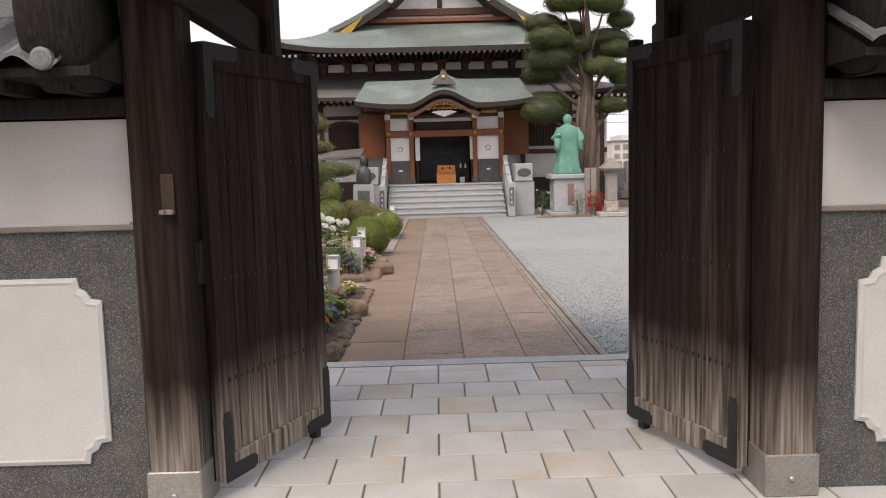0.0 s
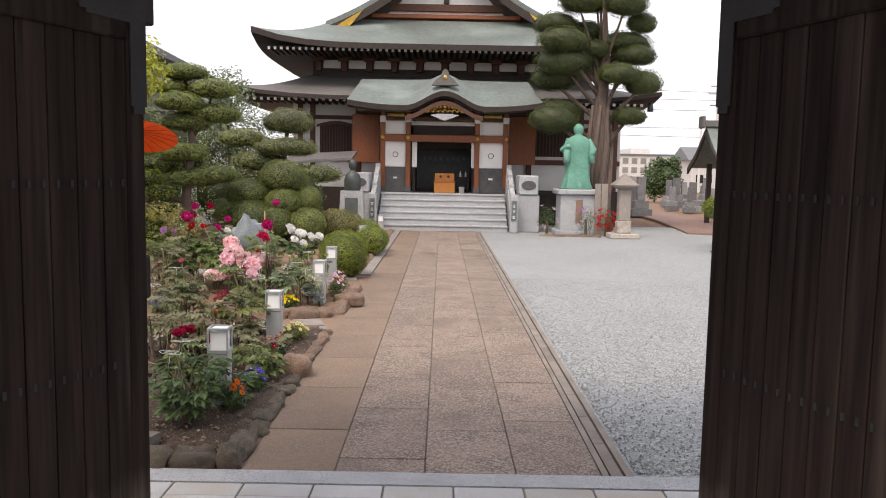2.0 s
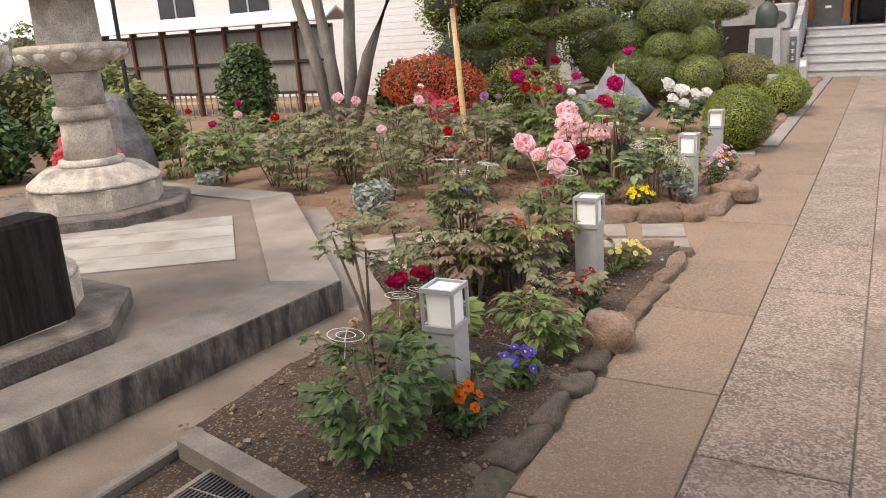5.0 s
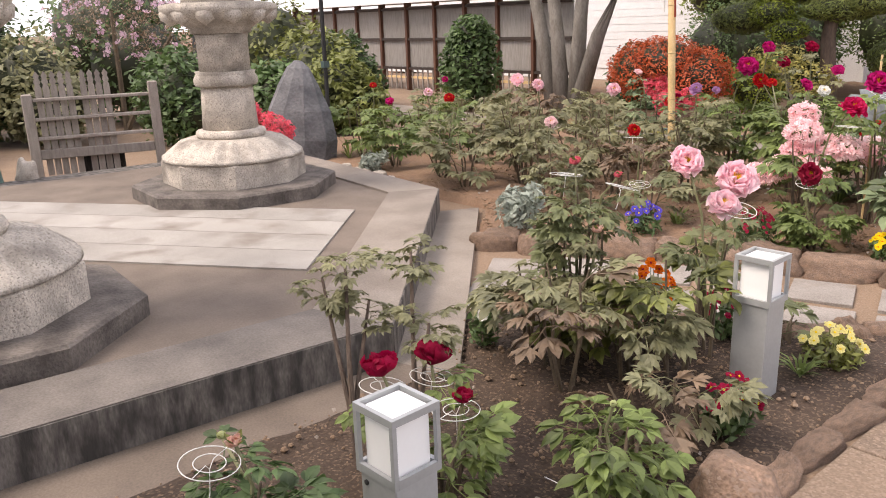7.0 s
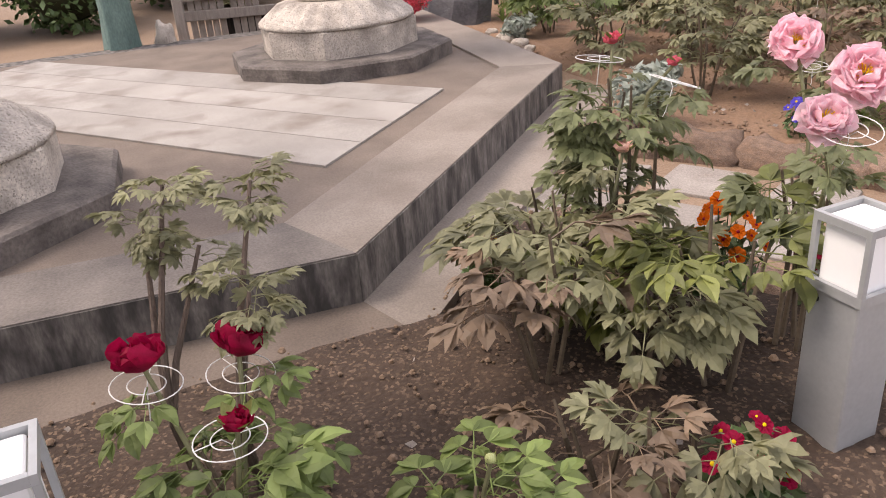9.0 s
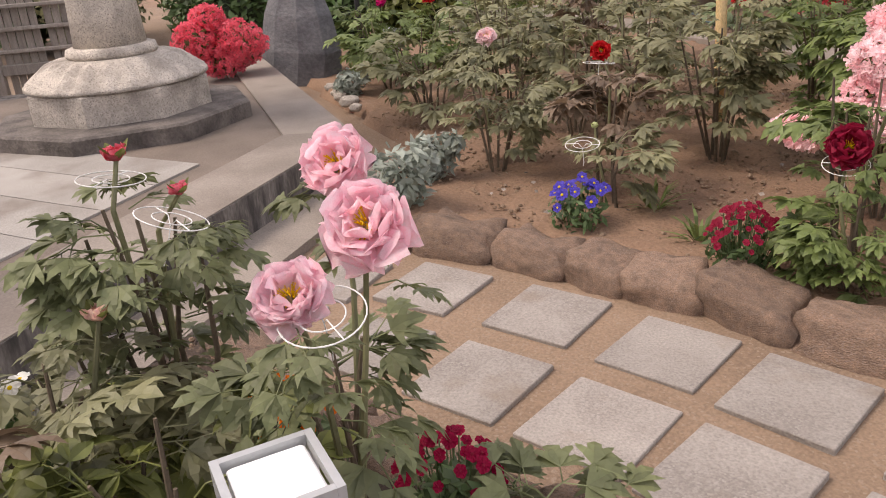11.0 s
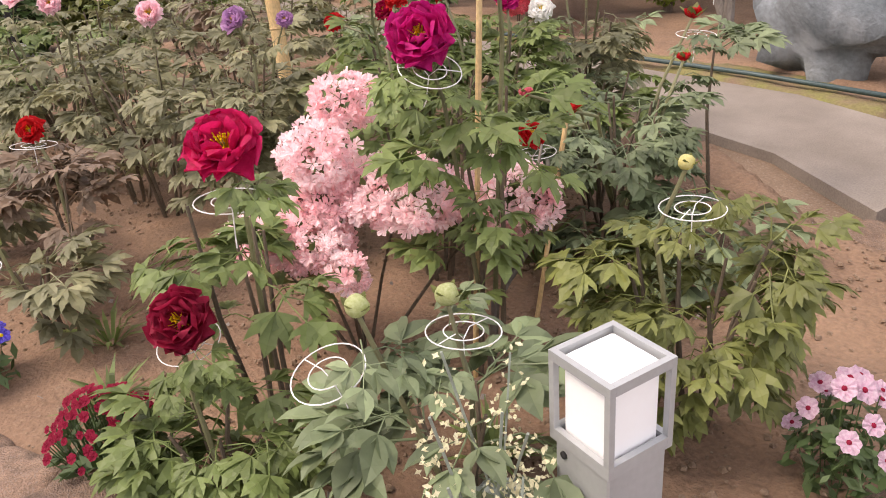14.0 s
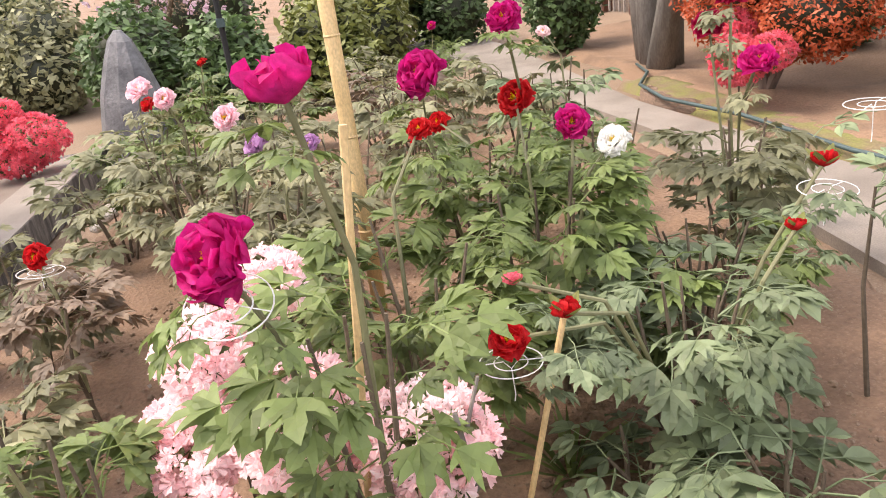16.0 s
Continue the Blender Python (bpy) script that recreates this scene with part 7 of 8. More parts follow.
def peony_flower(seed, material, form):
    """A full ruffled bloom about 1 wide, facing up. form: how far it is open."""
    r = random.Random(seed)
    mb = Mesh()
    rings = [(6, 0.54, 0.16, 0.6), (6, 0.5, 0.42, 0.55), (6, 0.43, 0.72, 0.48), (5, 0.33, 1.02, 0.38)] if form == "open" else [(6, 0.4, 0.8, 0.5), (6, 0.34, 1.15, 0.42), (5, 0.24, 1.35, 0.36)]
    if form == "bud":
        rings = [(4, 0.3, 0.5, 0.3)]
        prof = [(0.1, 0.0), (0.3, 0.06), (0.41, 0.22), (0.42, 0.42), (0.34, 0.6), (0.2, 0.72), (0.05, 0.77)]
        mb.rings([[(q * (1 + 0.1 * math.cos(3 * j * math.pi / 8 + z * 5)) * math.cos(j * math.pi / 8), q * (1 + 0.1 * math.cos(3 * j * math.pi / 8 + z * 5)) * math.sin(j * math.pi / 8), z) for j in range(16)] for q, z in prof])
    for n, ln, lift, wd in rings:
        ph = r.uniform(0, 6)
        for i in range(n):
            a = ph + 2 * math.pi * i / n + r.uniform(-0.22, 0.22)
            d, t = Vector((math.cos(a), math.sin(a), 0)), Vector((-math.sin(a), math.cos(a), 0))
            rows = []
            el = lift + r.uniform(-0.2, 0.2) - 0.35
            L = ln * r.uniform(0.82, 1.15)
            p = d * 0.02
            wave, wave2 = r.uniform(0, 6), r.uniform(3.0, 5.5)
            for q in range(8):
                u = q / 7
                w = wd * (0.25 + 0.95 * math.sin(min(1.0, u * 1.3) * math.pi * 0.5)) * math.sqrt(max(0.1, 1 - (max(0.0, u - 0.55) / 0.47) ** 2))
                row = []
                for j in range(9):
                    v = j / 8 * 2 - 1
                    ruff = 0.085 * math.sin(v * wave2 + wave + q * 0.6) * u ** 1.5 + 0.012 * r.uniform(-1, 1) * u
                    tip = (0.06 * math.sin(v * 4.5 + wave) - 0.15 * w * v * v) * max(0.0, u - 0.4) * 1.7
                    row.append(p + t * (v * w * 0.6) + Vector((0, 0, 1)) * (0.3 * w * v * v + ruff) - d * (0.16 * w * v * v * math.sin(el)) + d * tip)
                rows.append(row)
                p = p + (d * math.cos(el) + Vector((0, 0, 1)) * math.sin(el)) * (L / 7)
                el += 0.12 if form != "open" else (0.13 if u < 0.5 else -0.14)
            mb.grid(rows)
    return mb


FLOWERS = {}


def bloom(parent, at, size, colour, face, form="open", label=""):
    """A flower at a place, looking along face."""
    k = rng.randrange(3)
    key = (colour, form, k)
    if key not in FLOWERS:
        FLOWERS[key] = peony_flower(40 + k * 7 + len(form), colour, form).mesh("flower", colour, True)
    q = Vector(face).to_track_quat("Z", "Y").to_matrix().to_4x4() @ pose(0, 0, 0, 0, 0, rng.uniform(0, 360))
    ob = part("flower", FLOWERS[key], None, parent, label, m=Matrix.Translation(at) @ q @ Matrix.Diagonal((size, size, size, 1)))
    if form == "open":
        if "st" not in FLOWERS:
            s = Mesh()
            rr = random.Random(2)
            for _ in range(46):
                a, e, l = rr.uniform(0, 6.28), rr.uniform(0.1, 0.9), rr.uniform(0.18, 0.25)
                tip = Vector((math.cos(a) * math.sin(e), math.sin(a) * math.sin(e), math.cos(e))) * l
                s.tube([(tip.x * 0.2, tip.y * 0.2, 0.02), tip, tip * 1.16], [0.006, 0.006, 0.013], 3)
            FLOWERS["st"] = s.mesh("stamens", "fl_yellow")
        part("stamen_tuft", FLOWERS["st"], None, ob)
    return ob


ring_mb = Mesh()
for rad in (0.085, 0.045):
    ring_mb.tube([(rad * math.cos(2 * math.pi * j / 28), rad * math.sin(2 * math.pi * j / 28), 0.0) for j in range(29)], 0.0017, 5)
ring_mb.tube([(-0.085, 0, 0), (-0.02, 0, 0.003), (0, 0, -0.02), (0.02, 0, 0.003), (0.085, 0, 0)], 0.0016, 4)
ring_mb.tube([(0, 0, -0.02), (0.004, 0, -0.1), (0, 0, -0.12)], 0.0016, 4)
RING = ring_mb.mesh("flower_ring", "wire_white")


def wire_ring(parent, at, tilt, scale=0.88):
    part("flower_ring", RING, None, parent, "white wire flower support ring", m=Matrix.Translation(at) @ pose(0, 0, 0, tilt[0], tilt[1], rng.uniform(0, 180)) @ Matrix.Diagonal((scale, scale, scale, 1)))


SEPAL = Mesh().grid([[(0.9 * u, w * v, 0.22 * u * u + 0.25 * w * v * v) for v in (-1, 0, 1)] for u, w in ((0, 0.1), (0.35, 0.3), (0.7, 0.26), (1.0, 0.04))]).mesh("sepal", "leaf_bright")
CAM_WARD = Vector((0.55, -0.45, 0.6))


def peony(x, y, h, spread, leaves, material, label, flowers=(), rings=(), lobes=True, z0=0.06, low=0.3, stems=5, leaf_size=1.0, droop=1, stake=None):
    """A tree-peony: bare stems, compound leaves, blooms. flowers: (x, y, z, size, colour, form) in the world; rings: (x, y, z, tilt)."""
    d = thing("peony", label, "peony", pose(x, y, z0), "peonies")
    tops = []
    for i in range(stems):
        a = 2 * math.pi * (i + rng.uniform(-0.3, 0.3)) / stems
        rr = spread * rng.uniform(0.3, 0.75)
        top = Vector((rr * math.cos(a), rr * math.sin(a), h * rng.uniform(0.75, 0.98)))
        tops.append(top)
        base = Vector((0.04 * math.cos(a), 0.04 * math.sin(a), 0))
        mid = base.lerp(top, 0.5) + Vector((rng.uniform(-0.03, 0.03), rng.uniform(-0.03, 0.03), 0.03))
        part("stem", Mesh().tube([base, mid, top], [0.009, 0.007, 0.004], 6), "stem", d)
    for fx, fy, fz, size, colour, form in flowers:
        head = Vector((fx - x, fy - y, fz - z0))
        near = min(tops, key=lambda p: (p - head).length)
        part("flower_stalk", Mesh().tube([Vector((near.x * 0.3, near.y * 0.3, near.z * 0.3)), near.lerp(head, 0.4) - Vector((0, 0, 0.05)), head], [0.008, 0.006, 0.005], 6), "leaf_dull", d)
        face = CAM_WARD + Vector((rng.uniform(-0.25, 0.25), rng.uniform(-0.25, 0.25), rng.uniform(-0.1, 0.3)))
        if form != "open":
            face = Vector((rng.uniform(-0.25, 0.25), rng.uniform(-0.25, 0.25), 1))
        bloom(d, head - face.normalized() * size * 0.12, size * {"open": 0.8, "cup": 1.1, "bud": 0.9}[form], colour, face, form)
        if form != "open" and size < 0.1:
            for k in range(4):
                part("sepal", SEPAL, None, d, m=Matrix.Translation(head - Vector((0, 0, size * 0.1))) @ pose(0, 0, 0, 0, -25 - 12 * (k % 2), 90 * k + 20) @ Matrix.Diagonal((size * 0.8, size * 0.6, size * 0.8, 1)))
        for k in range(3):
            a = rng.uniform(0, 6.28)
            part("leaf", leaf_mesh(material, lobes, k, droop), None, d, m=Matrix.Translation(head - Vector((0, 0, 0.06 + 0.03 * k))) @ pose(0, 0, 0, rng.uniform(-15, 15), rng.uniform(-10, 25), math.degrees(a)) @ Matrix.Diagonal((0.62, 0.62, 0.62, 1)))
    for rx, ry, rz, tilt in rings:
        wire_ring(d, Vector((rx - x, ry - y, rz - z0)), tilt)
    for i in range(int(leaves * 1.2)):
        top = rng.choice(tops)
        u = low + (1 - low) * rng.random() ** 0.7
        at = Vector((top.x * u, top.y * u, top.z * u))
        out = math.degrees(math.atan2(top.y, top.x)) + rng.uniform(-95, 95)
        s = leaf_size * rng.uniform(0.75, 1.15)
        part("leaf", leaf_mesh(material, lobes, rng.randrange(5), droop), None, d,
             m=Matrix.Translation(at) @ pose(0, 0, 0, rng.uniform(-22, 22), rng.uniform(-28, 22), out) @ Matrix.Diagonal((s, s, s, 1)))
    if stake:
        sx, sy, ex, ey, ez, r = stake
        part("stake", Mesh().tube([(sx - x, sy - y, 0), (ex - x, ey - y, ez)], r, 8), "bamboo", d, "thin bamboo stake")
    return d


P = "tree peony with "
# first bed
peony(-1.14, 10.6, 0.43, 0.29, 50, "leaf_deep", "large leafy green peony beside a path lamp", [(-1.294, 10.721, 0.56, 0.06, "fl_blush", "cup"), (-1.557, 10.8, 0.44, 0.035, "fl_bud_green", "bud"), (-1.2, 10.5, 0.46, 0.03, "fl_bud_green", "bud")],
      [(-1.288, 10.647, 0.54, (8, 0))], lobes=False, low=0.1, stems=8, leaf_size=0.85)
peony(-1.29, 11.4, 0.32, 0.15, 20, "leaf_peony", P + "three dark red blooms in wire rings", [(-1.434, 11.286, 0.53, 0.155, "fl_crimson", "cup"), (-1.433, 11.487, 0.505, 0.16, "fl_crimson", "cup"), (-1.228, 11.438, 0.45, 0.09, "fl_crimson", "cup")],
      [(-1.43, 11.286, 0.48, (8, 0)), (-1.42, 11.48, 0.45, (-5, 8)), (-1.24, 11.42, 0.42, (0, 0))], lobes=False, low=0.25, leaf_size=0.85)
for sx, sy, crowns in ((-1.66, 11.33, ((-1.86, 11.36, 0.72, 9), (-1.74, 11.47, 0.64, 8), (-1.8, 11.42, 0.79, 7))), (-1.5, 11.48, ((-1.67, 11.61, 0.8, 10), (-1.5, 11.54, 0.6, 12)))):
    d = thing("peony", "bare-stemmed dark peony with tufts of small toothed leaves", "peony", pose(sx, sy, 0.06), "peonies")
    for cx, cy, cz, n in crowns:
        top = Vector((cx - sx, cy - sy, cz - 0.06))
        fork = Vector((top.x * 0.35 + 0.02, top.y * 0.3 - 0.02, top.z * 0.55))
        part("stem", Mesh().tube([(0, 0, 0), (0.015, -0.02, top.z * 0.28), fork, top], [0.013, 0.011, 0.009, 0.005], 7), "bark", d)
        for i in range(n):
            a, u = i * 2.4 + rng.uniform(-0.4, 0.4), rng.uniform(-0.09, 0.02)
            part("leaf", leaf_mesh("leaf_dull", True, rng.randrange(5), 1), None, d, m=Matrix.Translation(top + Vector((0, 0, u))) @ pose(0, 0, 0, rng.uniform(-20, 20), rng.uniform(-25, 20), math.degrees(a)) @ Matrix.Diagonal((0.5, 0.5, 0.5, 1)))
peony(-1.58, 12.34, 0.52, 0.2, 8, "leaf_bronze", P + "loose bronze leaves on bare stems", lobes=True, stems=4, low=0.72)
peony(-1.76, 12.48, 0.5, 0.24, 15, "leaf_dull", P + "dull leaves and a withered pink bloom", [(-1.69, 12.68, 0.66, 0.075, "fl_blush", "cup")], lobes=True, stems=5, low=0.7)
peony(-1.42, 12.58, 0.42, 0.24, 20, "leaf_dull", "wide peony with drooping olive leaves", lobes=True, stems=6, low=0.7, droop=2, leaf_size=0.95)
peony(-1.3, 12.74, 0.55, 0.2, 13, "leaf_bright", "peony shoots with broad yellow-green leaves", lobes=False, stems=4, low=0.75, leaf_size=0.95)
peony(-1.9, 12.81, 0.8, 0.2, 34, "leaf_olive", P + "rose-red buds held in wire rings", [(-1.91, 12.79, 0.925, 0.075, "fl_coral", "cup"), (-1.74, 12.89, 0.87, 0.055, "fl_coral", "cup")], [(-1.95, 12.77, 0.87, (6, 4)), (-1.7, 12.86, 0.83, (-18, 8))], low=0.45, stems=6, leaf_size=0.85)
peony(-1.72, 12.66, 0.36, 0.2, 30, "leaf_bright", "low bush of broad yellow-green peony leaves", lobes=False, low=0.25, stems=6, leaf_size=1.0)
peony(-1.36, 13.06, 0.66, 0.13, 12, "leaf_olive", P + "three large soft pink blooms", [(-1.575, 13.18, 0.92, 0.18, "fl_pink", "open"), (-1.3, 13.14, 0.88, 0.2, "fl_pink", "open"), (-1.265, 12.98, 0.8, 0.16, "fl_pink", "open")], [(-1.22, 13.02, 0.77, (10, 12))], low=0.72, stems=4, leaf_size=0.8)
peony(-0.93, 11.86, 0.26, 0.14, 20, "leaf_peony", "low young green peony with narrow leaves", [(-0.99, 11.88, 0.36, 0.03, "fl_bud_green", "bud")], lobes=False, low=0.15, stems=6, leaf_size=0.85)
peony(-1.12, 12.2, 0.24, 0.16, 8, "leaf_bronze", "small thin peony with brownish leaves", lobes=True, low=0.5, stems=4, leaf_size=0.8)
peony(-0.98, 12.36, 0.26, 0.14, 8, "leaf_dull", "small peony with dull leaves", lobes=True, low=0.5, stems=3, leaf_size=0.8)
peony(-0.95, 11.02, 0.26, 0.12, 10, "leaf_deep", "small dark green peony shoots", lobes=False, low=0.2, leaf_size=0.8)
peony(-2.02, 12.62, 0.44, 0.18, 13, "leaf_dull", "dull-leaved peony at the platform's edge", lobes=True, low=0.5)
peony(-1.17, 13.42, 0.16, 0.14, 9, "leaf_olive", "low grey-green peony by the stones", lobes=True, low=0.2)
# peony bed
peony(-1.74, 15.03, 0.3, 0.2, 36, "leaf_peony", P + "one dark crimson bloom", [(-1.816, 15.026, 0.56, 0.18, "fl_wine", "open")], [(-1.83, 15.04, 0.49, (15, 0))], low=0.1, stems=6, leaf_size=0.82)
peony(-1.96, 15.26, 0.7, 0.16, 12, "leaf_peony", P + "a deep red bloom above a wire ring", [(-1.64, 15.15, 0.99, 0.185, "fl_cherry", "open")], [(-1.66, 15.15, 0.86, (4, 0))], low=0.5, stems=4)
peony(-1.26, 15.4, 0.46, 0.22, 16, "leaf_blue", P + "two green-white buds and wire rings", [(-1.28, 15.4, 0.69, 0.062, "fl_bud_green", "bud"), (-1.327, 15.23, 0.71, 0.062, "fl_bud_green", "bud")], [(-1.26, 15.42, 0.62, (0, 5)), (-1.34, 15.16, 0.6, (18, 0))], lobes=False, low=0.5, stems=3, leaf_size=1.15)
peony(-1.76, 15.86, 0.95, 0.14, 22, "leaf_peony", P + "a large magenta bloom tied to a bamboo stake", [(-1.71, 15.67, 1.1, 0.185, "fl_magenta", "open"), (-1.62, 15.83, 1.36, 0.155, "fl_magenta", "cup")], [(-1.69, 15.68, 1.02, (22, 10))], low=0.36, stems=4, leaf_size=0.92, stake=(-1.76, 15.8, -1.8, 15.93, 1.2, 0.008))
peony(-1.22, 16.1, 0.56, 0.27, 56, "leaf_bright", P + "a pale bud standing in a wire ring", [(-1.25, 16.06, 0.79, 0.05, "fl_cream", "bud")], [(-1.22, 16.05, 0.7, (0, 0))], lobes=True, low=0.3, stems=7, droop=2, leaf_size=0.85)
peony(-2.1, 16.75, 0.66, 0.32, 38, "leaf_blue", P + "blue-green leaves and small red blooms", [(-1.98, 16.24, 0.67, 0.105, "fl_scarlet", "open"), (-1.94, 16.37, 0.72, 0.09, "fl_scarlet", "cup"), (-2.06, 16.29, 0.77, 0.06, "fl_coral", "cup"), (-2.14, 17.2, 0.867, 0.09, "fl_scarlet", "cup"), (-2.06, 17.06, 0.74, 0.07, "fl_scarlet", "cup")], [(-1.98, 16.24, 0.61, (0, 0)), (-2.12, 17.2, 0.8, (4, 0))], lobes=True, low=0.4, stems=7, stake=(-1.9, 16.17, -1.96, 16.37, 0.64, 0.008))
peony(-2.66, 16.6, 0.82, 0.3, 44, "leaf_peony", P + "magenta and red blooms", [(-2.66, 16.72, 0.97, 0.13, "fl_magenta", "open"), (-3.05, 16.68, 1.0, 0.15, "fl_scarlet", "open"), (-2.55, 16.8, 0.92, 0.12, "fl_white", "open")], low=0.3, stems=6)
peony(-2.35, 16.1, 0.8, 0.3, 46, "leaf_peony", P + "broad green leaves and a red bloom", [(-2.74, 16.26, 1.02, 0.1, "fl_scarlet", "open")], low=0.3, stems=6)
peony(-3.2, 16.55, 0.85, 0.34, 48, "leaf_peony", P + "bright magenta blooms", [(-3.0, 16.34, 1.145, 0.2, "fl_magenta", "open"), (-2.98, 16.64, 1.28, 0.14, "fl_magenta", "open"), (-3.89, 16.59, 0.78, 0.12, "fl_scarlet", "open")], low=0.3, stems=7)
peony(-3.15, 15.75, 0.75, 0.36, 50, "leaf_dull", P + "lilac blooms among dull leaves", [(-3.13, 15.78, 0.99, 0.12, "fl_lilac", "open"), (-3.05, 15.95, 0.97, 0.08, "fl_lilac", "open")], stems=7)
peony(-3.15, 15.02, 0.6, 0.16, 18, "leaf_bronze", P + "a single scarlet bloom", [(-3.16, 15.0, 0.74, 0.11, "fl_scarlet", "open")], [(-3.17, 15.0, 0.68, (4, 6))], low=0.6, stems=2)
peony(-3.72, 14.73, 0.62, 0.3, 34, "leaf_dull", P + "a single pale pink bloom", [(-3.74, 14.71, 0.79, 0.12, "fl_pale_pink", "open")], stems=5)
peony(-2.88, 14.85, 0.36, 0.12, 11, "leaf_dull", P + "a green bud in a wire ring", [(-2.9, 14.78, 0.46, 0.04, "fl_bud_green", "bud")], [(-2.88, 14.7, 0.4, (10, 0))], stems=3, low=0.3)
peony(-4.62, 15.35, 0.8, 0.4, 46, "leaf_dull", P + "pink blooms among dull leaves", [(-4.64, 15.28, 1.05, 0.15, "fl_pink", "open"), (-4.5, 15.4, 1.0, 0.13, "fl_pink", "open")], stems=7)
peony(-1.97, 19.62, 0.42, 0.28, 30, "leaf_deep", P + "large pure white blooms", [(x, y, z, q, "fl_white", "open") for x, y, z, q in ((-1.97, 19.65, 0.66, 0.26), (-1.76, 19.6, 0.6, 0.24), (-2.15, 19.66, 0.74, 0.24), (-2.05, 19.5, 0.56, 0.2), (-1.62, 19.62, 0.62, 0.2), (-1.88, 19.45, 0.5, 0.18))], stems=6)
peony(-3.1, 17.6, 0.8, 0.34, 34, "leaf_dull", P + "tall crimson blooms", [(-3.0, 17.5, 1.25, 0.15, "fl_crimson", "open"), (-3.3, 17.6, 1.1, 0.15, "fl_crimson", "open"), (-2.7, 17.4, 1.05, 0.14, "fl_magenta", "open")], stems=6)
peony(-2.2, 17.4, 0.9, 0.05, 6, "leaf_blue", "bare pale peony stem holding an empty wire ring", (), [(-2.2, 17.4, 0.98, (0, 0))], stems=1, low=0.9)
peony(-1.72, 16.8, 0.3, 0.24, 22, "leaf_blue", "low blue-green peony on open soil", lobes=False, low=0.3, stems=5, leaf_size=1.1)
peony(-2.0, 16.55, 0.24, 0.16, 12, "leaf_blue", "small blue-green peony shoots on open soil", lobes=False, low=0.3, stems=4)
# fillers through the bed
spots = [(-4.1, 15.5, "leaf_dull"), (-3.75, 15.55, "leaf_dull"), (-4.3, 16.2, "leaf_dull"), (-5.1, 15.8, "leaf_dull"), (-5.5, 15.1, "leaf_peony"), (-5.0, 14.95, "leaf_dull"), (-5.9, 15.9, "leaf_dull"), (-6.4, 15.2, "leaf_peony"),
         (-4.9, 16.7, "leaf_dull"), (-5.6, 16.7, "leaf_bronze"), (-4.2, 17.1, "leaf_dull"), (-3.6, 17.2, "leaf_peony"), (-6.3, 16.7, "leaf_dull"), (-4.8, 17.6, "leaf_blue"), (-5.7, 17.6, "leaf_dull"), (-6.8, 17.5, "leaf_dull"), (-7.0, 16.1, "leaf_peony"), (-2.75, 17.2, "leaf_blue"), (-2.45, 17.0, "leaf_peony"), (-7.3, 15.4, "leaf_peony"), (-3.4, 18.0, "leaf_blue"), (-7.8, 17.0, "leaf_dull"), (-8.4, 17.6, "leaf_peony")]
hues = ["fl_crimson", "fl_pink", "fl_magenta", "fl_pale_pink", "fl_scarlet"]
for i, (x, y, mt) in enumerate(spots):
    hh = rng.uniform(0.5, 0.78)
    fl = [(x + rng.uniform(-0.15, 0.15), y + rng.uniform(-0.15, 0.15), hh + 0.2, rng.uniform(0.1, 0.14), hues[i % 5], "open")] if i % 3 == 1 and x < -3.5 else []
    near = x > -4.5
    peony(x, y, hh, 0.32, 18 if near else 22, mt, "dense peony bush with " + {"leaf_dull": "dull olive leaves", "leaf_bronze": "bronze leaves", "leaf_peony": "fresh green leaves", "leaf_blue": "blue-green leaves", "leaf_deep": "dark green leaves"}[mt], fl, stems=5, low=0.25, leaf_size=1.0 if near else 1.2, lobes=mt != "leaf_blue")


# ---- bedding flowers ----
def pansy_mesh(colour, dark):
    mb = Mesh()
    mb.v.append((0.0, 0.0, 0.0))
    for k, (a, r) in enumerate(((90, 0.5), (35, 0.48), (145, 0.48), (-35, 0.45), (-145, 0.45), (-90, 0.5))):
        c, s = math.cos(radians(a)), math.sin(radians(a))
        pts = [(r * (0.55 * c + 0.48 * math.cos(radians(a + t))), r * (0.55 * s + 0.48 * math.sin(radians(a + t))), 0.06 + 0.05 * math.sin(t * 0.07 + k) + 0.006 * k) for t in (-130, -80, -40, 0, 40, 80, 130)]
        n0 = len(mb.v)
        mb.v.extend(pts)
        mb.f.extend((0, n0 + i, n0 + i + 1) for i in range(6))
    return mb.mesh("bloom", colour)


PANSY = {}


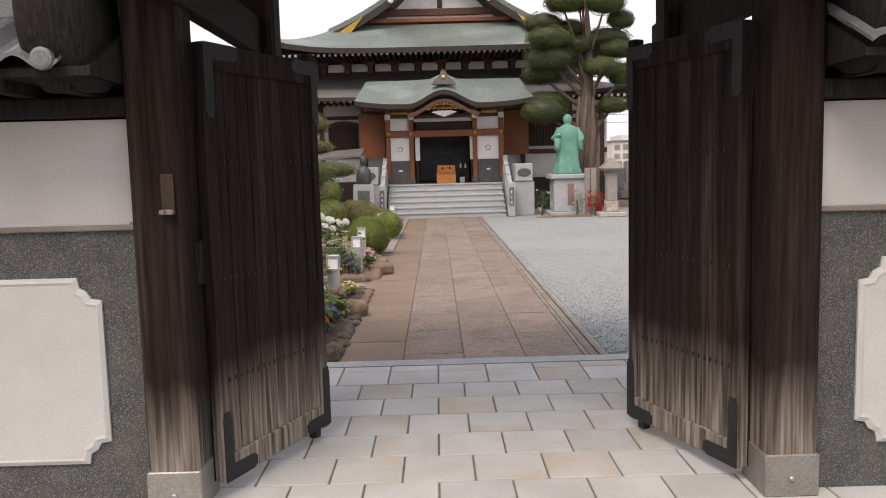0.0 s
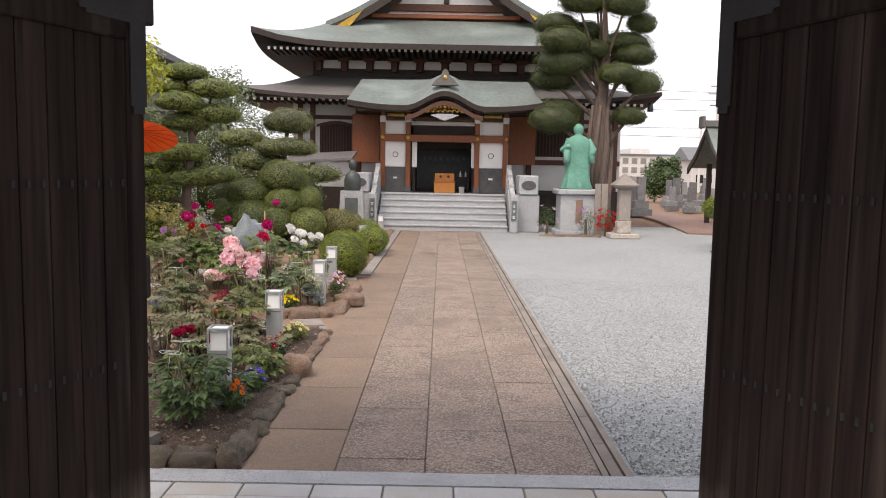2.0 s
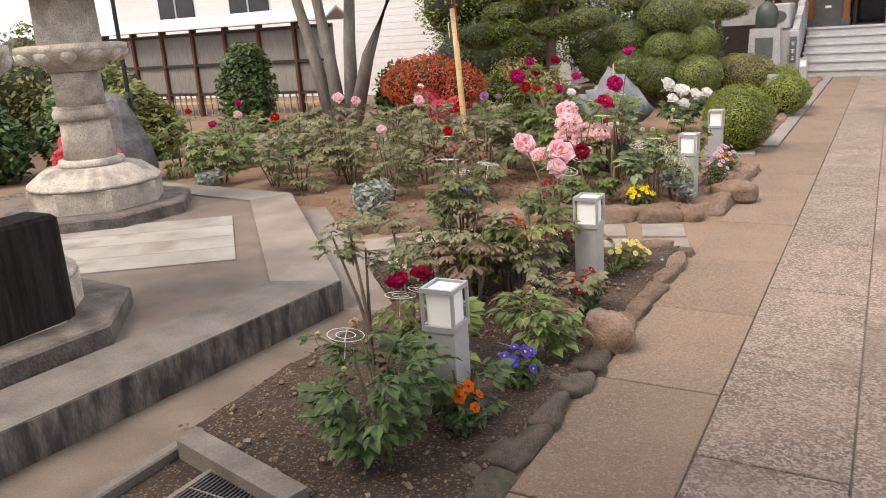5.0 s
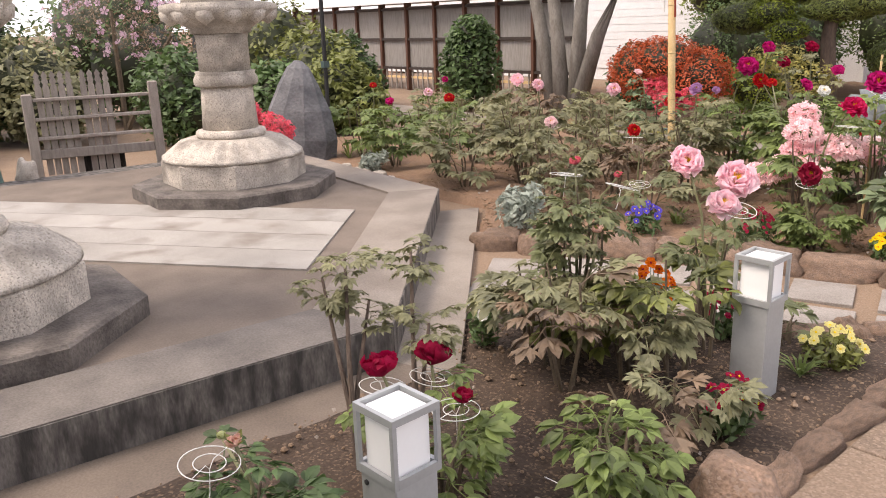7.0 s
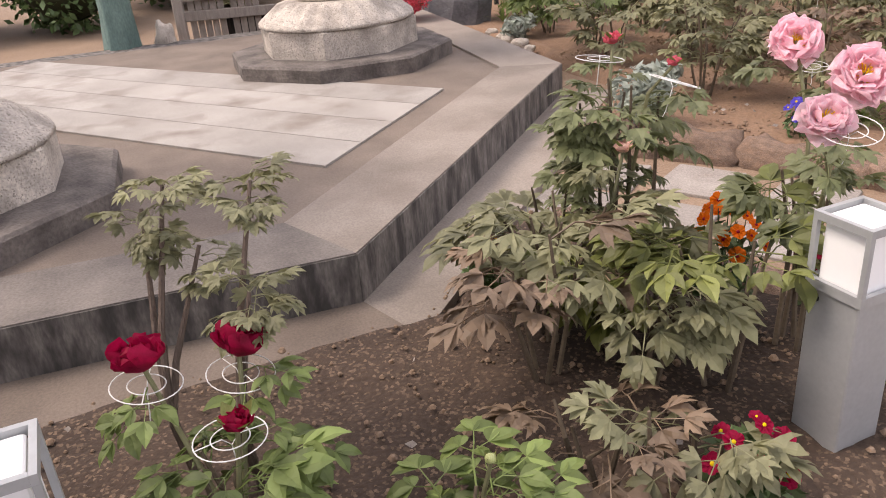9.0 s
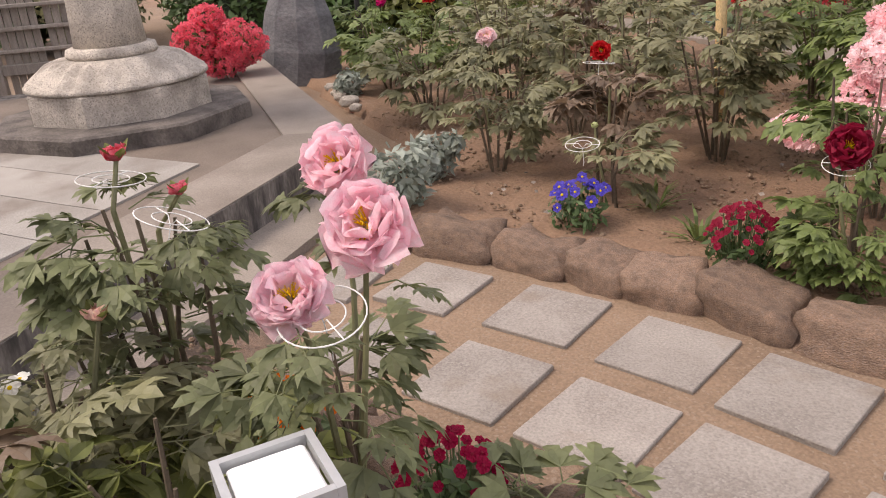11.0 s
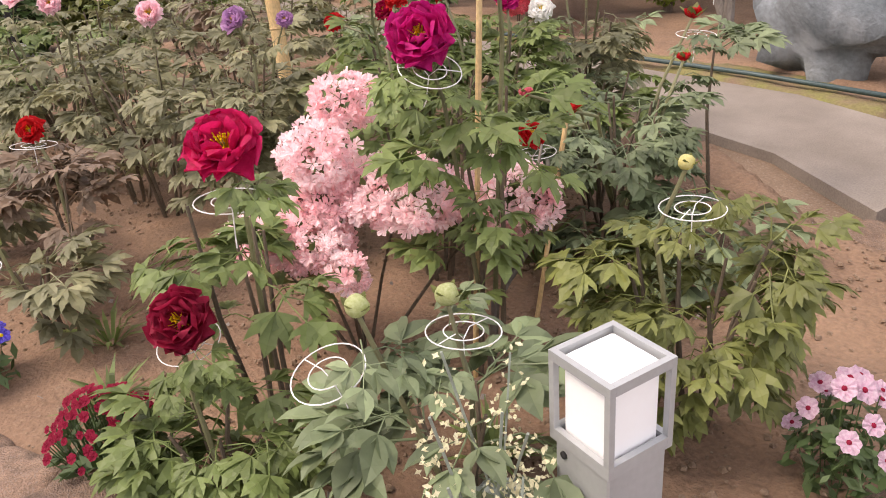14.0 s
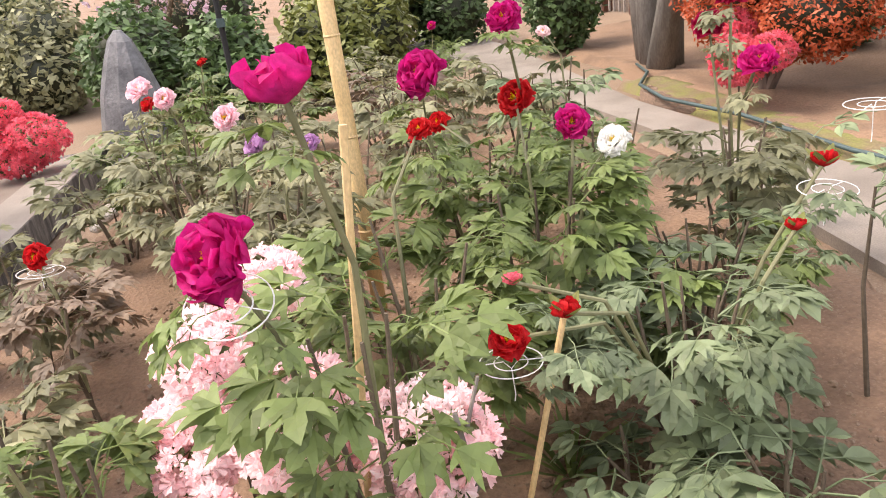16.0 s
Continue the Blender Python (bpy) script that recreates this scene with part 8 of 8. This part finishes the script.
def clump(x, y, r, h, n, colour, label, leaf="leaf_deep", size=0.045, z0=0.06, eye="fl_yellow", name="pansy_clump"):
    d = thing(name, label, "flowers", pose(x, y, z0), "bedding flowers")
    shrub_seed[0] += 1
    tagged(part("foliage", leaf_cloud([(0, 0, h * 0.42, r, r, h * 0.45)], 260, 0.05, shrub_seed[0], shell=0.3, shape=0.4), leaf, d), kind="stuff")
    if colour not in PANSY:
        PANSY[colour] = pansy_mesh(colour, eye)
    if "eye " + eye not in PANSY:
        PANSY["eye " + eye] = Mesh().lathe([(0.11, 0.05), (0.06, 0.1), (0.02, 0.11)], 7).mesh("eye", eye)
    for i in range(n):
        a, q = i * 2.4 + rng.uniform(-0.3, 0.3), r * math.sqrt((i + 0.5) / n)
        z = h * (1.08 - 0.45 * (q / r) ** 2) * rng.uniform(0.9, 1.1)
        face = Vector((0.5 + math.cos(a) * 0.5, -0.45 + math.sin(a) * 0.5, 0.9 + rng.uniform(-0.2, 0.3)))
        s = size * rng.uniform(0.75, 1.2)
        m = Matrix.Translation((q * math.cos(a), q * math.sin(a), z)) @ face.to_track_quat("Z", "Y").to_matrix().to_4x4() @ pose(0, 0, 0, 0, 0, rng.uniform(-40, 40)) @ Matrix.Diagonal((s, s, s, 1))
        b = part("bloom", PANSY[colour], None, d, m=m)
        part("eye", PANSY["eye " + eye], None, b)
        part("stalk", Mesh().tube([(q * 0.5 * math.cos(a), q * 0.5 * math.sin(a), 0), (q * math.cos(a), q * math.sin(a), z)], 0.0018, 3), leaf, d)
    return d


clump(-1.6, 13.01, 0.12, 0.37, 18, "fl_orange", "bright orange pansies in full bloom", size=0.05, eye="fl_wine")
clump(-1.40, 13.30, 0.13, 0.22, 34, "fl_crimson", "small dark red bedding flowers", size=0.034, eye="fl_wine")
clump(-2.76, 14.6, 0.13, 0.22, 16, "fl_blue", "violet-blue pansies in bloom", size=0.055)
clump(-2.05, 14.83, 0.14, 0.24, 95, "fl_wine", "wine-red dianthus in bloom", size=0.027, name="dianthus_clump", eye="fl_wine")
clump(-1.307, 15.105, 0.125, 0.17, 30, "fl_yellow", "bright yellow violas in bloom", size=0.045, eye="fl_orange")
clump(-0.857, 16.170, 0.12, 0.28, 14, "fl_mauve", "pale mauve pansies with dark faces", size=0.06, eye="fl_wine")
clump(-0.917, 17.050, 0.13, 0.22, 14, "fl_mauve", "pale mauve pansies by a lamp", size=0.05, eye="fl_wine")
clump(-0.897, 16.850, 0.1, 0.18, 10, "fl_orange", "peach-orange pansies by a lamp", size=0.045)
clump(-0.9, 13.34, 0.13, 0.16, 14, "fl_cream", "fading pale yellow pansies at the bed edge", size=0.05, leaf="leaf_bright")
clump(-0.9, 12.47, 0.1, 0.22, 9, "fl_crimson", "dark red snapdragons at the bed edge", size=0.05, leaf="leaf_deep")
clump(-0.867, 11.400, 0.1, 0.16, 7, "fl_blue", "small violet-blue pansies at the bed edge", size=0.06)
clump(-0.917, 10.920, 0.1, 0.18, 7, "fl_orange", "small orange pansies beside a path lamp", size=0.055, eye="fl_wine")
clump(-2.15, 12.42, 0.08, 0.26, 7, "fl_white", "white pansies at the platform's edge", size=0.055)


def dusty_miller(x, y, r, h, label):
    d = thing("dusty_miller", label, "plant", pose(x, y, 0.06))
    shrub_seed[0] += 1
    tagged(part("foliage", leaf_cloud([(0, 0, h * 0.5, r, r, h * 0.5), (0.1, 0.08, h * 0.8, r * 0.5, r * 0.5, h * 0.3)], 420, 0.075, shrub_seed[0], shell=0.3, shape=0.35, flat=0.4), "leaf_grey", d), kind="stuff")
    part("stem", Mesh().tube([(0, 0, 0), (0.02, 0, h * 0.6)], 0.008, 5), "stem", d)
    return d


dusty_miller(-3.473, 14.056, 0.16, 0.34, "silver-grey dusty miller among the stones")
dusty_miller(-3.813, 14.389, 0.12, 0.26, "silver-grey dusty miller with frosted leaves")
dusty_miller(-6.297, 14.800, 0.12, 0.22, "small silver-grey foliage plant")


def cabbage(x, y, z, r, label, stalk):
    """An ornamental cabbage: a rosette of frilled leaves on a bare stalk, with seed shoots."""
    d = thing("ornamental_cabbage", label, "plant", pose(x, y, 0.05))
    part("stalk", Mesh().tube([(0.03, -0.02, 0), (0.0, 0.01, z * 0.5), (0, 0, z)], 0.014, 7), "stem", d)
    for ring, (n, ln, lift) in enumerate(((9, 1.0, 0.15), (8, 0.8, 0.5), (6, 0.55, 0.9))):
        for i in range(n):
            a = 2 * math.pi * (i + 0.5 * ring) / n
            rows = []
            dd, tt = Vector((math.cos(a), math.sin(a), 0)), Vector((-math.sin(a), math.cos(a), 0))
            for q in range(5):
                u = q / 4
                w = r * 0.5 * ln * (0.35 + 0.75 * math.sin(u * math.pi * 0.6))
                rows.append([dd * (r * ln * u * math.cos(lift)) + Vector((0, 0, z + r * ln * u * math.sin(lift) + 0.014 * math.sin(j * 2.3 + i) * u)) + tt * (w * (j / 4 * 2 - 1)) for j in range(5)])
            part("leaf", Mesh().grid(rows), "leaf_cabbage", d)
    for k in range(stalk):
        a = k * 2.1
        top = Vector((0.09 * math.cos(a), 0.09 * math.sin(a), z + 0.26 + 0.07 * (k % 3)))
        part("seed_shoot", Mesh().tube([(0, 0, z), top * 0.6 + Vector((0, 0, z * 0.4)), top], 0.003, 4), "leaf_grey", d)
        fl = Mesh()
        for i in range(34):
            p = top * (1 - 0.014 * i * 0.5) + Vector((rng.uniform(-0.035, 0.035), rng.uniform(-0.035, 0.035), rng.uniform(-0.12, 0.03)))
            s = rng.uniform(0.003, 0.0052)
            for _ in range(2):
                t1 = Vector((rng.uniform(-1, 1), rng.uniform(-1, 1), rng.uniform(-1, 1))).normalized() * s * 1.7
                t2 = t1.cross(Vector((0.3, rng.uniform(-1, 1), 0.6))).normalized() * s * 0.9
                fl.add([p - t1, p + t2, p + t1, p - t2], [(0, 1, 2, 3)])
        tagged(part("seed_head", fl, "fl_offwhite", d), kind="stuff")
    return d


cabbage(-1.05, 15.30, 0.16, 0.11, "grey-green ornamental cabbage gone to seed beside a lamp", 6)
cabbage(-0.95, 15.26, 0.1, 0.1, "pale ornamental cabbage at a lamp's foot", 3)
cabbage(-1.12, 15.38, 0.22, 0.09, "small grey ornamental cabbage", 4)
for x, y, s in ((-2.35, 14.9, 0.12), (-2.75, 15.0, 0.14), (-0.95, 13.15, 0.1), (-6.9, 15.3, 0.2), (-1.45, 15.62, 0.12), (-1.6, 16.35, 0.14), (-7.3, 15.2, 0.2), (-2.2, 16.45, 0.16)):
    d = thing("lily_tuft", "tuft of narrow green leaves", "plant", pose(x, y, 0.06))
    mb = Mesh()
    for k in range(26):
        a, e, ln = rng.uniform(0, 6.28), rng.uniform(0.3, 1.2), s * rng.uniform(1.0, 1.8)
        dd, tt = Vector((math.cos(a), math.sin(a), 0)), Vector((-math.sin(a), math.cos(a), 0))
        p0, p1, p2 = dd * 0.01, dd * ln * 0.5 * math.cos(e) + Vector((0, 0, ln * 0.6 * math.sin(e))), dd * ln * math.cos(e) + Vector((0, 0, ln * 0.8 * math.sin(e)))
        mb.add([p0 + tt * 0.004, p0 - tt * 0.004, p1 - tt * 0.008, p1 + tt * 0.008, p2], [(0, 1, 2, 3), (3, 2, 4)])
    tagged(part("leaf_tuft", mb, "leaf_peony", d), kind="stuff")
solid("plant_label", Mesh().box(-0.035, -0.001, 0, 0.035, 0.001, 0.02), "lamp_white", "small white plastic plant label on the soil", "label", m=pose(-1.1, 11.72, 0.1, 60, 20, 30))
solid("plant_label", Mesh().box(-0.05, -0.002, 0, 0.05, 0.002, 0.018), "lamp_white", "white plastic strip lying on the soil", "label", m=pose(-0.85, 16.55, 0.1, 80, 10, 20))
tw = thing("bare_branch", "forked bare grey branch leaning in the peony bed", "branch", pose(-1.76, 15.86, 0.05))
part("branch", Mesh().tube([(0, 0, 0), (0.0, 0.03, 0.24), (0.02, 0.12, 0.36), (0.05, 0.2, 0.46), (0.08, 0.17, 0.66)], [0.014, 0.013, 0.011, 0.008, 0.005], 7), "bark_grey", tw, smooth=True)
part("twig", Mesh().tube([(0.03, 0.14, 0.38), (-0.02, 0.2, 0.52), (-0.03, 0.25, 0.66)], [0.008, 0.006, 0.004], 6), "bark_grey", tw)

# ---- laid pieces ----
pav = bpy.data.objects["pavement"]
pave_mesh = Mesh().box(-0.2005, -0.194, -0.045, 0.2005, 0.194, 0.0, 0.004).mesh("paver", "paver")
for r in range(-6, 7):
    y0 = 7.08 + 0.4 * r
    for c in range(-8, 10):
        x = 0.51 + 0.413 * c + (0.2065 if r % 2 == 0 else 0.0)
        yc = y0 + 0.2
        if r == 6:
            continue
        if not (-3.0 < x < 4.2):
            continue
        if y0 < 6 and not (-2 < x < 3):
            continue
        ob = new("paver", pave_mesh)
        ob.parent = pav
        ob.matrix_basis = pose(x, yc, rng.uniform(-0.0015, 0.0015))
half = Mesh().box(-0.2005, -0.087, -0.045, 0.2005, 0.087, 0.0, 0.004).mesh("paver", "paver")
for c in range(-6, 8):
    ob = new("paver", half)
    ob.parent = pav
    ob.matrix_basis = pose(0.51 + 0.413 * c, 9.565, 0)
cols = ((-0.595, -0.02, 10.65), (-0.014, 0.54, 10.1), (0.546, 1.106, 10.67), (1.112, 1.64, 10.92))
for x0, x1, off in cols:
    y = 9.86
    nxt = off
    while y < 29.25:
        e = min(nxt, 29.28)
        ob = new("path_slab", Mesh().box(x0 + 0.001, y + 0.003, -0.05, x1 - 0.001, e - 0.008, 0.0, 0.004).mesh("path_slab", "path_dusty" if x0 < -0.5 else "path_slab"))
        ob.parent = path_bed
        ob.location.z = rng.uniform(-0.002, 0.002)
        y, nxt = e, e + 1.08 + rng.uniform(-0.015, 0.015)
stones = Mesh()
gs = random.Random(9)
for _ in range(9000):
    x, y = 1.86 + gs.random() ** 1.6 * 5, 9.9 + gs.random() ** 1.3 * 9
    s = gs.uniform(0.006, 0.014)
    a = gs.random() * 6
    stones.add([(x + s * math.cos(a), y + s * math.sin(a), 0), (x + s * math.cos(a + 2.1), y + s * math.sin(a + 2.1), 0), (x + s * math.cos(a + 4.2), y + s * math.sin(a + 4.2), 0), (x, y, s * 0.9)], [(0, 1, 3), (1, 2, 3), (2, 0, 3)])
solid("gravel_stones", stones, "gravel", "loose grey crushed gravel stones", "gravel", "stuff")
